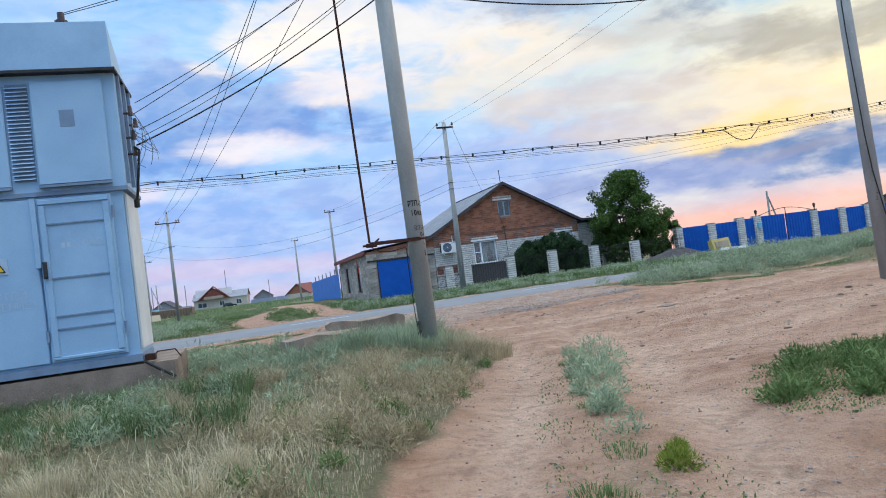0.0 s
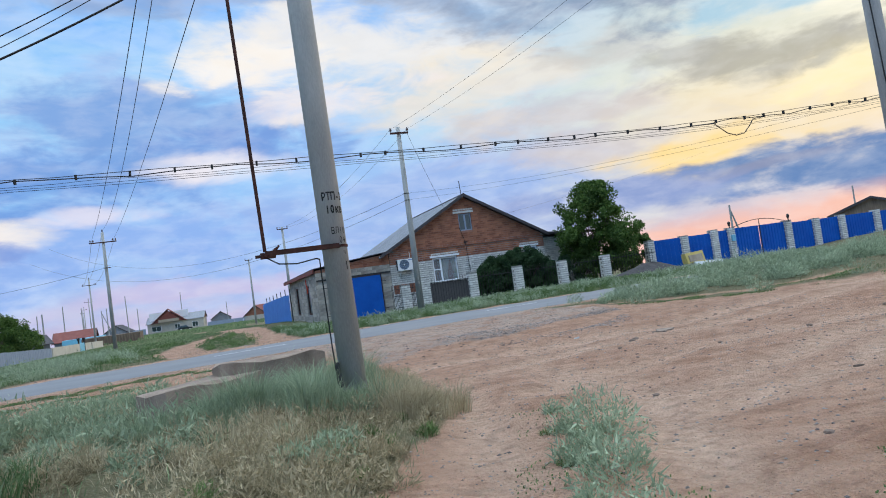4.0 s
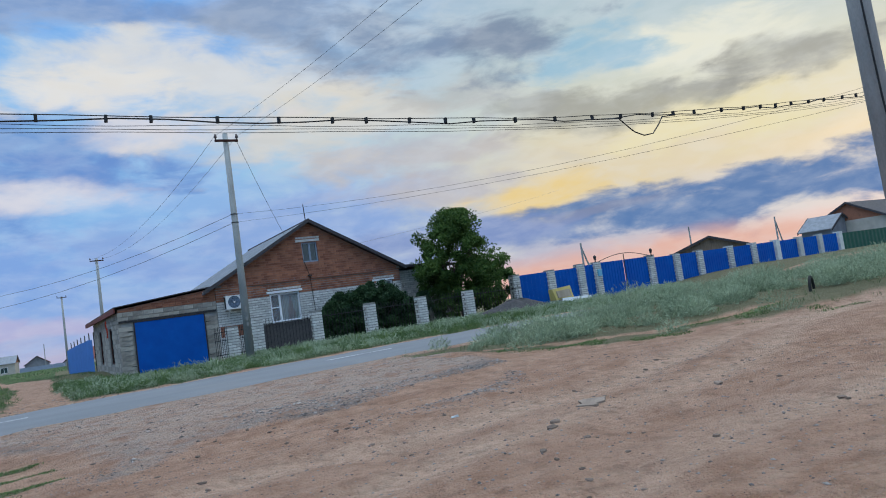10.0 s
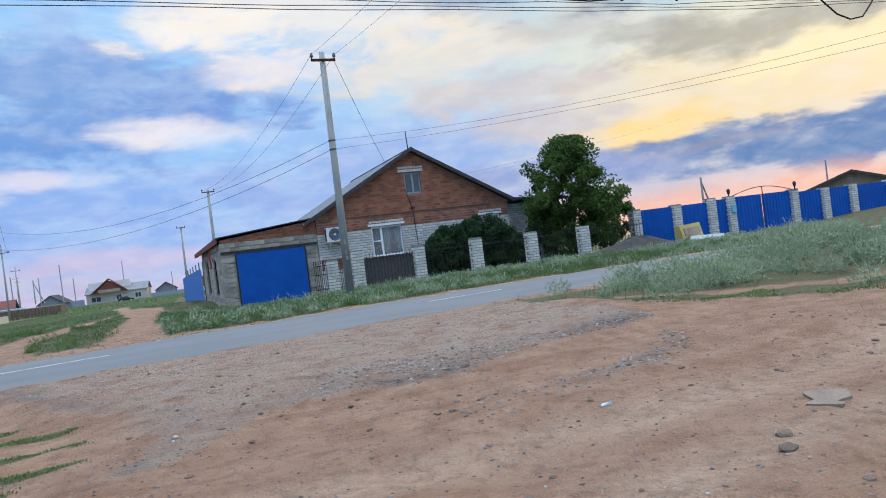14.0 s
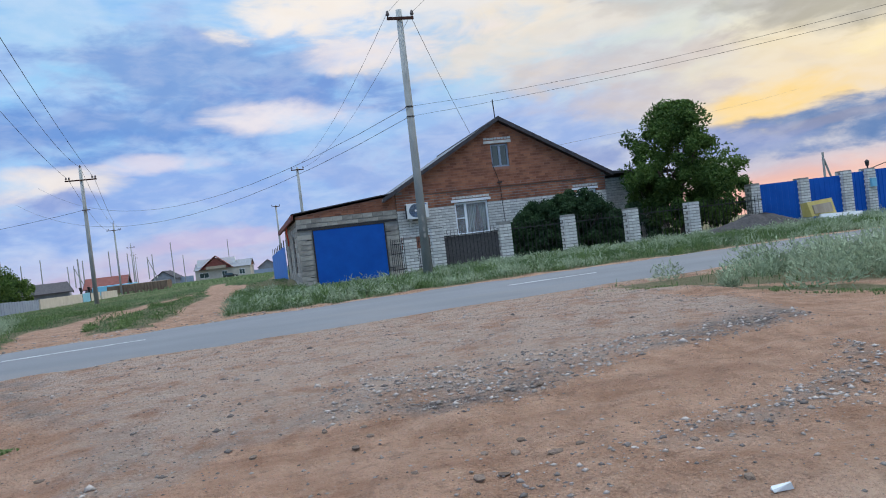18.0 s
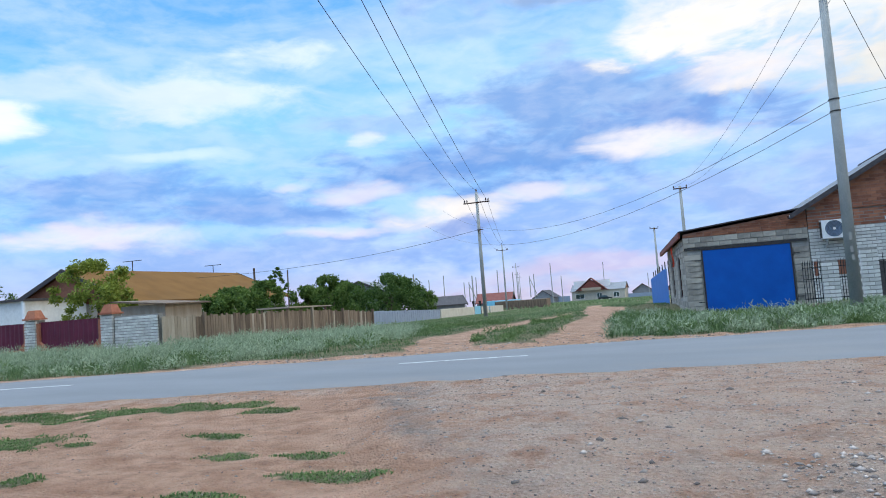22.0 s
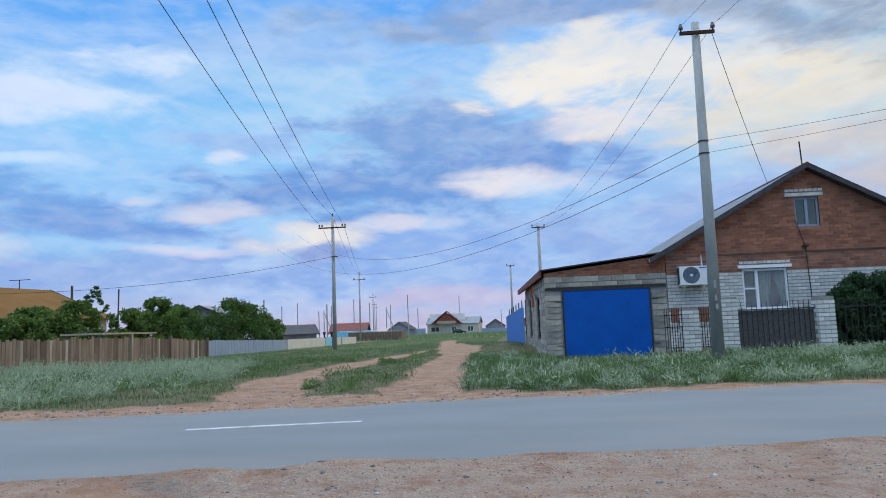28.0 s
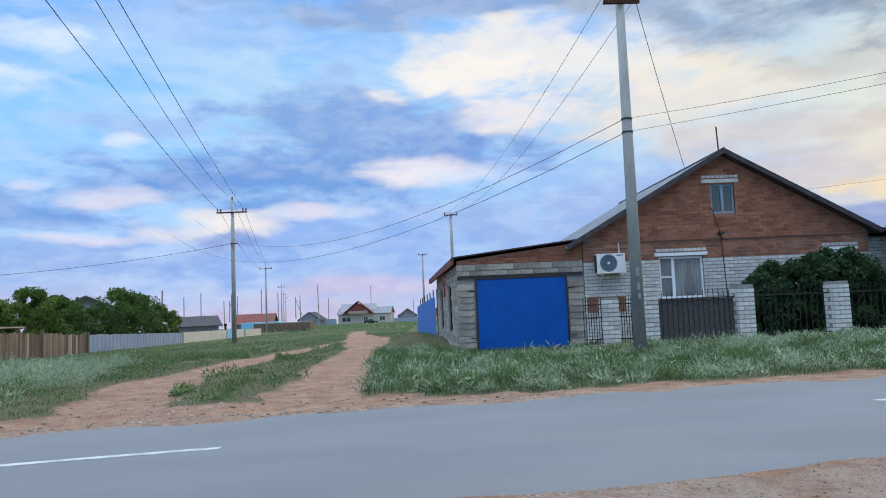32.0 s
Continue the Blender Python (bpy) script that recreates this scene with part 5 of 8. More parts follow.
iron_panel(12.76, 14.73, 0.13, True, "dark_fabric")
iron_panel(15.18, 17.15, 0.15)
iron_panel(17.60, 19.63, 0.15)
iron_panel(20.07, 22.13, 0.15)
iron_panel(22.57, 25.4, 0.15)
gate = thing("garden_gate", "small black wrought iron garden gate, closed", "gate", (0, 0, 0))
for x0, x1 in ((10.95, 11.4), (11.85, 12.3)):
    for i in range(8):
        x = x0 + (x1 - x0) * i / 7
        part("bar", Shape().box(x - 0.008, FY + 0.4, 0.0, x + 0.008, FY + 0.416, 1.22 + 0.05 * math.sin(i)).tube((x, FY + 0.408, 1.2), (x + 0.02, FY + 0.408, 1.36), 0.016, 0.002, n=4), "iron", gate)
    for z in (0.25, 0.8, 1.12):
        part("rail", Shape().box(x0, FY + 0.385, z, x1, FY + 0.4, z + 0.025), "iron", gate)
plinth = Shape().box(11.0, FY + 0.05, -0.1, 25.4, FY + 0.32, 0.14)
solid("fence_plinth", plinth, "slab", "low concrete plinth under the railings", "plinth", kind="structure")
# low red brick patch on the house wall behind the gate
part("patch", Shape().bevel_box(12.0, HY - 0.02, 0.85, 13.2, HY + 0.01, 1.33, 0.01), "red_brick", house, "red brick patch low on the wall")

# ---- blue fence with brick pillars ----
BX = [25.95, 27.75, 29.55, 30.75, 34.95, 37.05, 39.1, 41.9, 44.2, 46.6, 49.1, 51.4, 53.8]
BYF = [35.6, 35.0, 34.75, 34.8, 34.95, 34.95, 35.0, 35.0, 35.0, 35.0, 35.0, 35.0, 35.0]
for i, (x, y) in enumerate(zip(BX, BYF)):
    zt = 1.88 + (0.1 if i in (2, 3, 4) else 0.0) + 0.03 * (i > 5)
    if i < 9:
        brick_pillar(x, y + 0.2, gz(x, y) - 0.1, zt, "white brick pillar of the blue sheet fence", group="blue fence pillars")
    else:
        solid("brick_pillar", Shape().bevel_box(-0.21, -0.21, -0.2, 0.21, 0.21, 1.9), "white_brick", "white brick pillar of the blue sheet fence", "pillar", (x, y + 0.2, 0.0), group="blue fence pillars")
for i in range(len(BX) - 1):
    x0, x1 = BX[i] + 0.215, BX[i + 1] - 0.215
    y0, y1 = BYF[i] + 0.2, BYF[i + 1] + 0.2
    is_gate = i == 3
    zt = 1.80 + (0.1 if i == 3 else 0.06 if i == 2 else 0)
    t = thing("sheet_gate" if is_gate else "sheet_fence_panel", "double blue profiled sheet gate, closed" if is_gate else "blue profiled sheet panel between brick pillars", "gate" if is_gate else "fence", (0, 0, 0), group="" if is_gate else "blue sheet panels")
    n = max(6, int((x1 - x0) / 0.11))
    leaves = [(x0, (x0 + x1) / 2 - 0.02), ((x0 + x1) / 2 + 0.02, x1)] if is_gate else [(x0, x1)]
    for a, b in leaves:
        m = max(6, int((b - a) / 0.1))
        pts = []
        for j in range(m + 1):
            q = a + (b - a) * j / m
            yq = y0 + (y1 - y0) * (q - x0) / (x1 - x0)
            o = 0.025 if j % 2 else 0.0
            pts += [(q - 0.012, yq - 0.025 + o), (q + 0.012, yq - o)]
        sh = Shape().sheet(pts, 0.0, zt)
        part("leaf" if is_gate else "sheet", sh, "blue", t)
    if is_gate:
        arch = Shape()
        for (a, b), s in zip(leaves, (1, -1)):
            for k in range(8):
                u, v = k / 8, (k + 1) / 8
                f_ = lambda w: (a + (b - a) * w, y0 - 0.03, zt + 0.06 + 0.30 * math.sin((w if s > 0 else 1 - w) * math.pi * 0.5))
                arch.tube(f_(u), f_(v), 0.018, n=5, caps=False)
        mid = (leaves[0][1] + leaves[1][0]) / 2
        arch.tube((mid, y0 - 0.03, 0.05), (mid, y0 - 0.03, zt + 0.36), 0.022, n=6)
        part("arched_bar", arch, "iron", t)
box = thing("letter_box", "small pale blue box fixed to a brick gate pillar", "box", (30.75, 34.68, 1.2))
part("body", Shape().bevel_box(-0.12, 0, 0, 0.12, 0.1, 0.32), "cyan", box)
part("lid", Shape().bevel_box(-0.13, -0.02, 0.32, 0.13, 0.1, 0.35), "cyan", box)
for x in (30.75, 34.95):
    lamp = thing("gate_lamp", "dark lantern on top of a brick gate pillar", "lamp", (x, 34.95, 2.0 if x > 31 else 1.98), group="gate lamps")
    part("stem", Shape().tube((0, 0, -0.12), (0, 0, 0.08), 0.03, n=8), "iron", lamp)
    part("cage", Shape().tube((0, 0, 0.08), (0, 0, 0.26), 0.06, 0.085, n=6), "darkframe", lamp)
    part("cap", Shape().tube((0, 0, 0.26), (0, 0, 0.34), 0.1, 0.02, n=6), "iron", lamp)
gf2 = Shape().sheet([(54.1 + j * 0.125, 35.1 - 0.02 * ((j // 2) % 2)) for j in range(120)], -0.1, 1.75)
solid("sheet_metal_fence", gf2, "green_sheet", "long dark green profiled sheet fence", "fence")
# gravel pile and dumped things by the road
pile = Shape()
pn, pr_ = 26, 8
pv = [(0, 0, 0.62)]
for r in range(1, pr_ + 1):
    for i in range(pn):
        a = i * math.tau / pn
        q = r / pr_
        zz = 0.62 * math.exp(-(q * 1.55) ** 2) * (1 + 0.12 * math.sin(3 * a + r)) - 0.03
        pv.append((math.cos(a) * 2.9 * q + rnd(-0.04, 0.04), math.sin(a) * 1.0 * q + rnd(-0.04, 0.04), zz if r < pr_ else -0.12))
pf = [(0, 1 + i, 1 + (i + 1) % pn) for i in range(pn)]
for r in range(pr_ - 1):
    pf += [(1 + r * pn + i, 1 + (r + 1) * pn + i, 1 + (r + 1) * pn + (i + 1) % pn, 1 + r * pn + (i + 1) % pn) for i in range(pn)]
solid("soil_mound", Shape().add(pv, pf), "soil_pile", "low dark heap of soil and grit beside the road", "mound", (23.8, 33.0, gz(23.8, 33.0)), smooth=True)
jb = thing("foam_block", "dented yellow foam block leaning on a fence pillar", "foam block", (27.1, 33.6, gz(27.1, 33.6) + 0.28), turn=8)
part("block", Shape().hexa([(-0.65, -0.15, 0), (0.55, -0.2, 0.03), (0.6, 0.25, 0.03), (-0.6, 0.3, 0)], [(-0.68, 0.0, 0.55), (0.6, 0.0, 0.62), (0.62, 0.3, 0.6), (-0.62, 0.34, 0.52)]), "straw_box", jb)
part("cover", Shape().hexa([(-0.5, -0.17, 0.1), (0.4, -0.2, 0.1), (0.4, -0.12, 0.1), (-0.5, -0.1, 0.1)], [(-0.5, -0.1, 0.42), (0.42, -0.1, 0.46), (0.42, 0.0, 0.46), (-0.5, 0.0, 0.42)]), "wood_pale", jb)
wb_ = thing("white_slab", "white painted board lying by the fence", "board", (27.6, 33.1, gz(27.6, 33.1)), turn=-6)
part("board", Shape().hexa([(-0.85, 0, -0.05), (0.85, 0, -0.05), (0.85, 0.4, -0.05), (-0.85, 0.4, -0.05)], [(-0.8, 0.12, 0.34), (0.85, 0.1, 0.28), (0.85, 0.42, 0.28), (-0.8, 0.42, 0.34)]), "white_metal", wb_)


# ---- poles ----
def text_mesh(body, size, name="lettering", bold=0.0):
    cu_ = bpy.data.curves.new(name, "FONT")
    cu_.body, cu_.size, cu_.align_x, cu_.align_y = body, size, "CENTER", "CENTER"
    cu_.extrude, cu_.offset = 0.0, bold
    tmp = bpy.data.objects.new("tmp_text", cu_)
    scene.collection.objects.link(tmp)
    me = bpy.data.meshes.new_from_object(tmp)
    bpy.data.objects.remove(tmp)
    me.name = name
    return me


def wrapped_text(body, size, radius, z, turn, mat, parent, at_x=0.0, shift=0.0):
    """Letters laid round an upright shaft; turn: the side that they face, 0 towards -y."""
    for i, ch in enumerate(body):
        if ch == " ":
            continue
        me = text_mesh(ch, size, "letter", 0.0035 if size > 0.11 else 0.0)
        off = (i - (len(body) - 1) / 2) * size * 0.44
        for v in me.vertices:
            a = (v.co.x * 0.68 + off + at_x) / radius + radians(turn)
            zz = z + v.co.y
            v.co = Vector((radius * math.sin(a) + shift, -radius * math.cos(a), zz))
        me.materials.clear()
        me.materials.append(M[mat])
        part("letter", me, mat, parent, "black stencilled letter")


def insulator(parent, x, y, z, s=1.0, mat="porcelain"):
    part("insulator", Shape().tube((x, y, z), (x, y, z + 0.06 * s), 0.02 * s, n=8).tube((x, y, z + 0.06 * s), (x, y, z + 0.10 * s), 0.055 * s, 0.06 * s, n=8).tube((x, y, z + 0.10 * s), (x, y, z + 0.2 * s), 0.06 * s, 0.03 * s, n=8), mat, parent)


def utility_pole(x, y, z0, z1, r0, r1, lean=(0, 0), bar=0.0, bar_z=None, n_ins=2, label="tall grey concrete utility pole", turn=0.0, sides=12, low_bar=None, square=False, mat="concrete"):
    p = thing("utility_pole", label, "utility pole", (x, y, z0), turn, group="utility poles")
    h = z1 - z0
    part("shaft", Shape().tube((0, 0, -0.4), (lean[0], lean[1], h), r0, r1, n=4 if square else sides), mat, p, smooth=not square)
    if bar:
        bz = (bar_z or z1 - 0.25) - z0
        k = bz / h
        cx_, cy_ = lean[0] * k, lean[1] * k
        part("crossarm", Shape().box(cx_ - bar, cy_ - r1 - 0.07, bz - 0.04, cx_ + bar, cy_ - r1 + 0.0, bz + 0.04), "rust", p)
        for s in np.linspace(-1, 1, n_ins):
            insulator(p, cx_ + bar * 0.92 * float(s), cy_ - r1 - 0.035, bz + 0.04)
        if n_ins == 2 and bar > 0.6:
            insulator(p, lean[0], lean[1], h, 1.1)
            for s in (-0.72, 0.72):
                insulator(p, cx_ + bar * s, cy_ - r1 - 0.035, bz + 0.04)
    if low_bar:
        part("bracket", Shape().box(-0.12, -r0 - 0.1, low_bar - z0, 0.35, -r0 + 0.02, low_bar - z0 + 0.05), "rust", p)
    return p


big = utility_pole(4.765, 10.75, 0.22, 9.7, 0.14, 0.12, (-0.12, 0.0), label="round grey concrete pole with stencilled line numbers and rusty arm", sides=24, mat="concrete_lit")
for body, size, z, off in (("РТП-2", 0.118, 2.39, 0.0), ("10кв", 0.115, 2.25, 0.0), ("ВЛ10", 0.10, 2.02, 0.015), ("04", 0.10, 1.92, 0.045), ("1", 0.12, 1.64, 0.055), ("ч", 0.07, 1.79, 0.05)):
    wrapped_text(body, size, 0.1375, z - 0.22, 15, "paint_black", big, off, -0.12 * (z - 0.22) / 9.48)
arm = part("operating_arm", Shape().box(-0.76, -0.20, 1.615, 0.0, -0.14, 1.665).box(-0.81, -0.21, 1.59, -0.66, -0.11, 1.65), "rust", big, "rusty steel channel arm")
part("strap", Shape().tube((-0.025, 0, 1.625), (-0.025, 0, 1.655), 0.146, n=24), "rust", arm)
part("bolt", Shape().tube((-0.76, -0.26, 1.62), (-0.76, -0.02, 1.62), 0.016, n=6).box(-0.86, -0.16, 1.605, -0.80, -0.12, 1.635), "rust", arm)
part("rod", Shape().tube((-0.76, -0.15, 1.66), (-0.91, -0.02, 8.9), 0.018, n=8), "rust", big, "long dark red operating rod")
part("joint", Shape().tube((-0.67, -0.15, 1.66), (-0.61, -0.15, 1.71), 0.022, 0.010, n=6), "rust", arm)
for k in range(3):
    insulator(big, -0.7 + 0.35 * k, 0, 9.2, 1.6)
part("crossarm", Shape().box(-1.3, -0.05, 9.12, 0.6, 0.05, 9.2), "rust", big)


def sag_wire(name, a, b, sag, r, mat, label, parent=None, n=18, category="cable", group=""):
    a, b = Vector(a), Vector(b)
    cu_ = bpy.data.curves.new(name, "CURVE")
    cu_.dimensions, cu_.bevel_depth, cu_.bevel_resolution = "3D", r, 1
    sp_ = cu_.splines.new("POLY")
    sp_.points.add(n - 1)
    for i in range(n):
        t_ = i / (n - 1)
        q = a.lerp(b, t_)
        q.z -= sag * 4 * t_ * (1 - t_)
        sp_.points[i].co = (*q, 1)
    cu_.materials.append(M[mat])
    ob = new(name, cu_)
    if parent:
        ob.parent = parent
        return ob
    return tagged(ob, label, category, group)


def poly_wire(name, pts, r, mat, label, parent=None, category="cable"):
    cu_ = bpy.data.curves.new(name, "CURVE")
    cu_.dimensions, cu_.bevel_depth, cu_.bevel_resolution = "3D", r, 1
    sp_ = cu_.splines.new("POLY")
    sp_.points.add(len(pts) - 1)
    for i, q in enumerate(pts):
        sp_.points[i].co = (*q, 1)
    cu_.materials.append(M[mat])
    ob = new(name, cu_)
    if parent:
        ob.parent = parent
        return ob
    return tagged(ob, label, category)


poly_wire("earth_cable", [(-0.76, -0.2, 1.60), (-0.64, -0.2, 1.52), (-0.46, -0.2, 1.50), (-0.26, -0.2, 1.53), (-0.22, -0.16, 1.52), (-0.205, -0.05, 1.35), (-0.19, -0.03, 0.6), (-0.18, -0.06, 0.2), (-0.14, -0.18, 0.0)], 0.008, "cable", "", big)
part("conduit", Shape().tube((-0.17, -0.09, 0.42), (-0.14, -0.18, 0.02), 0.022, n=8), "cable", big)

rp = utility_pole(15.05, 12.2, 0.02, 9.3, 0.15, 0.12, (-0.28, 0.0), bar=0.55, bar_z=8.8, label="round grey concrete pole with a painted number and cable", sides=18)
for body, z in (("1", 1.86), ("2", 1.68)):
    wrapped_text(body, 0.13, 0.149, z - 0.02, -42, "paint_black", rp, 0.0, -0.05)
part("bar_mark", Shape().box(-0.145, -0.135, 1.75, -0.085, -0.118, 1.765), "paint_black", rp)
poly_wire("down_cable", [(-0.40, -0.13, 7.5), (-0.33, -0.10, 5.2), (-0.24, -0.12, 3.0), (-0.18, -0.14, 2.2), (-0.02, -0.18, 1.2), (0.1, -0.17, 0.5)], 0.012, "cable", "", rp)

hp = utility_pole(11.73, 32.87, 0.0, 8.42, 0.15, 0.095, (0.05, 0.05), bar=0.42, bar_z=8.12, label="grey concrete pole standing in front of the garden fence", sides=14)
for z in (5.05, 5.36):
    part("strap", Shape().tube((0.03, 0.03, z), (0.03, 0.03, z + 0.03), 0.128, n=14), "darkframe", hp)
for x0_, z0_, z1_ in ((-0.03, 1.75, 1.95), (-0.03, 1.45, 1.6), (-0.02, 1.25, 1.38)):
    part("mark", Shape().box(x0_, -0.145, z0_, x0_ + 0.06, -0.138, z1_), "plaster", hp, "faded stencil mark")
utility_pole(9.16, 68.09, gz(9.16, 68.0), 8.15, 0.15, 0.10, bar=0.5, bar_z=7.95)
utility_pole(6.93, 100.0, gz(6.93, 100) - 0.5, 7.6, 0.15, 0.10, bar=0.5, bar_z=7.45)
utility_pole(-4.8, 60.15, gz(-4.8, 60), 8.35, 0.15, 0.10, bar=0.95, bar_z=7.58, label="concrete pole with a four-insulator crossarm beside a dirt track", low_bar=5.6)
utility_pole(-15.5, 115.4, -3.0, 8.4, 0.15, 0.10, bar=0.95, bar_z=7.5)
utility_pole(-29.0, 191.0, -4.2, 8.3, 0.16, 0.10, bar=0.95, bar_z=7.5)
utility_pole(-43.0, 262.0, -5.0, 8.2, 0.17, 0.11, bar=0.95, bar_z=7.4)
utility_pole(-54.0, 320.0, -5.0, 8.2, 0.18, 0.12, bar=0.95, bar_z=7.4)
far_posts = [(-30, 150, 5.0), (-60, 210, 6.5), (-56, 212, 7.5), (-50, 214, 5), (-44, 205, 6), (-40, 216, 8), (-36, 220, 7), (-30, 222, 6), (-25, 225, 9), (-23, 232, 5), (-12.5, 268, 9.5), (3.0, 262, 4), (-72, 180, 7), (-80, 150, 6), (-35, 128, 5.5), (-38.0, 90.0, 6.0), (-24.5, 62, 4.6)]
for x, y, z in far_posts:
    solid("post", Shape().tube((0, 0, -1.0), (rnd(-0.15, 0.15), 0, z - gz(x, y)), 0.10 if y < 120 else 0.17, 0.08 if y < 120 else 0.13, n=6), "bark" if y < 120 else "concrete", "distant bare wooden utility post", "post", (x, y, gz(x, y)), group="distant posts")


def strut_pole(x, y, z):
    p = thing("utility_pole", "distant pole propped by a slanting strut", "utility pole", (x, y, 0), group="utility poles")
    part("shaft", Shape().tube((0, 0, -1), (0, 0, z), 0.16, 0.12, n=8), "concrete", p)
    part("strut", Shape().tube((2.2, 0, -1), (0.1, 0, z - 0.8), 0.13, 0.1, n=8), "concrete", p)
    return p


strut_pole(70.1, 80, 5.9)
strut_pole(114.4, 80, 6.8)
strut_pole(-31.5, 223, 5.5)
strut_pole(-48.0, 212, 5.0)
solid("post", Shape().tube((0, 0, -1.0), (0, 0, 6.6), 0.14, 0.10, n=8), "concrete", "distant bare wooden utility post", "post", (92.5, 80, 0), group="distant posts")

# ---- wires ----
HPT = (11.78, 32.9, 8.35)
RPT = (14.79, 12.1, 9.0)
for s in (-0.40, 0.40):
    sag_wire("power_wire", (HPT[0] + s, 32.8, 8.3), (RPT[0] + s, 12.1, 9.0), 0.35, 0.0042, "cable", "thin bare overhead power wire", group="overhead wires")
    sag_wire("power_wire", (HPT[0] + s, 32.8, 8.3), (9.16 + s * 1.1, 68.0, 8.1), 0.9, 0.007, "wire", "thin bare overhead power wire", group="overhead wires")
sag_wire("power_wire", (11.75, 32.8, 5.37), (34.1, 7.0, 7.5), 1.39, 0.0042, "cable", "thin insulated overhead wire", group="overhead wires")
sag_wire("power_wire", (11.75, 32.8, 5.06), (37.4, 3.5, 6.9), 1.1, 0.0042, "cable", "thin insulated overhead wire", group="overhead wires")
sag_wire("power_wire", (11.7, 32.9, 5.38), (-11.0, 71.9, 8.8), 2.5, 0.009, "wire", "thin bare overhead power wire", group="overhead wires")
sag_wire("power_wire", (11.7, 32.9, 5.06), (-12.3, 70.6, 7.5), 2.5, 0.009, "wire", "thin bare overhead power wire", group="overhead wires")
sag_wire("service_drop", (12.15, 32.9, 8.2), (15.33, 38.62, 5.2), 0.1, 0.008, "cable", "thin black service wire to the house roof", group="overhead wires")
sag_wire("power_wire", (19.0, 39.2, 4.5), (67.8, 80, 13.6), 0.2, 0.007, "wire", "thin bare overhead power wire", group="overhead wires")
for a_, b_, sg_ in (((-5.6, 60.0, 7.75), (3.9, 10.7, 7.92), 0.69), ((-4.8, 60.0, 8.45), (4.41, 10.7, 9.46), 1.45), ((-4.05, 60.0, 7.75), (4.91, 10.7, 7.82), 0.46)):
    sag_wire("power_wire", a_, b_, sg_, 0.0095, "cable", "thin bare overhead power wire", group="overhead wires", n=40)
    sag_wire("power_wire", (a_[0], 60.2, a_[2]), (a_[0] - 10.7, 115.3, a_[2] - 0.1), 0.7, 0.012, "wire", "thin bare overhead power wire", group="overhead wires")
sag_wire("service_drop", (-4.8, 60.1, 5.65), (-22.5, 52.0, 3.6), 0.5, 0.012, "cable", "thin black service wire to a far house", group="overhead wires")

# the bundled line across the yard, with its clips and slack loop
BUN = [(-34, 13.9, 5.6), (-14, 15.2, 4.25), (-2, 15.95, 3.85), (3, 16.3, 3.92), (8, 16.6, 4.0), (13, 16.75, 4.07), (17, 16.7, 4.24), (22, 16.7, 4.62), (30, 16.6, 5.6), (44, 16.4, 8.0)]
bt = np.array(BUN)
bx = np.linspace(-34, 44, 130)
base_y, base_z = np.interp(bx, bt[:, 0], bt[:, 1]), np.interp(bx, bt[:, 0], bt[:, 2])
ker = np.ones(9) / 9
base_z = np.convolve(np.pad(base_z, 4, mode="edge"), ker, "valid")
bundle = thing("overhead_cable_bundle", "black bundled overhead cable with clips and a slack loop", "cable", (0, 0, 0))
for dz, amp, r, mt in ((0.0, 0.028, 0.010, "cable"), (0.055, 0.008, 0.0065, "cable"), (-0.06, 0.012, 0.004, "cable"), (-0.11, 0.006, 0.004, "cable"), (-0.15, 0.006, 0.004, "cable")):
    pts = [(float(x), float(y) + 0.01, float(z) + dz + amp * math.sin(x * 2.1 + dz * 40) + amp * 0.6 * math.sin(x * 5.3)) for x, y, z in zip(bx, base_y, base_z)]
    poly_wire("strand", pts, r, mt, "", bundle)
x = -12.0
while x < 24:
    y_, z_ = float(np.interp(x, bx, base_y)), float(np.interp(x, bx, base_z))
    part("clip", Shape().bevel_box(x - 0.018, y_ - 0.025, z_ - 0.025, x + 0.018, y_ + 0.03, z_ + 0.065, 0.005), "cable", bundle)
    x += rnd(0.5, 0.9)
ly, lz = 16.7, 4.1
poly_wire("slack_loop", [(14.2, ly, lz + 0.0), (14.7, ly, lz + 0.02), (15.05, ly, lz + 0.03), (15.2, ly, lz - 0.08), (15.4, ly, lz - 0.22), (15.65, ly, lz - 0.29), (15.9, ly, lz - 0.25), (16.1, ly, lz - 0.06), (16.22, ly, lz + 0.08), (16.6, ly, lz + 0.12)], 0.012, "cable", "", bundle)

# ---- transformer kiosk ----
kz = 0.82
kiosk = thing("transformer_kiosk", "pale blue steel transformer kiosk with doors and louvres on concrete footing", "transformer kiosk", (0.93, 9.6, kz), 1.5)
KW = -4.2
part("body_lower", Shape().box(KW, 0.03, 0, 0, 1.0, 2.03), "kiosk", kiosk)
part("body_upper", Shape().box(KW, 0.0, 2.05, 0.05, 1.05, 3.5), "kiosk", kiosk)
part("seam", Shape().box(KW, -0.02, 2.0, 0.07, 1.07, 2.05), "kiosk_dark", kiosk)
part("roof_box", Shape().hexa([(KW - 0.05, -0.10, 3.47), (0.06, -0.10, 3.47), (0.06, 1.12, 3.47), (KW, 1.12, 3.47)], [(KW - 0.05, -0.08, 4.05), (0.04, -0.08, 4.05), (0.04, 1.10, 3.50), (KW, 1.10, 3.50)]), "kiosk", kiosk)
part("drip_edge", Shape().box(KW - 0.05, -0.13, 3.44, 0.09, 1.14, 3.475), "darkframe", kiosk)
part("base_rail", Shape().box(KW, -0.01, -0.09, 0.02, 1.01, 0.0), "kiosk_dark", kiosk)
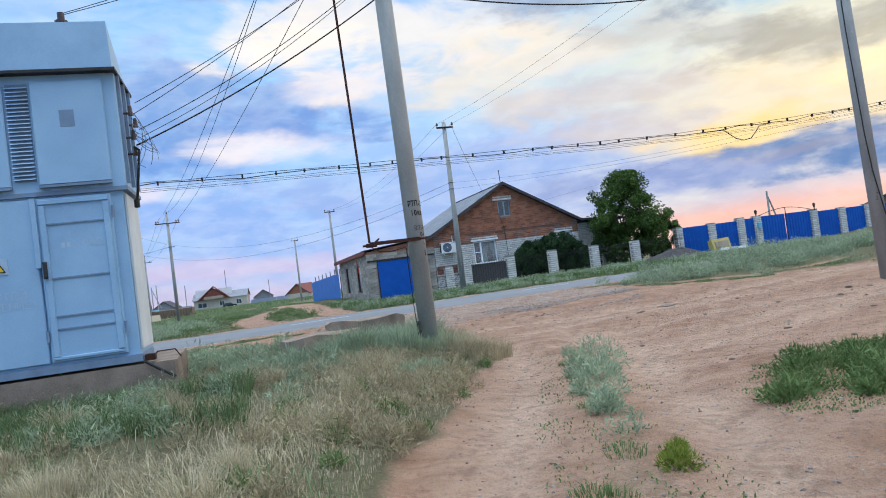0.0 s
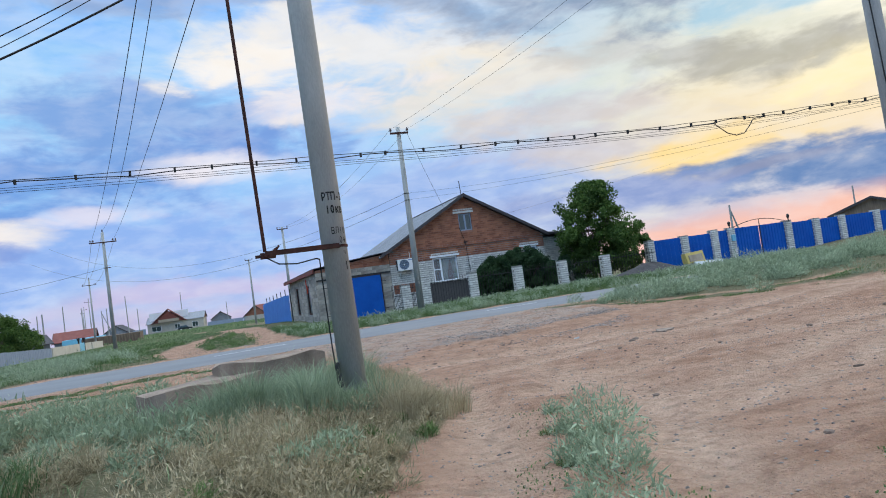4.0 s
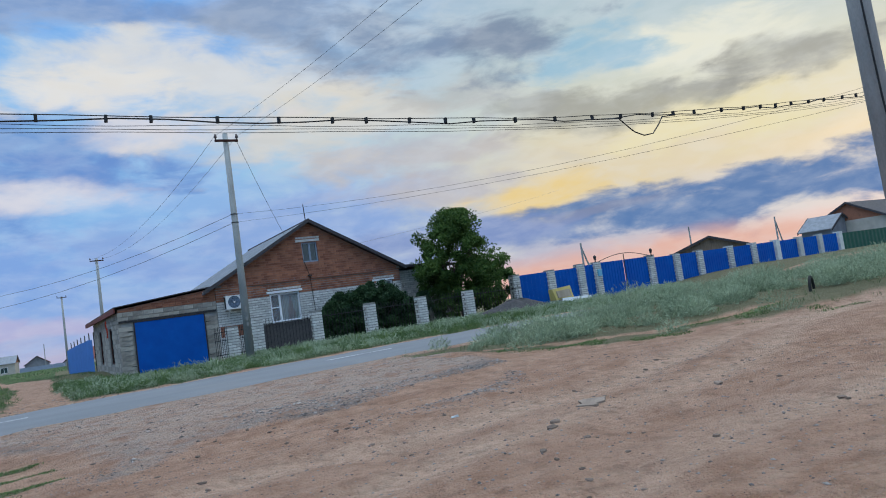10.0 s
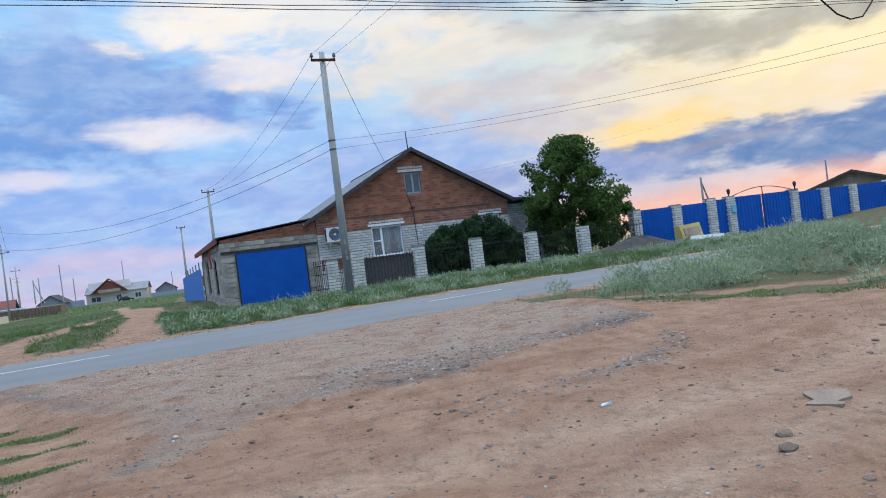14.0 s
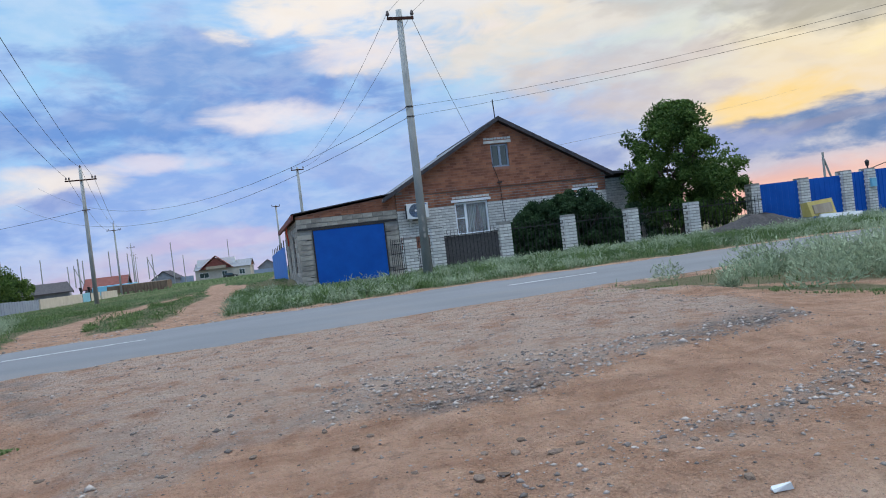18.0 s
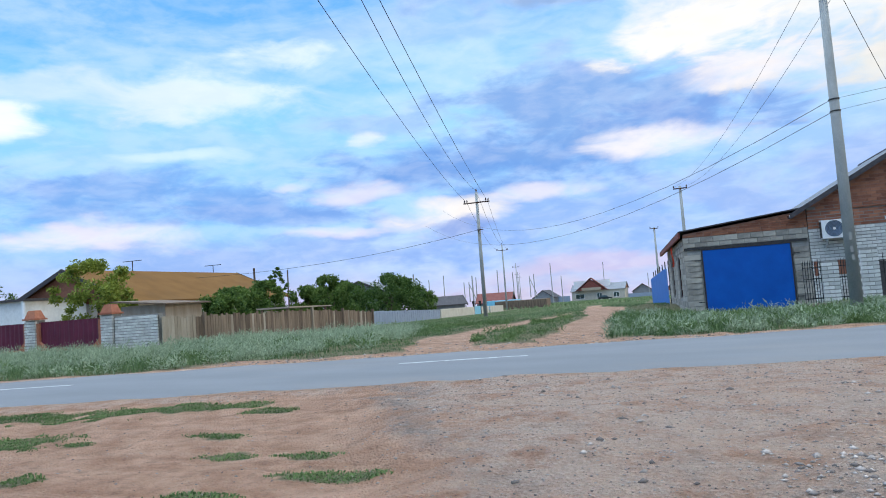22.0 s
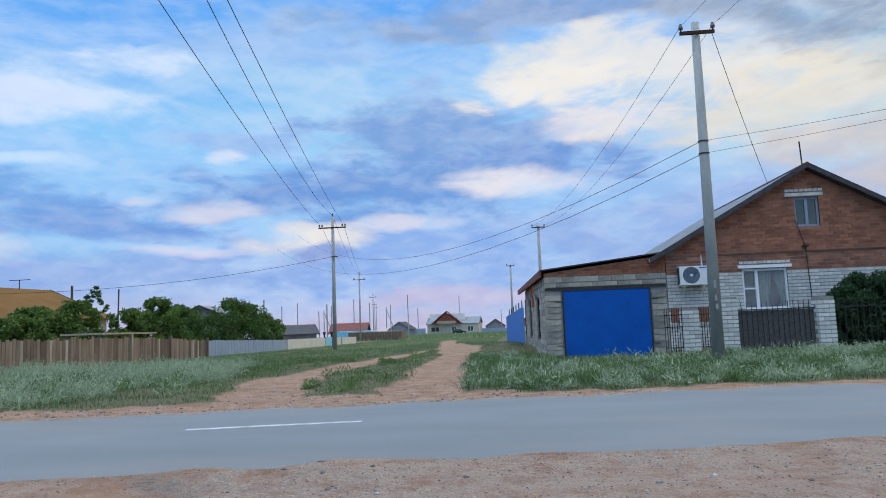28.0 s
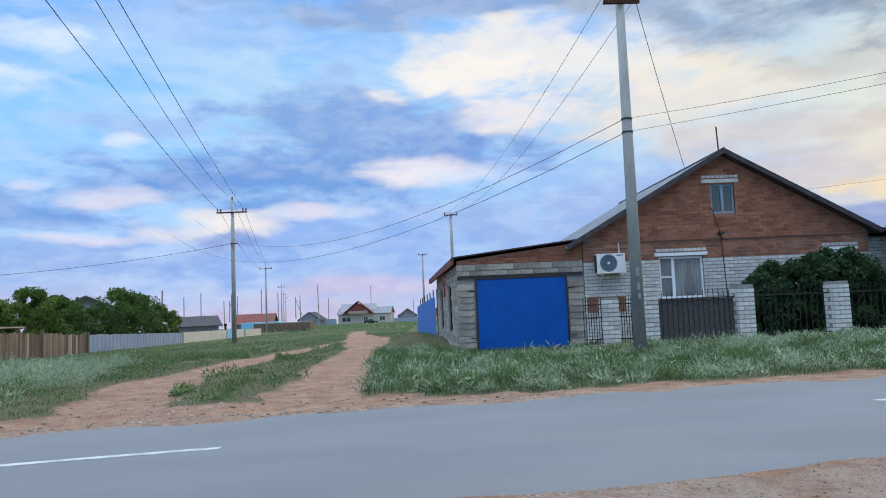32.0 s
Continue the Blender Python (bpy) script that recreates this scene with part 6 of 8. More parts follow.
part("side_panel", Shape().box(0.005, 0.08, 0.06, 0.03, 0.96, 1.96), "kiosk_white", kiosk, "whitewashed side wall")
for y0 in (0.12, 0.5, 0.9):
    part("side_rib", Shape().box(0.052, y0, 2.1, 0.09, y0 + 0.05, 3.44), "kiosk_dark", kiosk)


def kiosk_door(x0, x1, z0, z1, panels=True):
    d = part("door", Shape().bevel_box(x0, -0.02, z0, x1, 0.03, z1, 0.012), "kiosk", kiosk)
    if panels:
        for a, b, c, e in ((x0 + 0.03, x1 - 0.03, z1 - 0.09, z1 - 0.03), (x0 + 0.03, x1 - 0.03, z0 + 0.03, z0 + 0.07), (x0 + 0.03, x0 + 0.1, z0 + 0.07, z1 - 0.09), (x1 - 0.1, x1 - 0.03, z0 + 0.07, z1 - 0.09)):
            part("stile", Shape().bevel_box(a, -0.045, c, b, -0.02, e, 0.008), "kiosk", d)
        for z in (z0 + 0.38, z0 + 0.53, z0 + 0.98, z0 + 1.62):
            part("rib", Shape().box(x0 + 0.1, -0.034, z, x1 - 0.1, -0.02, z + 0.018), "kiosk_dark", d)
    for z in (z0 + 0.25, z1 - 0.3):
        part("hinge", Shape().tube((x1 + 0.012, -0.03, z), (x1 + 0.012, -0.03, z + 0.14), 0.016, n=8), "kiosk_dark", d)
    return d


d1 = kiosk_door(-0.95, -0.13, 0.03, 1.98)
part("handle", Shape().box(-0.92, -0.09, 1.02, -0.885, -0.045, 1.22).tube((-0.9, -0.06, 1.05), (-0.9, -0.13, 1.05), 0.016, n=8), "darkframe", d1, "dark lever handle")
d2 = kiosk_door(-2.0, -0.97, 0.03, 1.98, panels=False)
part("lock_bar", Shape().bevel_box(-1.0, -0.06, 1.15, -0.94, -0.022, 1.98, 0.006), "kiosk", d2)
kiosk_door(-3.9, -2.05, 0.03, 1.98)
for a, b in ((-0.87, -0.09), (-2.2, -1.16), (-3.9, -2.3)):
    d3 = part("upper_door", Shape().bevel_box(a, -0.05, 2.12, b, 0.0, 3.36, 0.012), "kiosk", kiosk)
    part("rain_hood", Shape().box(a, -0.07, 2.09, b, -0.02, 2.12), "kiosk_dark", d3)
part("faded_patch", Shape().box(-0.58, -0.053, 2.80, -0.42, -0.0505, 3.0), "kiosk_dark", kiosk, "dull dark patch where a plate was")
for i in range(24):
    z = 2.2 + i * 0.047
    part("louvre", Shape().hexa([(-1.13, -0.05, z), (-0.90, -0.05, z), (-0.90, 0.0, z + 0.02), (-1.13, 0.0, z + 0.02)], [(-1.13, -0.045, z + 0.008), (-0.90, -0.045, z + 0.008), (-0.90, 0.0, z + 0.03), (-1.13, 0.0, z + 0.03)]), "kiosk", kiosk)
part("louvre_back", Shape().box(-1.13, -0.008, 2.18, -0.90, -0.002, 3.34), "kiosk_dark", kiosk)
sg = part("warning_sign", Shape().bevel_box(-1.5, -0.03, 1.12, -1.29, -0.018, 1.31, 0.004), "paint_white", kiosk, "small yellow triangle warning plate")
part("triangle", Shape().prism([(-1.475, 1.15), (-1.315, 1.15), (-1.395, 1.29)], -0.034, -0.03), "paint_black", sg)
part("triangle_field", Shape().prism([(-1.455, 1.16), (-1.335, 1.16), (-1.395, 1.27)], -0.037, -0.034), "yellow", sg)
part("bolt_mark", Shape().prism([(-1.39, 1.25), (-1.41, 1.21), (-1.395, 1.21), (-1.40, 1.17), (-1.375, 1.22), (-1.39, 1.22)], -0.040, -0.037), "paint_black", sg)


def flat_text(body, size, x, z, y, mat, parent):
    for i, ch in enumerate(body):
        me = text_mesh(ch, size, "letter")
        off = (i - (len(body) - 1) / 2) * size * 0.66
        for v in me.vertices:
            v.co = Vector((x + off + v.co.x, y, z + v.co.y))
        me.materials.clear()
        me.materials.append(M[mat])
        part("letter", me, mat, parent, "faded white stencilled letter")


flat_text("СТОЙ", 0.13, -1.30, 0.86, -0.024, "paint_white", kiosk)
flat_text("НАПРЯЖЕНИЕ!", 0.12, -1.45, 0.74, -0.024, "paint_white", kiosk)
flat_text("10кВ", 0.12, -0.42, 1.40, -0.024, "paint_white", d1)
part("stencil_bar", Shape().box(-0.72, -0.0225, 1.37, -0.68, -0.0212, 1.43).box(-0.66, -0.0225, 1.37, -0.62, -0.0212, 1.43), "paint_white", d1)
kf = thing("kiosk_footing", "weathered concrete footing slab under the kiosk", "footing", (0.93, 9.6, 0.0), 1.5)
part("slab", Shape().bevel_box(KW, -0.02, 0.1, 0.40, 1.3, 0.725, 0.03), "slab", kf)
part("iron_cap", Shape().box(0.04, 0.0, 0.725, 0.16, 0.14, 0.80), "rust", kf)
poly_wire("earth_strip", [(0.05, -0.04, 0.72), (0.2, -0.1, 0.62), (0.38, -0.12, 0.5)], 0.018, "cable", "", kf)
poly_wire("hoop", [(0.1, 0.3, 0.72), (0.15, 0.3, 0.8), (0.36, 0.3, 0.8), (0.42, 0.3, 0.7)], 0.01, "rust", "", kf)
part("roof_bushing", Shape().tube((-0.45, 0.0, 4.0), (-0.45, 0.0, 4.19), 0.04, n=10).tube((-0.45, 0.0, 4.06), (-0.45, 0.0, 4.09), 0.075, n=10), "porcelain", kiosk)
for z, y in ((3.02, 0.35), (2.72, 0.4), (2.52, 0.45), (2.95, 0.7)):
    part("side_insulator", Shape().tube((0.05, y, z), (0.15, y, z), 0.015, n=6).tube((0.15, y, z - 0.03), (0.15, y, z + 0.09), 0.035, 0.02, n=8), "porcelain", kiosk)
for k in range(9):
    a0 = rnd(0, 6)
    pts = [(0.15 + 0.30 * u * abs(math.sin(a0 + u * 2.4)), 0.4 + 0.10 * math.sin(a0 + u * 5), 2.95 - 0.5 * u + 0.14 * math.sin(a0 + 4 * u)) for u in np.linspace(0, 1, 12)]
    poly_wire("loose_wire", pts, 0.0035, "wire" if k % 2 else "cable", "", kiosk)
poly_wire("riser_cable", [(0.14, 0.4, 2.6), (0.2, 0.38, 2.55), (0.17, 0.36, 2.3), (0.12, 0.36, 1.95), (0.10, 0.4, 1.9)], 0.016, "cable", "", kiosk)
part("riser_end", Shape().tube((0.10, 0.4, 1.82), (0.10, 0.4, 1.92), 0.035, n=8), "cable", kiosk)
for x0_, zb, zt, sg_, r, mt in ((1.07, 4.09, 6.35, 0.10, 0.008, "wire"), (1.0, 3.92, 6.45, 0.10, 0.008, "wire"), (1.09, 3.73, 5.95, 0.15, 0.009, "cable"), (1.11, 3.63, 5.93, 0.17, 0.007, "cable"), (1.03, 3.52, 5.56, 0.12, 0.017, "cable")):
    sag_wire("kiosk_wire", (x0_, 10.4, zb), (4.62, 10.6, zt), sg_, r * 0.62, "cable", "black wire from the kiosk up to the concrete pole", group="kiosk wires")
for k in range(2):
    sag_wire("kiosk_wire", (0.50, 9.62, 5.0 + 0.02 * k), (4.55, 10.65, 6.75 + 0.14 * k), 0.06, 0.0045, "cable", "bare wire rising from the kiosk roof", group="kiosk wires")
sag_wire("power_wire", (4.62, 10.75, 5.75), (14.86, 12.1, 7.06), 0.68, 0.012, "cable", "black overhead wire between two poles", group="overhead wires")


# ---- concrete slabs in the grass ----
def rough_slab(x, y, z, lx_, ly_, h, turn, label):
    t_ = thing("concrete_slab", label, "slab", (x, y, z), turn, group="concrete slabs")
    s = Shape()
    n = 12
    top, bot = [], []
    ring = [(-1, -0.9), (-0.7, -1.05), (-0.2, -0.96), (0.3, -1.06), (0.8, -0.95), (1, -0.8), (1.04, 0), (0.96, 0.85), (0.4, 1.04), (-0.3, 0.95), (-0.9, 1.03), (-1.03, 0.1)]
    for a, b in ring:
        top.append((a * lx_ / 2 + rnd(-0.04, 0.04), b * ly_ / 2 + rnd(-0.05, 0.05), h + rnd(-0.045, 0.03) * min(1.0, h * 3)))
        bot.append((a * lx_ / 2, b * ly_ / 2, -0.3))
    s.add(bot + top, [tuple(range(n, 2 * n)), tuple(range(n - 1, -1, -1))] + [(i, (i + 1) % n, n + (i + 1) % n, n + i) for i in range(n)])
    part("slab", s, "slab", t_)


rough_slab(3.2, 11.45, 0.2, 1.45, 0.6, 0.42, 50, "weathered concrete block half sunk in sagebrush")
rough_slab(3.98, 12.02, 0.24, 1.25, 0.42, 0.47, 7, "cracked concrete slab lying in dry grass")
rough_slab(10.45, 13.33, gz(10.45, 13.33) - 0.03, 0.42, 0.22, 0.05, 35, "broken grey slab lying flat in the dirt")
paper = Shape().hexa([(-0.14, -0.05, 0), (0.14, -0.06, 0.0), (0.16, 0.06, 0.0), (-0.12, 0.05, 0)], [(-0.15, -0.03, 0.03), (0.1, -0.06, 0.09), (0.17, 0.05, 0.05), (-0.1, 0.06, 0.04)])
for k_, p_ in enumerate(paper.v):
    paper.v[k_] = tuple(c * 0.34 for c in p_)
solid("crumpled_paper", paper, "kiosk_white", "crumpled pale paper litter on the dirt", "litter", (9.38, 14.38, gz(9.38, 14.38)))


def stone_mesh(seed, flat=0.6):
    rs = random.Random(seed)
    bm = bmesh.new()
    bmesh.ops.create_icosphere(bm, subdivisions=1, radius=1.0)
    for v in bm.verts:
        v.co *= rs.uniform(0.7, 1.2)
        v.co.z *= flat
    me = bpy.data.meshes.new("stone")
    bm.to_mesh(me)
    bm.free()
    me.materials.append(M["stone"])
    return me


STM = [stone_mesh(i, 0.45 + 0.1 * (i % 3)) for i in range(6)]
key_stones = [(9.48, 12.78, 0.10), (9.7, 13.0, 0.09), (8.55, 15.41, 0.03), (8.73, 15.29, 0.04), (8.26, 15.12, 0.035), (8.4, 15.5, 0.025), (8.65, 15.6, 0.03), (8.9, 15.35, 0.028), (9.47, 12.3, 0.06), (11.69, 12.69, 0.10), (11.4, 11.2, 0.08), (12.2, 10.6, 0.09), (13.4, 11.6, 0.12), (13.7, 11.4, 0.09), (10.0, 11.4, 0.05), (8.6, 11.3, 0.05), (7.4, 9.2, 0.04), (9.3, 8.6, 0.06), (11.2, 9.0, 0.07), (10.6, 8.0, 0.06), (7.1, 6.9, 0.05), (8.9, 7.1, 0.06)]
rs = random.Random(5)
for _ in range(90):
    key_stones.append((rs.uniform(5.5, 13.5), rs.uniform(10.0, 16.5), rs.uniform(0.012, 0.034)))
for i, (x, y, r) in enumerate(key_stones):
    r = r * 0.6 if r > 0.045 else r
    ob = tagged(new("stone", STM[i % 6]), "grey stone lying on the reddish dirt", "stone", "loose stones")
    ob.matrix_basis = pose(x, y, gz(x, y) + r * 0.15, 0, 0, rs.uniform(0, 360)) @ Matrix.Diagonal((r * rs.uniform(0.9, 1.6), r, r, 1))

# gravel as stuff
rng_ = np.random.RandomState(3)
oct_v = np.array([(1, 0, 0), (0, 1, 0), (-1, 0, 0), (0, -1, 0), (0, 0, 0.8), (0, 0, -0.5)], float)
oct_f = np.array([(0, 1, 4), (1, 2, 4), (2, 3, 4), (3, 0, 4), (1, 0, 5), (2, 1, 5), (3, 2, 5), (0, 3, 5)])


def gravel(name, x0, x1, y0, y1, n, smin, smax, need, label):
    x, y = rng_.uniform(x0, x1, n), rng_.uniform(y0, y1, n)
    g, t_, p_, h, _ = fields(x, y)
    keep = rng_.rand(n) < need(g, t_)
    keep &= np.abs(y - road_mid(x)) > ROAD_HALF - 0.1
    x, y, h = x[keep], y[keep], h[keep]
    s = smin + (smax - smin) * rng_.rand(len(x)) ** 3
    a = rng_.uniform(0, 6.28, len(x))
    sc = np.stack([s * rng_.uniform(0.8, 1.6, len(x)), s, s * rng_.uniform(0.5, 0.9, len(x))], 1)
    v = oct_v[None] * sc[:, None] * (0.8 + 0.4 * rng_.rand(len(x), 6, 1))
    ca, sa = np.cos(a)[:, None], np.sin(a)[:, None]
    vx, vy = v[..., 0] * ca - v[..., 1] * sa, v[..., 0] * sa + v[..., 1] * ca
    v = np.stack([vx + x[:, None], vy + y[:, None], v[..., 2] + h[:, None] + 0.002], -1).reshape(-1, 3)
    f = (oct_f[None] + 6 * np.arange(len(x))[:, None, None]).reshape(-1, 3)
    tagged(new(name, big_mesh(name, v, f, "stone_i")), label, "gravel", kind="stuff")


gravel("ridge_gravel", 7.6, 12.3, 14.0, 17.6, 11000, 0.006, 0.028, lambda g, t_: np.clip(g - 0.3, 0, 1) * 0.9, "loose dark stones on a scraped gravel ridge")
gravel("coarse_gravel", 4.5, 13.5, 14.2, 22.0, 2200, 0.008, 0.036, lambda g, t_: np.clip(g - 0.3, 0, 1) * 0.5, "coarse broken stones among the gravel")
gravel("gravel", 1.0, 14.5, 14.0, 23.6, 50000, 0.003, 0.013, lambda g, t_: np.clip(g * 1.1, 0, 1) * 0.75 + 0.10 * (1 - t_), "loose grey gravel strewn beside the road")
gravel("pebbles", 3.5, 15, 2.5, 16, 30000, 0.003, 0.018, lambda g, t_: (1 - t_) * 0.55 + g * 0.3, "small clods and pebbles on the dirt")
gravel("verge_gravel", -10, 9, 25.5, 31, 7000, 0.006, 0.04, lambda g, t_: g * 0.9 + (1 - t_) * 0.3, "loose gravel along the far road edge")


# ---- vegetation ----
def blades(name, x, y, h, width, lean, mat, label, category="grass", stiff=0.0, z=None, dirs=None):
    n = len(x)
    z = fields(x, y)[3] if z is None else z
    a = rng_.uniform(0, 6.28, n) if dirs is None else dirs + rng_.uniform(-0.7, 0.7, n)
    l = lean * rng_.uniform(0.3, 1.3, n) * h
    f = rng_.uniform(0, 6.28, n)
    wx_, wy_ = np.cos(f) * width * 0.5, np.sin(f) * width * 0.5
    dx, dy = np.cos(a) * l, np.sin(a) * l
    v = np.empty((n, 5, 3), np.float32)
    v[:, 0] = np.stack([x - wx_, y - wy_, z - 0.02], 1)
    v[:, 1] = np.stack([x + wx_, y + wy_, z - 0.02], 1)
    v[:, 2] = np.stack([x + dx * 0.35 - wx_ * 0.8, y + dy * 0.35 - wy_ * 0.8, z + h * 0.58], 1)
    v[:, 3] = np.stack([x + dx * 0.35 + wx_ * 0.8, y + dy * 0.35 + wy_ * 0.8, z + h * 0.58], 1)
    v[:, 4] = np.stack([x + dx, y + dy, z + h * (1 - 0.25 * lean)], 1)
    t_ = np.array([(0, 1, 3), (0, 3, 2), (2, 3, 4)])
    tr = (t_[None] + 5 * np.arange(n)[:, None, None]).reshape(-1, 3)
    return tagged(new(name, big_mesh(name, v.reshape(-1, 3), tr, mat)), label, category, kind="stuff")


def scatter(x0, x1, y0, y1, n, keep):
    x, y = rng_.uniform(x0, x1, n), rng_.uniform(y0, y1, n)
    k = rng_.rand(n) < keep(x, y)
    return x[k], y[k]


def clumps(name, cx_, cy_, per, rad, h, width, mat, label, lean=0.7, category="sagebrush"):
    """Clumps of stems that fan out from their feet."""
    n = len(cx_)
    sc = rng_.uniform(0.55, 1.25, n)
    k = np.repeat(np.arange(n), per)
    a, r = rng_.uniform(0, 6.28, n * per), np.sqrt(rng_.rand(n * per))
    x = cx_[k] + np.cos(a) * r * rad * sc[k]
    y = cy_[k] + np.sin(a) * r * rad * sc[k]
    hh = h * sc[k] * rng_.uniform(0.55, 1.1, n * per) * (1.1 - 0.45 * r)
    return blades(name, x, y, hh, width, lean, mat, label, category, dirs=a)


def in_near(x, y):
    return (edge_x(y) - x > 0.05) & (y < 13.9)


def not_slab(x, y):
    a = np.hypot((x - 3.15) / 0.8, (y - 11.4) / 0.75) < 1
    b = (np.abs(x - 4.1) < 0.8) & (np.abs(y - 11.9) < 0.32)
    c = (np.abs(x - 2.95) < 0.55) & (y > 9.6) & (y < 11.0)
    return 1.0 - np.where(a | b, 0.97, np.where(c, 0.25, 0.0))


def bushes(name, cx_, cy_, rad, h, per, sprig, mat, label, category="sagebrush"):
    """Low domed plants made of many short sprigs that point up and outwards."""
    n, per = len(cx_), int(per * 0.62)
    sc = rng_.uniform(0.5, 1.3, n)
    k = np.repeat(np.arange(n), per)
    m = n * per
    z0 = fields(cx_, cy_)[3]
    d = rng_.normal(size=(m, 3))
    d[:, 2] = np.abs(d[:, 2]) * 0.9 + 0.05
    d /= np.linalg.norm(d, axis=1)[:, None]
    r = rng_.rand(m) ** 0.4 * (0.8 + 0.4 * rng_.rand(n)[k])
    p = np.stack([cx_[k], cy_[k], z0[k]], 1) + d * (r * sc[k])[:, None] * np.array([rad, rad, h])
    way = d * 0.7 + np.array([0, 0, 0.35]) + rng_.normal(size=(m, 3)) * 0.5
    way /= np.linalg.norm(way, axis=1)[:, None]
    side = np.cross(way, rng_.normal(size=(m, 3)))
    side /= np.linalg.norm(side, axis=1)[:, None]
    ln = (sprig * rng_.uniform(0.5, 1.4, m))[:, None]
    w = ln * rng_.uniform(0.08, 0.17, m)[:, None]
    v = np.stack([p - way * ln * 0.5 - side * w, p - way * ln * 0.5 + side * w, p + way * ln * 0.7], 1).reshape(-1, 3)
    return tagged(new(name, big_mesh(name, v, np.arange(m * 3).reshape(-1, 3), mat)), label, category, kind="stuff")


# near field: dry grass with sagebrush, khaki weeds and green tufts
near = lambda x, y: in_near(x, y) * not_slab(x, y)
x, y = scatter(-5.5, 6.4, 1.4, 14.2, 150000, lambda x, y: near(x, y) * (0.10 + 0.90 * sstep(fbm(x * 0.8, y * 0.8), 0.36, 0.60)))
hgt = rng_.uniform(0.05, 0.22, len(x)) * (0.5 + 0.9 * fbm(x * 0.6 + 4, y * 0.6)) * np.clip((edge_x(y) - x) / 0.8, 0.35, 1)
blades("dry_grass", x, y, hgt, 0.0055, 0.95, "grass_dry", "pale dry steppe grass")
x, y = scatter(-5.5, 2.2, 6.2, 9.5, 30000, lambda x, y: near(x, y) * sstep(y + 0.35 * x, 6.6, 8.0) * sstep(fbm(x * 0.9 + 9, y * 0.9), 0.42, 0.54))
blades("green_grass", x, y, rng_.uniform(0.12, 0.36, len(x)), 0.008, 0.7, "verge", "tall green grass before the kiosk footing")
x, y = scatter(-5.5, 6.4, 1.6, 14.2, 30000, lambda x, y: near(x, y) * sstep(fbm(x * 0.7 + 9, y * 0.7 + 2), 0.54, 0.64))
blades("green_grass", x, y, rng_.uniform(0.06, 0.2, len(x)), 0.007, 0.85, "grass_green", "green grass mixed into the dry turf")
# straw tufts, taller than the turf
x, y = scatter(-4.0, 5.2, 3.4, 11.5, 130, lambda x, y: near(x, y) * sstep(fbm(x * 0.6 + 31, y * 0.6 + 3), 0.46, 0.58))
clumps("straw_tuft", x, y, 210, 0.15, 0.34, 0.0045, "grass_dry", "pale straw-coloured tufts of tall dry grass", 0.55, "grass")
x, y = scatter(-5.5, 6.2, 2.6, 14.0, 1100, lambda x, y: near(x, y) * (0.12 + 0.88 * sstep(y - 0.3 * x, 6.0, 8.5)) * (0.05 + 0.95 * sstep(fbm(x * 0.55 + 2, y * 0.55 + 7), 0.47, 0.57)))
bushes("sagebrush", x, y, 0.19, 0.26, 380, 0.055, "sage", "low grey-green sagebrush in dry grass")
x, y = scatter(-5.5, 6.2, 2.0, 14.0, 2300, lambda x, y: near(x, y) * np.clip(0.35 + 0.65 * sstep(x - edge_x(y), -2.2, -0.7), 0, 1) * (0.15 + 0.85 * sstep(fbm(x * 0.8 + 12, y * 0.8 + 5), 0.42, 0.54)))
bushes("khaki_weed", x, y, 0.19, 0.23, 330, 0.045, "khaki", "brownish dry weeds at the edge of the dirt", "weed")
x, y = scatter(-5.5, 6.2, 2.0, 13.5, 420, lambda x, y: near(x, y) * sstep(x - edge_x(y), -3.0, -0.3))
bushes("green_weed", x, y, 0.13, 0.14, 225, 0.045, "weed", "small green weeds at the edge of the dirt", "weed")
x, y = scatter(3.3, 5.3, 10.3, 12.6, 90, lambda x, y: near(x, y) * (np.abs(x - 4.79) + np.abs(y - 10.75) > 0.3) * (x < 5.0))
clumps("sagebrush", x, y, 150, 0.17, 0.55, 0.008, "sage", "tall silvery sagebrush round the concrete pole", 0.5)
x, y = scatter(2.1, 4.75, 10.1, 11.6, 75, lambda x, y: (y < np.where(x < 3.45, 10.65, 11.55)) * (np.abs(x - 4.79) + np.abs(y - 10.75) > 0.35))
clumps("sagebrush", x, y, 130, 0.16, 0.44, 0.008, "sage", "silvery sagebrush growing against the concrete slabs", 0.55)
x, y = scatter(-5.5, 3.4, 9.6, 14.0, 260, lambda x, y: near(x, y) * 0.8)
bushes("sagebrush", x, y, 0.22, 0.34, 300, 0.07, "sage", "grey-green sagebrush beside the concrete slabs")
x, y = scatter(4.98, 5.75, 9.9, 11.6, 34, lambda x, y: (x < edge_x(y) + 0.15) * 1.0)
clumps("straw_tuft", x, y, 170, 0.15, 0.40, 0.0045, "grass_dry", "pale straw-coloured grass beside the concrete pole", 0.5, "grass")
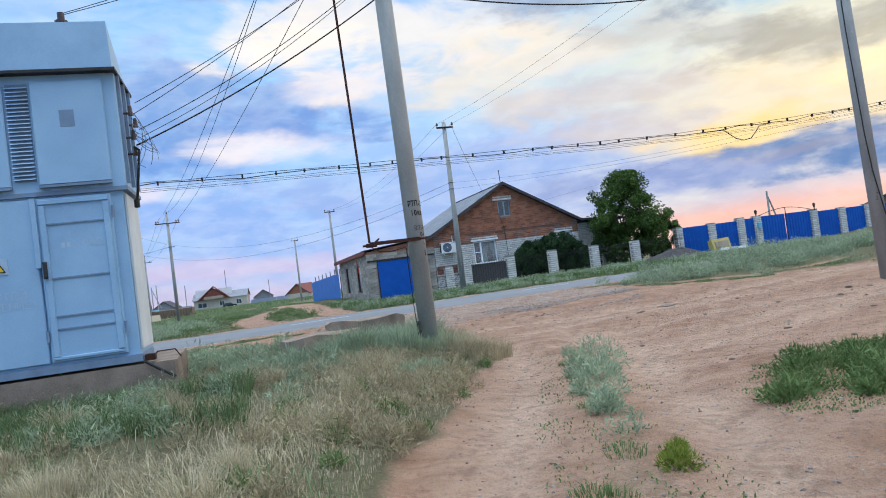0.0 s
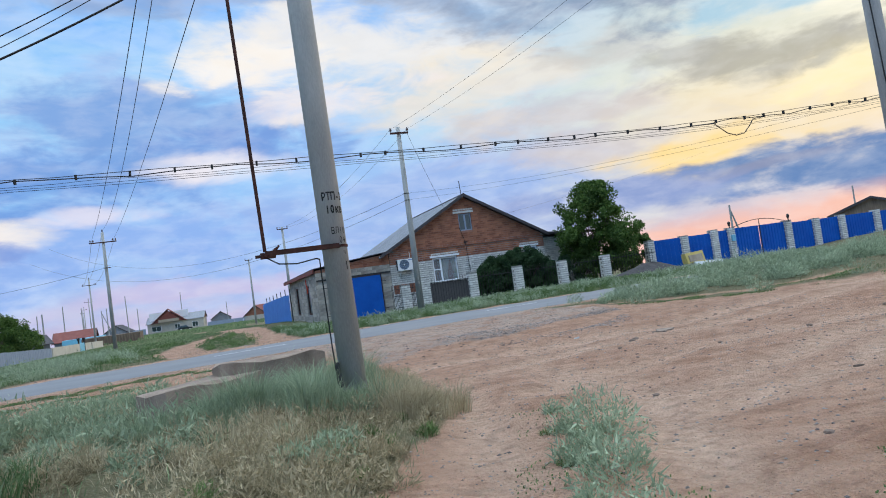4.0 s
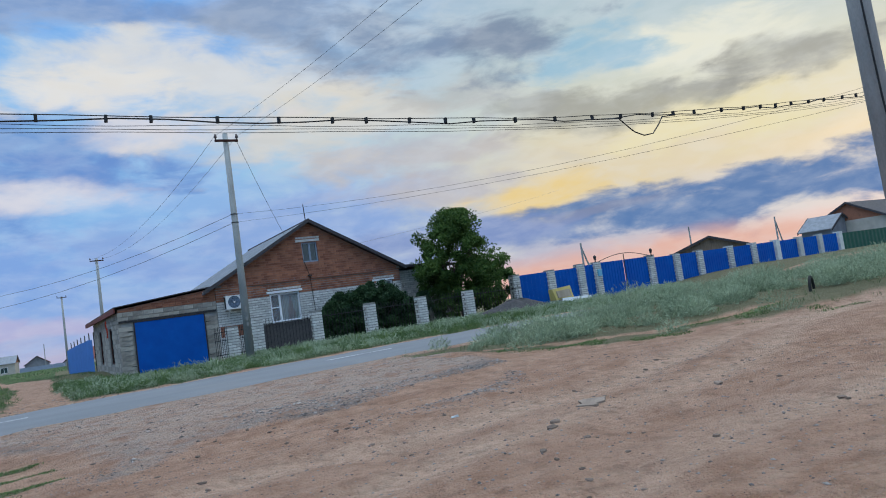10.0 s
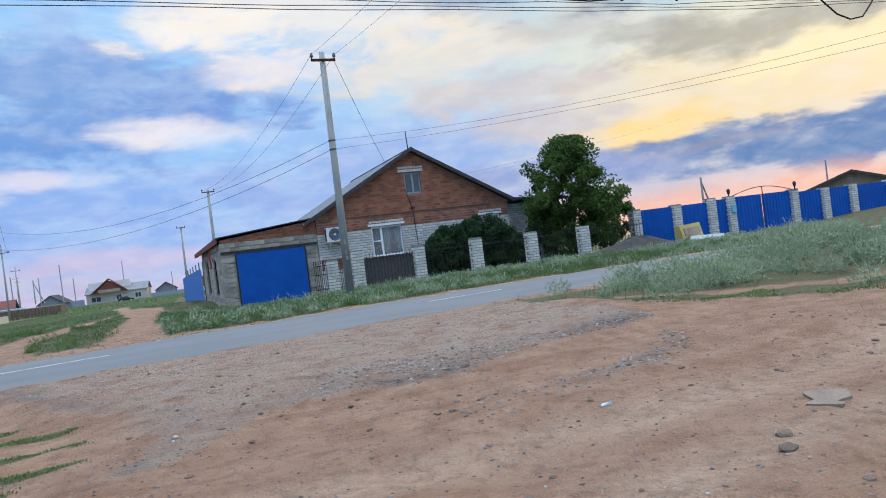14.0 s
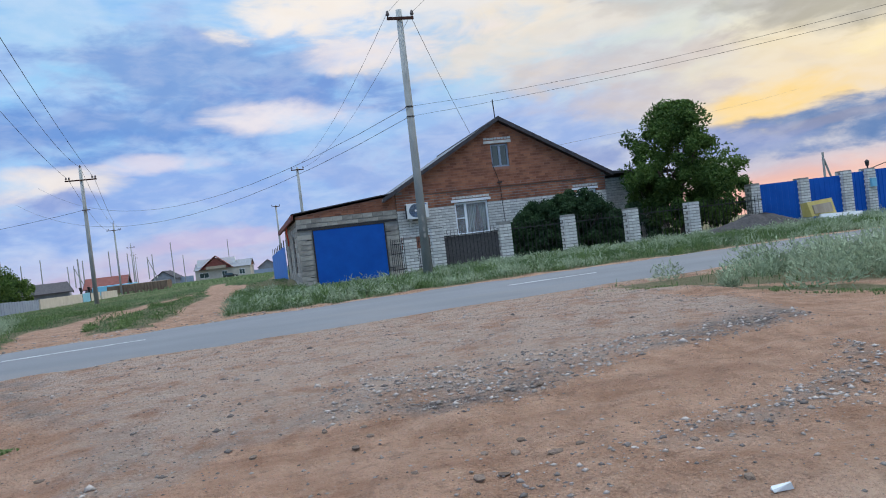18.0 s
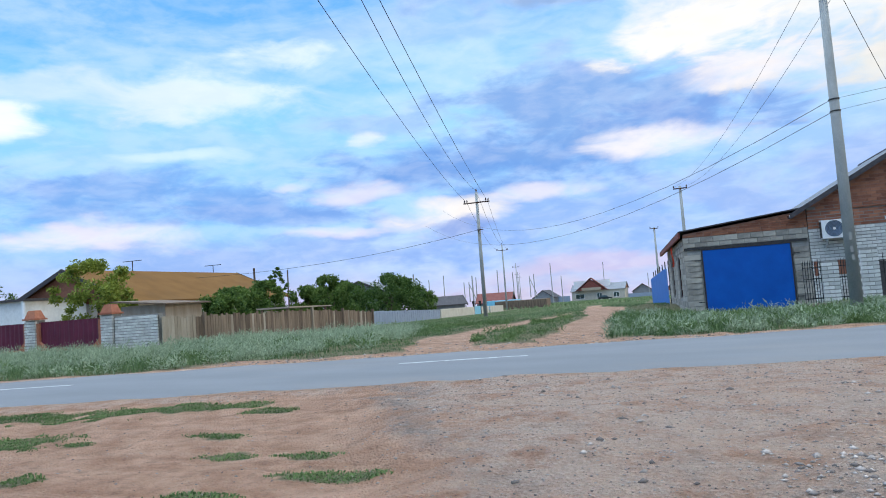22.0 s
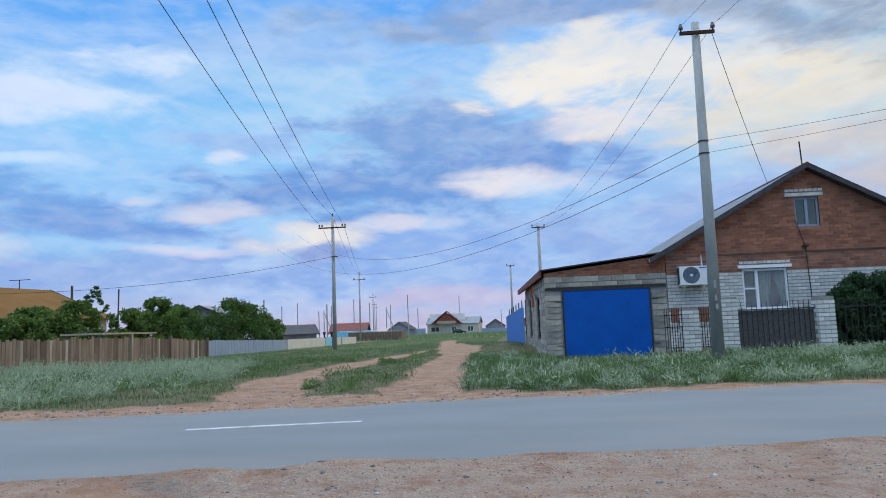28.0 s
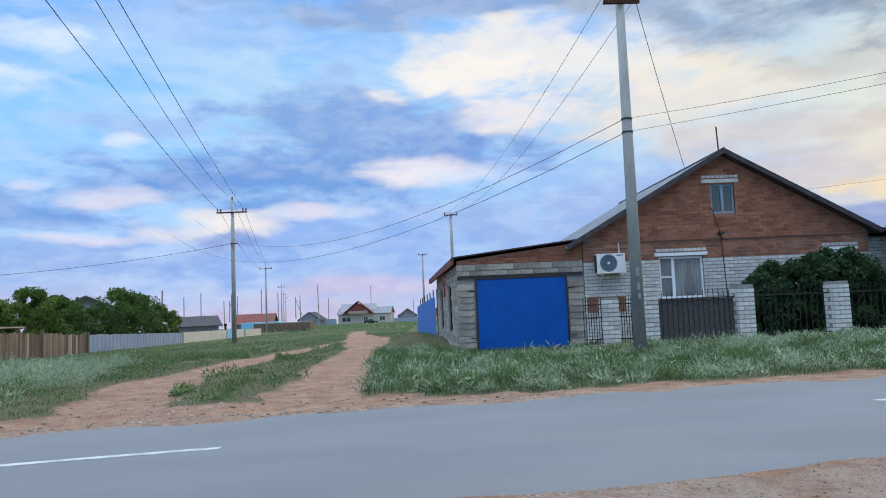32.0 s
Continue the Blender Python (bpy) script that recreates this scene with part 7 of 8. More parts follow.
# the strip between the wheel tracks: uneven tufts and flat runners, with bare gaps
strip = lambda y: np.interp(y, [-4, 4.1, 5.9, 8.5, 9.4], [1.6, 4.38, 5.06, 6.2, 6.6])
x, y = scatter(3.0, 7.2, 4.4, 9.3, 330, lambda x, y: (np.abs(x - strip(y)) < 0.14 + 0.10 * sstep(y, 5.5, 7.5)) * sstep(fbm(x * 1.6, y * 1.6), 0.34, 0.46))
bushes("track_weed", x, y, 0.14, 0.17, 260, 0.05, "sage", "grey-green weeds between the wheel tracks", "weed")
x, y = scatter(2.6, 7.6, 2.8, 9.9, 9000, lambda x, y: (np.abs(x - strip(y)) < 0.62) * sstep(fbm(x * 2.2 + 5, y * 2.2), 0.52, 0.60))
blades("ground_weed", x, y, rng_.uniform(0.010, 0.035, len(x)), 0.012, 1.8, "weed", "flat green runners between the wheel tracks", "weed")
x, y = scatter(3.0, 7.4, 2.8, 9.9, 130, lambda x, y: (np.abs(x - strip(y)) < 0.34) * sstep(fbm(x * 1.2 + 5, y * 1.2), 0.48, 0.56))
clumps("track_weed", x, y, 110, 0.13, 0.09, 0.006, "weed", "low green weeds between the wheel tracks", 0.9, "weed")
# the weed patch on the right, spreading low over the dirt
px_ = lambda x, y: np.hypot((x - 7.6) / 1.75, (y - 5.3 - 0.18 * (x - 7.6)) / 1.15)
x, y = scatter(5.6, 9.8, 3.6, 7.0, 260, lambda x, y: (px_(x, y) < 0.45 + 0.6 * fbm(x * 1.4, y * 1.4)) * (px_(x, y) > 0.1) * 1.0)
bushes("roadside_weed", x, y, 0.19, 0.19, 360, 0.06, "weed", "bushy green roadside weeds", "weed")
x, y = scatter(5.4, 9.8, 3.4, 7.2, 16000, lambda x, y: (px_(x, y) < 0.6 + 0.7 * fbm(x * 1.7 + 3, y * 1.7)) * sstep(fbm(x * 2.4, y * 2.4 + 5), 0.42, 0.52))
blades("ground_weed", x, y, rng_.uniform(0.008, 0.03, len(x)), 0.013, 2.0, "weed", "flat green weeds creeping over the dirt", "weed")
bushes("green_weed", np.array([4.76, 4.86, 4.70]), np.array([4.40, 4.52, 4.26]), 0.16, 0.15, 560, 0.045, "leaf_yellow", "bright yellow-green weed between the wheel tracks", "weed")
bushes("sagebrush", np.array([5.15, 5.3, 5.02, 6.25, 6.1, 5.6]), np.array([6.04, 6.35, 5.75, 8.3, 7.9, 7.0]), 0.25, 0.27, 630, 0.055, "sage", "silvery sagebrush between the wheel tracks")
# low green patches on the dirt left of the gravel
x, y = scatter(-6, 6.2, 13.8, 21.5, 260000, lambda x, y: patch_field(x, y) * (np.abs(y - road_mid(x)) > 2.5) * (fields(x, y)[0] < 0.5))
blades("ground_weed", x, y, rng_.uniform(0.008, 0.03, len(x)), 0.013, 1.6, "weed", "flat green weeds in patches on the dirt", "weed")
x, y = scatter(-3, 3.9, 14.0, 17.5, 120, lambda x, y: (x < 3.6 - 0.4 * (y - 14)) * 0.6)
bushes("sagebrush", x, y, 0.19, 0.30, 255, 0.06, "sage", "low grey-green sagebrush on bare dirt")
# sagebrush on the right of the yard: domed clumps with bare gaps, green runners in front
rgt = lambda x, y: (y > sage_edge_y(x) + 0.1) & (y < road_mid(x) - 2.5)
off_path = lambda x, y, g: (np.abs(y - sage_edge_y(x) - 1.3 - 0.3 * np.sin(x)) > np.where((x > 12.5) & (x < 22), g, 0.0))
x, y = scatter(11.8, 46, 12.5, 26, 800, lambda x, y: rgt(x, y) * off_path(x, y, 0.85) * (y > sage_edge_y(x) + 1.4) * (0.05 + 0.95 * sstep(fbm(x * 0.42 + 3, y * 0.42), 0.46, 0.54)))
bushes("sagebrush", x, y, 0.72, 0.60, 1300, 0.085, "sage", "silvery sagebrush thicket beside the road")
x, y = scatter(11.8, 24, 15, 26, 260, lambda x, y: rgt(x, y) * off_path(x, y, 0.6) * 0.6)
bushes("sagebrush", x, y, 0.34, 0.36, 520, 0.07, "sage", "single domes of silvery sagebrush on the dirt")
x, y = scatter(11.8, 40, 13, 26, 30000, lambda x, y: rgt(x, y) * off_path(x, y, 0.55) * (0.04 + 0.6 * sstep(fbm(x * 0.5, y * 0.5), 0.48, 0.6)))
blades("green_grass", x, y, rng_.uniform(0.05, 0.20, len(x)), 0.012, 0.9, "verge", "green grass among sagebrush")
x, y = scatter(11.0, 20, 15.4, 24, 60000, lambda x, y: (np.abs(y - sage_edge_y(x) - 0.3) < 0.85) * (y < road_mid(x) - 2.3) * sstep(fbm(x * 0.9 + 7, y * 2.4), 0.50, 0.60))
blades("ground_weed", x, y, rng_.uniform(0.015, 0.055, len(x)), 0.014, 1.7, "weed", "low green weeds at the edge of the dirt", "weed")
# tall verge along the house
grown = lambda x, y: sstep(fields(x, y)[1], 0.45, 0.8)
vg = lambda x, y: (y > road_mid(x) + 2.35) & (y < np.where(x < 8, 38.6, 34.25))
x, y = scatter(5.2, 26.5, 26.8, 38.6, 110000, lambda x, y: vg(x, y) * grown(x, y) * (x > 5.4) * (0.5 + 0.5 * sstep(fbm(x * 1.2, y * 1.2), 0.35, 0.6)) * ~((x > 8.0) & (y > 38.3)))
h_ = rng_.uniform(0.06, 0.26, len(x)) * np.clip((y - road_mid(x) - 2.1) / 1.8, 0.3, 1) * (0.55 + 0.9 * fbm(x * 0.8 + 3, y * 0.8))
blades("green_grass", x, y, h_, 0.013, 0.75, "verge", "tall green grass on the road verge")
x, y = scatter(8.0, 14.2, 34.2, 38.55, 12000, lambda x, y: ((x < 12.0) & (y > 34)) * 0.9)
blades("green_grass", x, y, rng_.uniform(0.05, 0.20, len(x)), 0.012, 0.6, "verge", "green grass before the garage")
x, y = scatter(5.6, 34, 26.5, 38.4, 2600, lambda x, y: vg(x, y) * grown(x, y) * np.clip((y - road_mid(x) - 2.5) / 1.2, 0, 1) * (0.15 + 0.85 * sstep(fbm(x * 0.6 + 8, y * 0.6), 0.44, 0.55)))
bushes("sagebrush", x, y, 0.30, 0.27, 150, 0.09, "sage", "grey-green sagebrush in the verge grass")
x, y = scatter(5.6, 30, 27.5, 38.4, 1500, lambda x, y: vg(x, y) * grown(x, y) * (0.1 + 0.9 * sstep(fbm(x * 0.7 + 21, y * 0.7 + 4), 0.46, 0.56)))
bushes("verge_weed", x, y, 0.26, 0.24, 150, 0.08, "weed", "dark green weeds growing through the verge", "weed")
# left side beyond the road
x, y = scatter(-10.7, 8, 24, 62, 95000, lambda x, y: (y > road_mid(x) + 2.7) * (x > -10.7) * (x < np.where(y > 38, 7.4, 7.0)) * grown(x, y) * np.clip(1.2 - (y - 28) / 40, 0.25, 1))
tall = np.clip((-1.0 - x) / 4, 0, 1)
blades("green_grass", x, y, rng_.uniform(0.04, 0.17, len(x)) * np.where((x > -0.5) & (x < 7), 0.5, 1 + 0.9 * tall) * np.clip(1.25 - (y - 30) / 16, 0.3, 1), 0.016, 0.95, "verge", "green steppe grass beside the dirt track")
x, y = scatter(-26, -3.0, 18, 34.5, 55000, lambda x, y: (y > road_mid(x) + 2.8) * 0.9)
blades("green_grass", x, y, rng_.uniform(0.06, 0.28, len(x)), 0.012, 0.9, "verge", "tall verge grass before the brick wall")
x, y = scatter(-26, 0.8, 18, 40, 2600, lambda x, y: (y > road_mid(x) + 2.9) * grown(x, y) * (x > -10.6 - 100 * (y < 34.4)) * (x < 0.6 - 0.25 * (y - 29)) * (0.25 + 0.75 * sstep(fbm(x * 0.5 + 2, y * 0.5 + 9), 0.42, 0.54)))
bushes("sagebrush", x, y, 0.40, 0.42, 260, 0.085, "sage", "grey-green sagebrush along the road")
x, y = scatter(-24, 4.5, 18, 44, 1300, lambda x, y: (y > road_mid(x) + 2.8) * grown(x, y) * (x > -10.6 - 100 * (y < 34.4)) * sstep(fbm(x * 0.5 + 14, y * 0.5 + 2), 0.45, 0.56))
bushes("verge_weed", x, y, 0.30, 0.26, 150, 0.08, "weed", "dark green weeds beside the dirt track", "weed")
x, y = scatter(-10.7, 5.5, 44, 110, 40000, lambda x, y: grown(x, y) * 0.8)
blades("steppe_grass", x, y, rng_.uniform(0.03, 0.10, len(x)), 0.035, 0.6, "grass_green", "green steppe grass on the far rise")
x, y = scatter(-60, 40, 110, 320, 28000, lambda x, y: 1.0 + 0 * x)
blades("steppe_grass", x, y, rng_.uniform(0.2, 0.5, len(x)), 0.16, 0.6, "grass_green", "far green steppe grass")


def foliage(centers, per, leaf, mat, name, parent, label="", flat=0.0):
    """Leaf quads scattered over many small lobes, thicker on the outside."""
    c = np.array(centers, float)
    n = len(c) * per
    k = np.repeat(np.arange(len(c)), per)
    d = rng_.normal(size=(n, 3))
    d /= np.linalg.norm(d, axis=1)[:, None]
    r = c[k, 3] * rng_.rand(n) ** 0.45
    p = c[k, :3] + d * r[:, None] * np.array([1, 1, 0.85])
    u = rng_.normal(size=(n, 3))
    u /= np.linalg.norm(u, axis=1)[:, None]
    w = np.cross(u, rng_.normal(size=(n, 3)))
    w /= np.linalg.norm(w, axis=1)[:, None]
    s = leaf * rng_.uniform(0.6, 1.3, n)[:, None]
    v = np.stack([p - u * s, p - w * s * 0.42, p + u * s, p + w * s * 0.42], 1).reshape(-1, 3)
    q = np.arange(n * 4).reshape(-1, 4)
    ob = new(name, big_mesh(name, v, q, mat))
    ob.parent = parent
    if label:
        ob["label"] = label
    return ob


def tree(x, y, height, radius, mat, label, leaf=0.10, per=150, lobes=60, trunk=0.13, low=0.25, seed=1, name="tree", squash=1.0):
    rs_ = random.Random(seed)
    g = gz(x, y)
    t_ = thing(name, label, "tree" if name == "tree" else "shrub", (x, y, g))
    s = Shape()
    tips = []

    def grow(a, d, length, r, depth):
        b = a + d * length
        s.tube(a, b, r, r * 0.66, n=7, caps=False)
        if depth == 0:
            tips.append(b)
            return
        for _ in range(3 if depth > 1 else 2):
            e = (d + Vector((rs_.uniform(-0.8, 0.8), rs_.uniform(-0.8, 0.8), rs_.uniform(-0.15, 0.55)))).normalized()
            grow(b, e, length * rs_.uniform(0.6, 0.85), r * 0.6, depth - 1)

    grow(Vector((0, 0, -0.1)), Vector((rs_.uniform(-0.08, 0.08), rs_.uniform(-0.08, 0.08), 1)).normalized(), height * 0.26, trunk, 3)
    part("trunk", s, "bark", t_, smooth=True)
    cs = []
    for i in range(lobes):
        a, u = rs_.uniform(0, math.tau), rs_.random()
        zz = low + (1 - low) * u
        prof = (math.sin(math.pi * min(1.0, (u * 0.86 + 0.14))) ** 0.6) * radius
        rr = prof * math.sqrt(rs_.uniform(0.12, 1.0)) * rs_.uniform(0.75, 1.18)
        lr = radius * rs_.uniform(0.10, 0.27)
        cs.append((math.cos(a) * rr * squash, math.sin(a) * rr, min(height * zz, height - lr * 0.6), lr))
    foliage(cs, per, leaf, mat, "crown", t_)
    return t_


tree(23.6, 37.2, 5.55, 2.35, "leaf", "full green deciduous tree beside the brick house", 0.085, 230, 165, 0.15, 0.14, 3)
tree(26.6, 38.6, 2.75, 1.3, "leaf", "small green tree behind the railings", 0.10, 120, 34, 0.07, 0.2, 8)
tree(25.0, 37.4, 2.0, 1.2, "leaf", "leafy green shrub behind the railings", 0.10, 110, 34, 0.05, 0.05, 91, name="shrub")
tree(22.4, 36.4, 1.25, 0.85, "leaf", "leafy green shrub behind the railings", 0.09, 110, 28, 0.04, 0.02, 92, name="shrub")
tree(21.3, 37.0, 1.6, 0.9, "bush", "dark shrub behind the railings", 0.09, 120, 30, 0.04, 0.02, 93, name="shrub")
bush_c = []
rs_ = random.Random(11)
for i in range(260):
    u = rs_.uniform(-1, 1)
    zz = rs_.uniform(0.0, 1.0)
    w_ = math.sqrt(max(0, 1 - u * u))
    v_ = rs_.uniform(-1, 1)
    bush_c.append((u * 2.3, 0.1 + v_ * 1.0 * w_, 0.12 + zz * (0.5 + 1.75 * w_ * math.sqrt(max(0.0, 1 - 0.5 * v_ * v_))), rs_.uniform(0.20, 0.36)))
bush = thing("juniper_bush", "large dark green juniper bush behind the garden railings", "bush", (18.35, 36.9, 0.05))
bs = Shape()
for i in range(9):
    a = i * 0.7
    bs.tube((0.3 * math.cos(a), 0.3 * math.sin(a), -0.1), (1.4 * math.cos(a), 0.6 * math.sin(a), 1.3), 0.05, 0.02, n=6)
part("stems", bs, "bark", bush)
foliage(bush_c, 430, 0.055, "bush", "foliage", bush)

# ---- left side: wall, fences, gardens ----
wall_l = thing("brick_wall", "white brick street wall with maroon sheet panels and orange caps", "wall", (0, 0, 0))
WY = 34.7


def wall_bricks(x0, x1, z0, z1, y):
    s = Shape()
    z, r = z0, 0
    while z + BH <= z1 + 0.02:
        x = x0 - (BL / 2 if r % 2 else 0)
        while x < x1 - 0.02:
            a, b = max(x, x0), min(x + BL, x1)
            if b - a > 0.04:
                s.bevel_box(a, y + rnd(-0.003, 0.003), z, b, y + 0.1, z + BH, 0.006)
            x += BL + BJ
        z += BH + BJ
        r += 1
    return s


segs = [(-13.05, -11.05, 1.30, False), (-16.95, -13.7, 0.10, True), (-21.0, -17.5, 0.10, True), (-25.2, -21.6, 0.10, True)]
for a, b, top, panel in segs:
    part("core", Shape().box(a, WY + 0.05, -0.5, b, WY + 0.33, top - 0.02), "mortar", wall_l)
    tagged(part("bricks", wall_bricks(a, b, -0.4, top, WY), "white_brick_i", wall_l), kind="stuff")
    if panel:
        m = int((b - a) / 0.06)
        sh = Shape().sheet([(a + (b - a) * j / m, WY + 0.12 - 0.02 * ((j // 2) % 2)) for j in range(m + 1)], 0.12, 1.28)
        part("sheet_panel", sh, "maroon", wall_l)
        tr_ = Shape().box(a, WY - 0.02, 0.08, b, WY + 0.12, 0.2).box(a, WY - 0.02, 0.2, a + 0.12, WY + 0.12, 1.24).box(b - 0.12, WY - 0.02, 0.2, b, WY + 0.12, 1.24)
        tr_.prism([(a + 0.12, 0.2), (a + 0.45, 0.2), (a + 0.12, 0.5)], WY - 0.02, WY + 0.12).prism([(b - 0.12, 0.2), (b - 0.12, 0.5), (b - 0.45, 0.2)], WY - 0.02, WY + 0.12)
        part("panel_border", tr_, "orange_brick", wall_l, "orange brick border with rounded corners")
for x in (-13.37, -17.22, -21.3):
    part("pier_core", Shape().box(x - 0.26, WY - 0.04, -0.5, x + 0.26, WY + 0.42, 1.38), "mortar", wall_l)
    tagged(part("bricks", wall_bricks(x - 0.28, x + 0.28, -0.4, 1.38, WY - 0.09), "white_brick_i", wall_l), kind="stuff")
    part("pier_cap", Shape().box(x - 0.33, WY - 0.14, 1.39, x + 0.33, WY + 0.48, 1.46).hexa([(x - 0.28, WY - 0.08, 1.46), (x + 0.28, WY - 0.08, 1.46), (x + 0.28, WY + 0.42, 1.46), (x - 0.28, WY + 0.42, 1.46)], [(x - 0.17, WY + 0.02, 1.78), (x + 0.17, WY + 0.02, 1.78), (x + 0.17, WY + 0.32, 1.78), (x - 0.17, WY + 0.32, 1.78)]), "orange_brick", wall_l, "orange stone pier cap")

FX = -10.94
wf = thing("plank_fence", "weathered brown plank fence with uneven tops", "fence", (0, 0, 0))
ftop = lambda y: float(np.interp(y, [35, 46, 54.4, 68.6, 82, 93], [1.10, 0.95, 0.50, 0.04, -0.2, -0.45]))
fbot = lambda y: gz(FX, y) - 0.15
y = 34.8
while y < 54.3:
    w_ = rnd(0.13, 0.19)
    pale = y < 36.6
    t0, t1 = ftop(y) + rnd(-0.07, 0.06), fbot(y)
    part("plank", Shape().box(FX + rnd(-0.012, 0.012), y, t1, FX + 0.03, y + w_, t0), "wood_pale" if pale or rnd(0, 1) < 0.06 else "wood", wf)
    y += w_ + rnd(0.005, 0.03)
for yy in (37.2, 46.3, 50.0, 54.3):
    part("post", Shape().box(FX - 0.02, yy, fbot(yy), FX + 0.12, yy + 0.13, ftop(yy) + 0.15), "wood_pale" if yy == 46.3 else "wood", wf)
for dz in (0.25, 1.0):
    part("rail", Shape().hexa([(FX - 0.06, 35.6, ftop(35.6) - dz), (FX - 0.013, 35.6, ftop(35.6) - dz), (FX - 0.013, 54.3, ftop(54.3) - dz), (FX - 0.06, 54.3, ftop(54.3) - dz)], [(FX - 0.06, 35.6, ftop(35.6) - dz + 0.08), (FX - 0.013, 35.6, ftop(35.6) - dz + 0.08), (FX - 0.013, 54.3, ftop(54.3) - dz + 0.08), (FX - 0.06, 54.3, ftop(54.3) - dz + 0.08)]), "wood", wf)
shed = thing("canopy", "low weathered board canopy behind the plank fence", "canopy", (0, 0, 0))
part("roof", Shape().hexa([(-12.8, 44.0, 1.12), (-10.85, 44.0, 1.12), (-10.85, 48.6, 1.06), (-12.8, 48.6, 1.06)], [(-12.8, 44.0, 1.2), (-10.85, 44.0, 1.2), (-10.85, 48.6, 1.12), (-12.8, 48.6, 1.12)]), "wood_pale", shed)
for xx, yy in ((-12.6, 44.2), (-12.6, 48.3), (-11.1, 44.2), (-11.1, 48.3)):
    part("post", Shape().box(xx - 0.05, yy - 0.05, -0.6, xx + 0.05, yy + 0.05, 1.1), "wood", shed)
sf = thing("sheet_metal_fence", "blue-grey profiled sheet fence with a ragged top", "fence", (0, 0, 0))
y = 54.5
while y < 68.5:
    part("sheet", Shape().box(FX, y, fbot(y), FX + 0.02, y + 0.46, ftop(y) + rnd(-0.02, 0.02)).box(FX + 0.02, y + 0.1, fbot(y), FX + 0.035, y + 0.22, ftop(y) - 0.02), "sheet_grey", sf)
    y += 0.468
cf_ = thing("plastered_fence", "cream plastered fence panels along the track", "fence", (0, 0, 0))
for a, b, mt in ((68.7, 74.0, "cream"), (74.05, 79.5, "cream"), (82.3, 85.5, "cream"), (86.2, 92.5, "cream")):
    part("panel", Shape().hexa([(FX - 0.02, a, fbot(a) - 0.3), (FX + 0.08, a, fbot(a) - 0.3), (FX + 0.08, b, fbot(b) - 0.3), (FX - 0.02, b, fbot(b) - 0.3)], [(FX - 0.02, a, ftop(a) + 0.04), (FX + 0.08, a, ftop(a) + 0.04), (FX + 0.08, b, ftop(b) + 0.04), (FX - 0.02, b, ftop(b) + 0.04)]), mt, cf_)
gt = thing("yard_gate", "light blue sheet gate with black lantern posts", "gate", (0, 0, 0))
part("leaf", Shape().box(FX, 79.7, -1.6, FX + 0.05, 82.1, ftop(81) + 0.08), "cyan", gt)
for yy in (79.55, 82.2):
    part("post", Shape().box(FX - 0.06, yy - 0.06, -1.8, FX + 0.08, yy + 0.06, ftop(yy) + 0.35), "iron", gt)
    part("lantern", Shape().tube((FX, yy, ftop(yy) + 0.35), (FX, yy, ftop(yy) + 0.6), 0.12, 0.16, n=6), "iron", gt)


def gable_house(x, y, w, d, zb, ze, za, turn, wall, roofm, label, windows=(), over=0.35):
    """A plain house: w along its eaves, d deep across the gable."""
    t_ = thing("house", label, "house", (x, y, zb), turn)
    he, ha = ze - zb, za - zb
    part("wall", Shape().box(-w / 2, -d / 2, -0.5, w / 2, d / 2, he), wall, t_)
    for sx in (-1, 1):
        s = Shape().add([(sx * w / 2, -d / 2, he), (sx * w / 2, d / 2, he), (sx * w / 2, 0, ha - 0.05), (sx * (w / 2 - 0.2), -d / 2, he), (sx * (w / 2 - 0.2), d / 2, he), (sx * (w / 2 - 0.2), 0, ha - 0.05)], [(0, 1, 2), (5, 4, 3), (0, 2, 5, 3), (2, 1, 4, 5)])
        part("gable", s, wall if wall != "beige_wall" else "red_brick", t_)
    k = (ha - he) / (d / 2)
    for sy in (-1, 1):
        s = Shape()
        y0, y1 = sy * (d / 2 + over), 0.0
        z0_, z1_ = he - over * k, ha
        s.hexa([(-w / 2 - over, y0, z0_), (w / 2 + over, y0, z0_), (w / 2 + over, y1, z1_), (-w / 2 - over, y1, z1_)], [(-w / 2 - over, y0, z0_ + 0.12), (w / 2 + over, y0, z0_ + 0.12), (w / 2 + over, y1, z1_ + 0.12), (-w / 2 - over, y1, z1_ + 0.12)])
        part("roof", s, roofm, t_)
    for sx in (-1, 1):
        s = Shape()
        for sy in (-1, 1):
            s.hexa([(sx * (w / 2 + over) - 0.04, sy * (d / 2 + over), he - over * k - 0.16), (sx * (w / 2 + over) + 0.04, sy * (d / 2 + over), he - over * k - 0.16), (sx * (w / 2 + over) + 0.04, 0, ha - 0.1), (sx * (w / 2 + over) - 0.04, 0, ha - 0.1)], [(sx * (w / 2 + over) - 0.04, sy * (d / 2 + over), he - over * k + 0.15), (sx * (w / 2 + over) + 0.04, sy * (d / 2 + over), he - over * k + 0.15), (sx * (w / 2 + over) + 0.04, 0, ha + 0.16), (sx * (w / 2 + over) - 0.04, 0, ha + 0.16)])
        part("bargeboard", s, "roof_dark", t_)
    for wx_, wz_, ww, wh in windows:
        q = part("window", Shape().box(wx_ - ww / 2 - 0.1, -d / 2 - 0.06, wz_ - 0.1, wx_ + ww / 2 + 0.1, -d / 2 - 0.01, wz_ + wh + 0.1), "pvc", t_)
        part("pane", Shape().box(wx_ - ww / 2, -d / 2 - 0.08, wz_, wx_ - 0.05, -d / 2 - 0.062, wz_ + wh).box(wx_ + 0.05, -d / 2 - 0.08, wz_, wx_ + ww / 2, -d / 2 - 0.062, wz_ + wh), "dark_pane", q)
    return t_


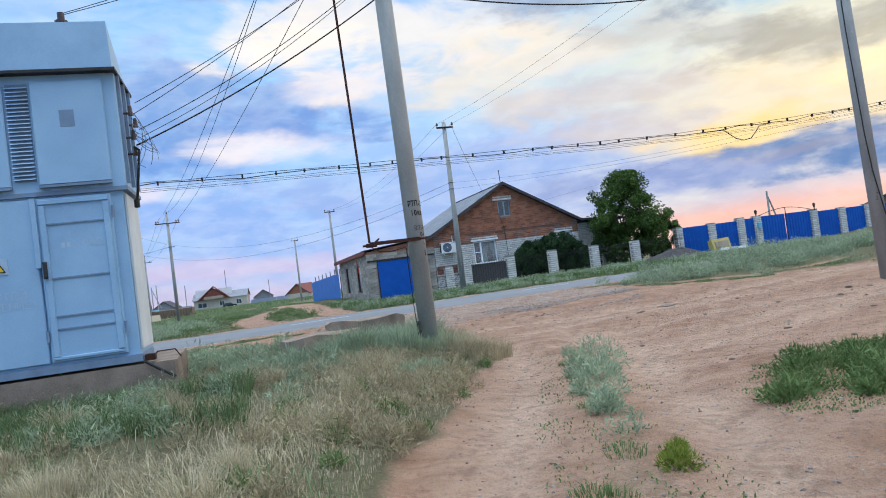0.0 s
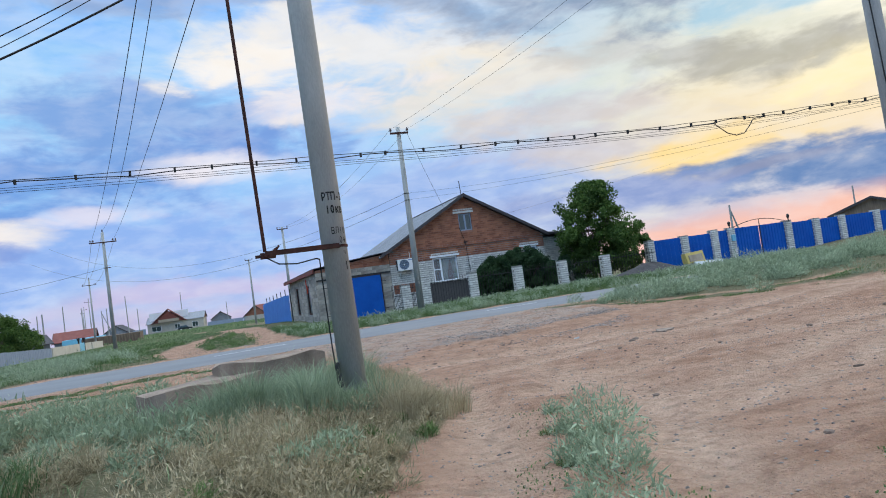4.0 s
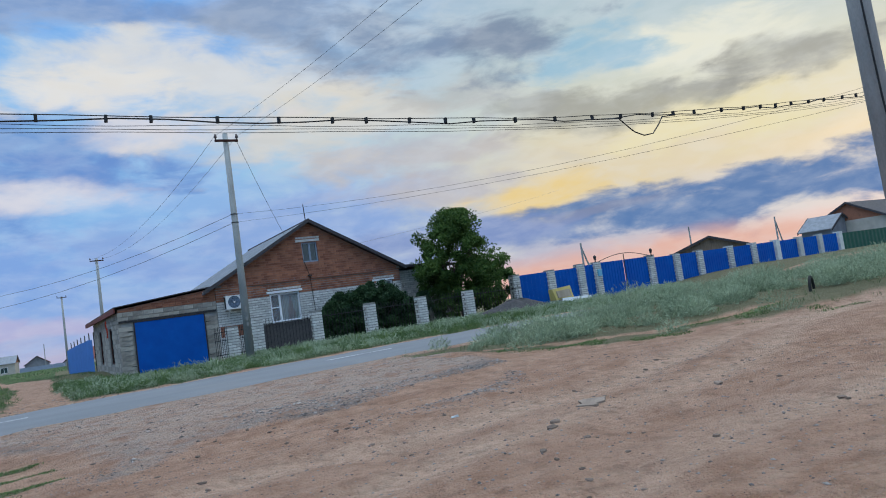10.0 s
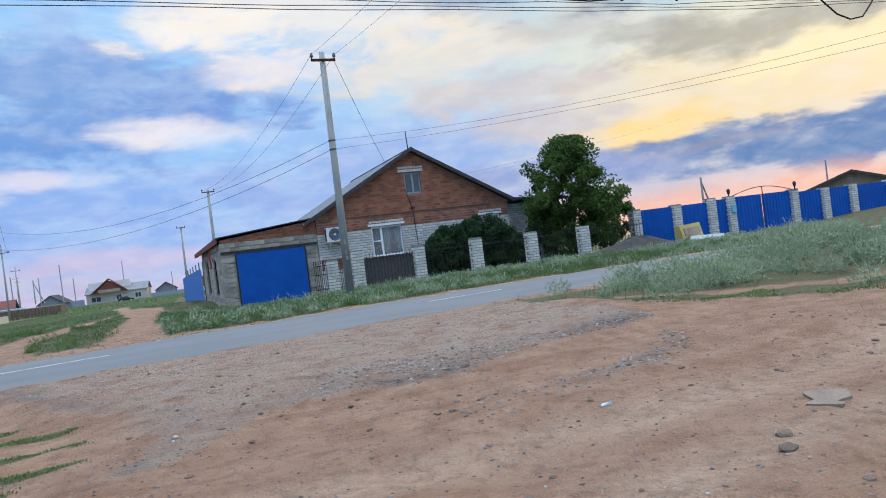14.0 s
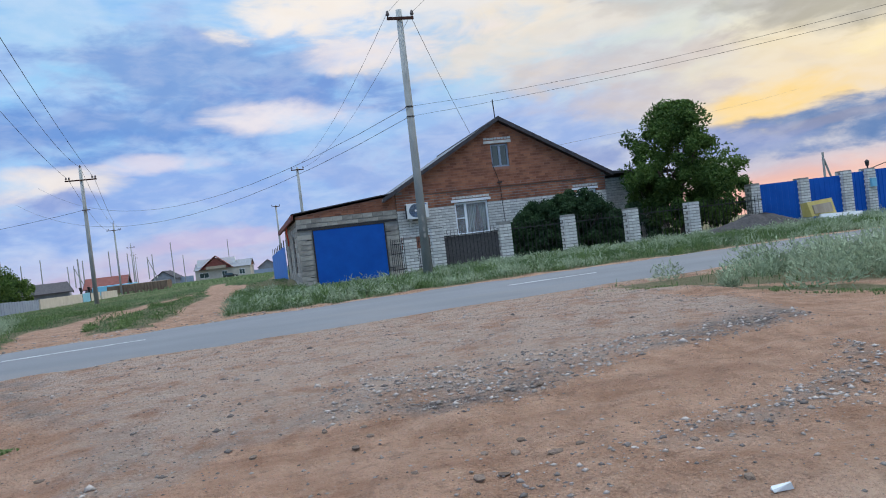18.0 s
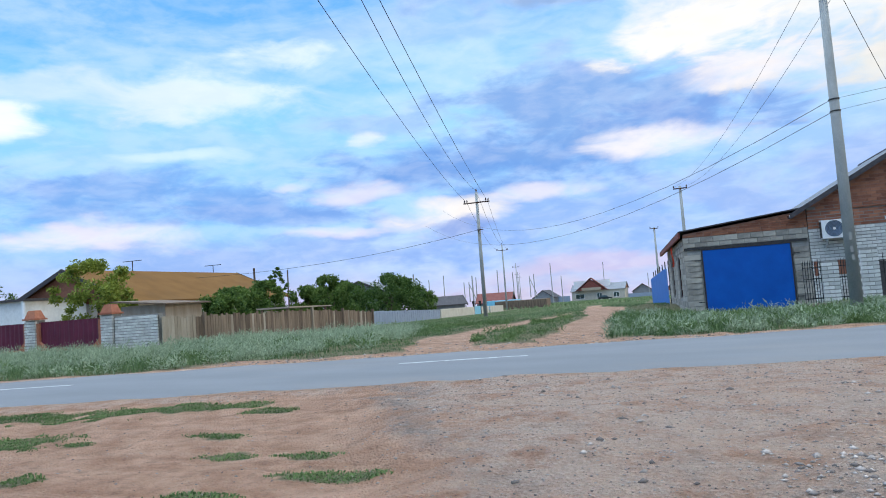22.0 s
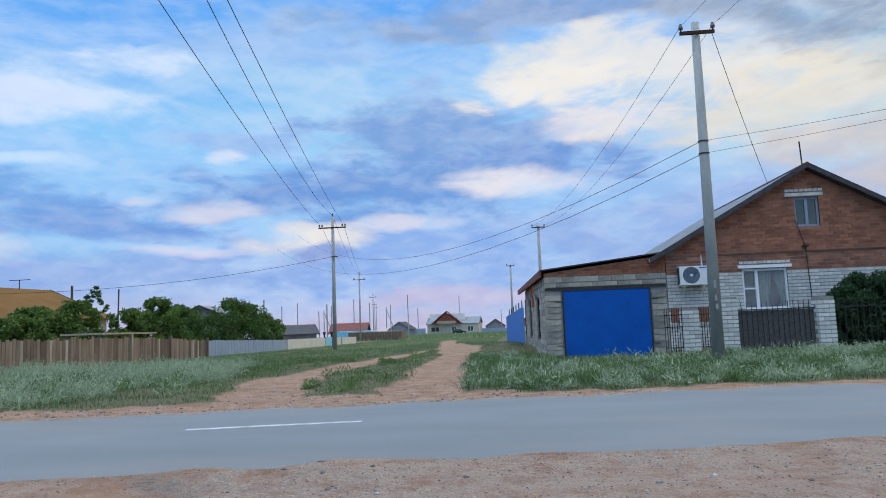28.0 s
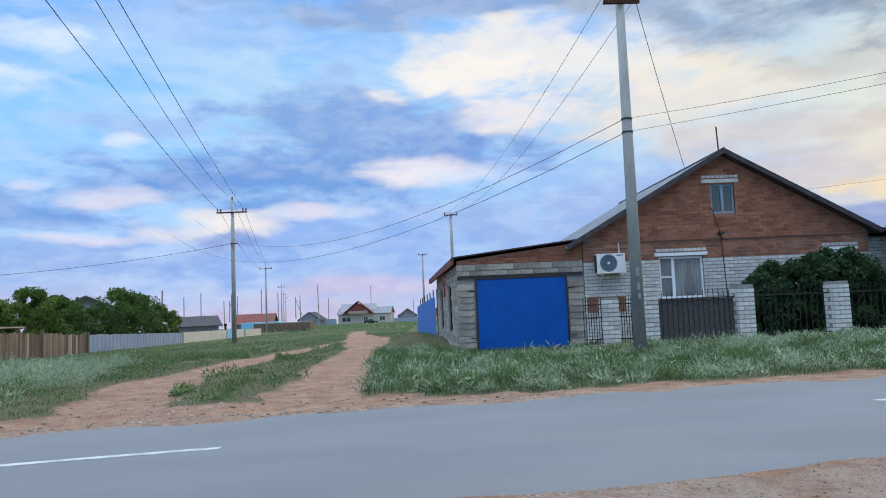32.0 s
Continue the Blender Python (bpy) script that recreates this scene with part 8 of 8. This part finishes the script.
lh = gable_house(-25.9, 53.0, 16.5, 9.0, -0.6, 2.2, 4.2, 90, "beige_wall", "roof_brown", "long low house with a brown sheet roof", [(-2, 1.0, 1.2, 1.1), (3, 1.0, 1.2, 1.1)])
for dx, dz in ((5.5, 0.8), (-3.0, 0.9)):
    part("antenna_mast", Shape().tube((dx, 0, 4.7), (dx, 0, 4.7 + dz), 0.03, n=6), "iron", lh)
    part("antenna", Shape().box(dx - 0.02, -0.75, 4.7 + dz - 0.04, dx + 0.02, 0.75, 4.7 + dz), "iron", lh, "flat television aerial")
ol = thing("outbuilding", "small silver board shed behind the brick wall", "shed", (-15.3, 37.5, -0.4))
part("wall", Shape().box(0, 0, 0, 2.3, 2.4, 2.1), "wood_pale", ol)
part("roof", Shape().hexa([(-0.3, -0.3, 2.3), (2.6, -0.3, 2.05), (2.6, 2.7, 2.05), (-0.3, 2.7, 2.3)], [(-0.3, -0.3, 2.36), (2.6, -0.3, 2.11), (2.6, 2.7, 2.11), (-0.3, 2.7, 2.36)]), "wood", ol)
ol2 = thing("outbuilding", "white corrugated outbuilding with flat roof", "shed", (-29.5, 40.5, -0.4))
part("wall", Shape().box(0, 0, 0, 5.2, 4, 2.9), "white_metal", ol2)
part("roof", Shape().box(-0.2, -0.2, 2.9, 5.4, 4.2, 3.02), "roof_dark", ol2)
part("downpipe", Shape().tube((5.3, -0.1, 0.9), (5.25, -0.1, 3.0), 0.09, n=8), "pvc", ol2)
gable_house(-25.2, 86.0, 7.5, 5.5, -1.2, 2.2, 3.4, 100, "grey_wall", "roof_grey", "grey gabled house among garden trees")
gable_house(-22.5, 106.0, 5.0, 4.5, -1.9, 0.0, 1.05, 30, "grey_wall", "roof_dark", "low brown-roofed house beyond the gardens")
gable_house(-22.0, 136.0, 6.0, 6, -2.6, -0.5, 1.0, 5, "grey_wall", "roof_red", "house with a reddish hipped roof")
solid("shed", Shape().bevel_box(-3, -2, -0.5, 3, 2, 2.6), "cyan", "light blue sheet shed", "shed", (-20.0, 132.0, -2.9))
solid("shed", Shape().bevel_box(-4, -2, -0.5, 4, 2, 1.9), "wood", "dark board shed at the end of the fence", "shed", (-13.5, 118.0, -2.2))
# the big house on the rise with its dark red gable
fhz = gz(-15, 268) - 0.2
fh_ = gable_house(-14.5, 270.0, 19.0, 10.0, fhz, fhz + 4.0, fhz + 6.2, -4, "beige_wall", "roof_grey", "large pale house with dark red attic gable", [(-6.5, 1.2, 3.0, 1.6), (0.5, 1.2, 1.6, 1.6), (6.5, 1.2, 1.8, 1.6)])
ga = thing("attic_gable", "dark red attic gable rising over the far house", "gable", (-17.0, 264.5, fhz))
part("face", Shape().prism([(-5.0, 4.0), (5.0, 4.0), (0, 8.0)], -0.6, -0.4), "roof_red", ga)
part("balcony", Shape().box(-3.4, -0.75, 4.0, 3.4, -0.6, 5.0), "wood_pale", ga)
part("roof", Shape().hexa([(-5.8, -1.0, 3.7), (0, -1.0, 8.35), (0, 5, 8.35), (-5.8, 5, 3.7)], [(-5.8, -1.0, 3.95), (0, -1.0, 8.6), (0, 5, 8.6), (-5.8, 5, 3.95)]).hexa([(0, -1.0, 8.35), (5.8, -1.0, 3.7), (5.8, 5, 3.7), (0, 5, 8.35)], [(0, -1.0, 8.6), (5.8, -1.0, 3.95), (5.8, 5, 3.95), (0, 5, 8.6)]), "roof_red", ga)
part("dormer_box", Shape().box(-6.5, 3.0, 4.5, 6.5, 6.0, 7.6), "white_metal", ga)
gable_house(-33.0, 262.0, 7, 8, fhz, fhz + 2.6, fhz + 5.2, 80, "grey_wall", "roof_dark", "grey gabled barn beside the far house")
gable_house(0.5, 275.0, 6, 7, fhz, fhz + 2.6, fhz + 5.0, 90, "grey_wall", "roof_red", "small far house with a reddish roof")
gable_house(14.0, 230.0, 10, 8, fhz, fhz + 2.6, fhz + 5.6, 60, "beige_wall", "roof_red", "far house with a red hipped roof", [(-2, 0.8, 1.4, 1.4), (2, 0.8, 1.4, 1.4)])
fz = thing("far_fence", "long grey board fence before the far houses", "fence", (0, 0, 0))
for i in range(12):
    part("panel", Shape().box(-4 + i * 3.0, 258 - i * 1.5, fhz - 0.5, -1.1 + i * 3.0, 258.2 - i * 1.5, fhz + 2.0), "sheet_grey", fz)
part("panel", Shape().box(-31, 262, fhz - 0.5, -24.5, 262.2, fhz + 2.6), "sheet_grey", fz)


def car(x, y, turn, mat, label):
    c = thing("car", label, "car", (x, y, gz(x, y)), turn)
    part("body", Shape().prism([(-2.1, 0.35), (2.1, 0.35), (2.15, 0.8), (1.1, 0.98), (-1.9, 1.0), (-2.15, 0.8)], -0.85, 0.85), mat, c)
    part("cabin", Shape().hexa([(-1.7, -0.8, 0.98), (1.0, -0.8, 0.98), (1.0, 0.8, 0.98), (-1.7, 0.8, 0.98)], [(-1.3, -0.65, 1.55), (0.4, -0.65, 1.55), (0.4, 0.65, 1.55), (-1.3, 0.65, 1.55)]), mat, c)
    part("side_window", Shape().hexa([(-1.5, -0.79, 1.04), (0.8, -0.79, 1.04), (0.8, -0.74, 1.04), (-1.5, -0.74, 1.04)], [(-1.2, -0.69, 1.48), (0.35, -0.69, 1.48), (0.35, -0.64, 1.48), (-1.2, -0.64, 1.48)]), "dark_pane", c)
    for wx_ in (-1.3, 1.3):
        for wy_ in (-0.8, 0.8):
            w_ = part("wheel", Shape().tube((wx_, wy_ - 0.1, 0.33), (wx_, wy_ + 0.1, 0.33), 0.33, n=16), "rubber", c)
            part("rim", Shape().tube((wx_, wy_ - 0.11, 0.33), (wx_, wy_ + 0.11, 0.33), 0.2, n=12), "white_metal", w_)
    return c


car(-10.2, 235.0, 12, "car_dark", "dark parked car before the far house")
car(-29.5, 222.0, 5, "car_white", "white parked car on the far rise")

tree(-19.9, 40.8, 4.5, 2.2, "leaf_yellow", "yellowing green tree behind the brick wall", 0.11, 120, 60, 0.1, 0.2, 21)
gspecs = [(-14.6, 43.5, 1.9, 1.5), (-15.4, 46.0, 2.3, 1.6), (-15.6, 49.5, 2.8, 1.6), (-14.9, 53.0, 2.4, 1.6), (-14.8, 56.0, 3.2, 1.6), (-15.0, 60.0, 2.7, 1.9), (-13.6, 64.0, 3.4, 2.2), (-13.8, 67.6, 3.2, 2.0), (-14.2, 71.5, 2.5, 1.8), (-16.5, 61.5, 3.0, 1.9), (-33.0, 44.0, 4.8, 2.4), (-41, 50, 5.0, 3)]
for i, (x, y, h, r) in enumerate(gspecs):
    tree(x, y, h + 0.45, r * 1.12, "leaf_mid" if i < 5 or i == 8 else "leaf", "bushy green garden tree behind the fence", 0.10, 120, 80, 0.08, 0.05, 40 + i)
tree(-16.4, 52.0, 4.3, 0.75, "leaf", "slender sapling rising over the garden", 0.10, 40, 18, 0.05, 0.35, 77)

# ---- far right ----
gable_house(77.0, 64.0, 8, 8.5, 0.0, 2.3, 3.8, 35, "wood", "roof_brown", "brown-roofed house beyond the blue fence")
gable_house(104.0, 58.0, 16, 9, 0.0, 3.6, 5.9, 4, "beige_wall", "roof_dark", "long house with a dark sheet roof")
gable_house(95.0, 60.0, 4, 5, 0.0, 3.0, 4.6, 90, "grey_wall", "roof_grey", "small grey gabled outbuilding")
tyre = Shape()
for i in range(20):
    a, b = i * math.pi / 20, (i + 1) * math.pi / 20
    tyre.tube((0.34 * math.cos(a), 0, 0.34 * math.sin(a)), (0.34 * math.cos(b), 0, 0.34 * math.sin(b)), 0.035, n=6, caps=False)
solid("half_buried_tyre", tyre, "rubber", "half-buried black tyre standing in the weeds", "tyre", (21.5, 17.6, gz(21.5, 17.6)), 25)
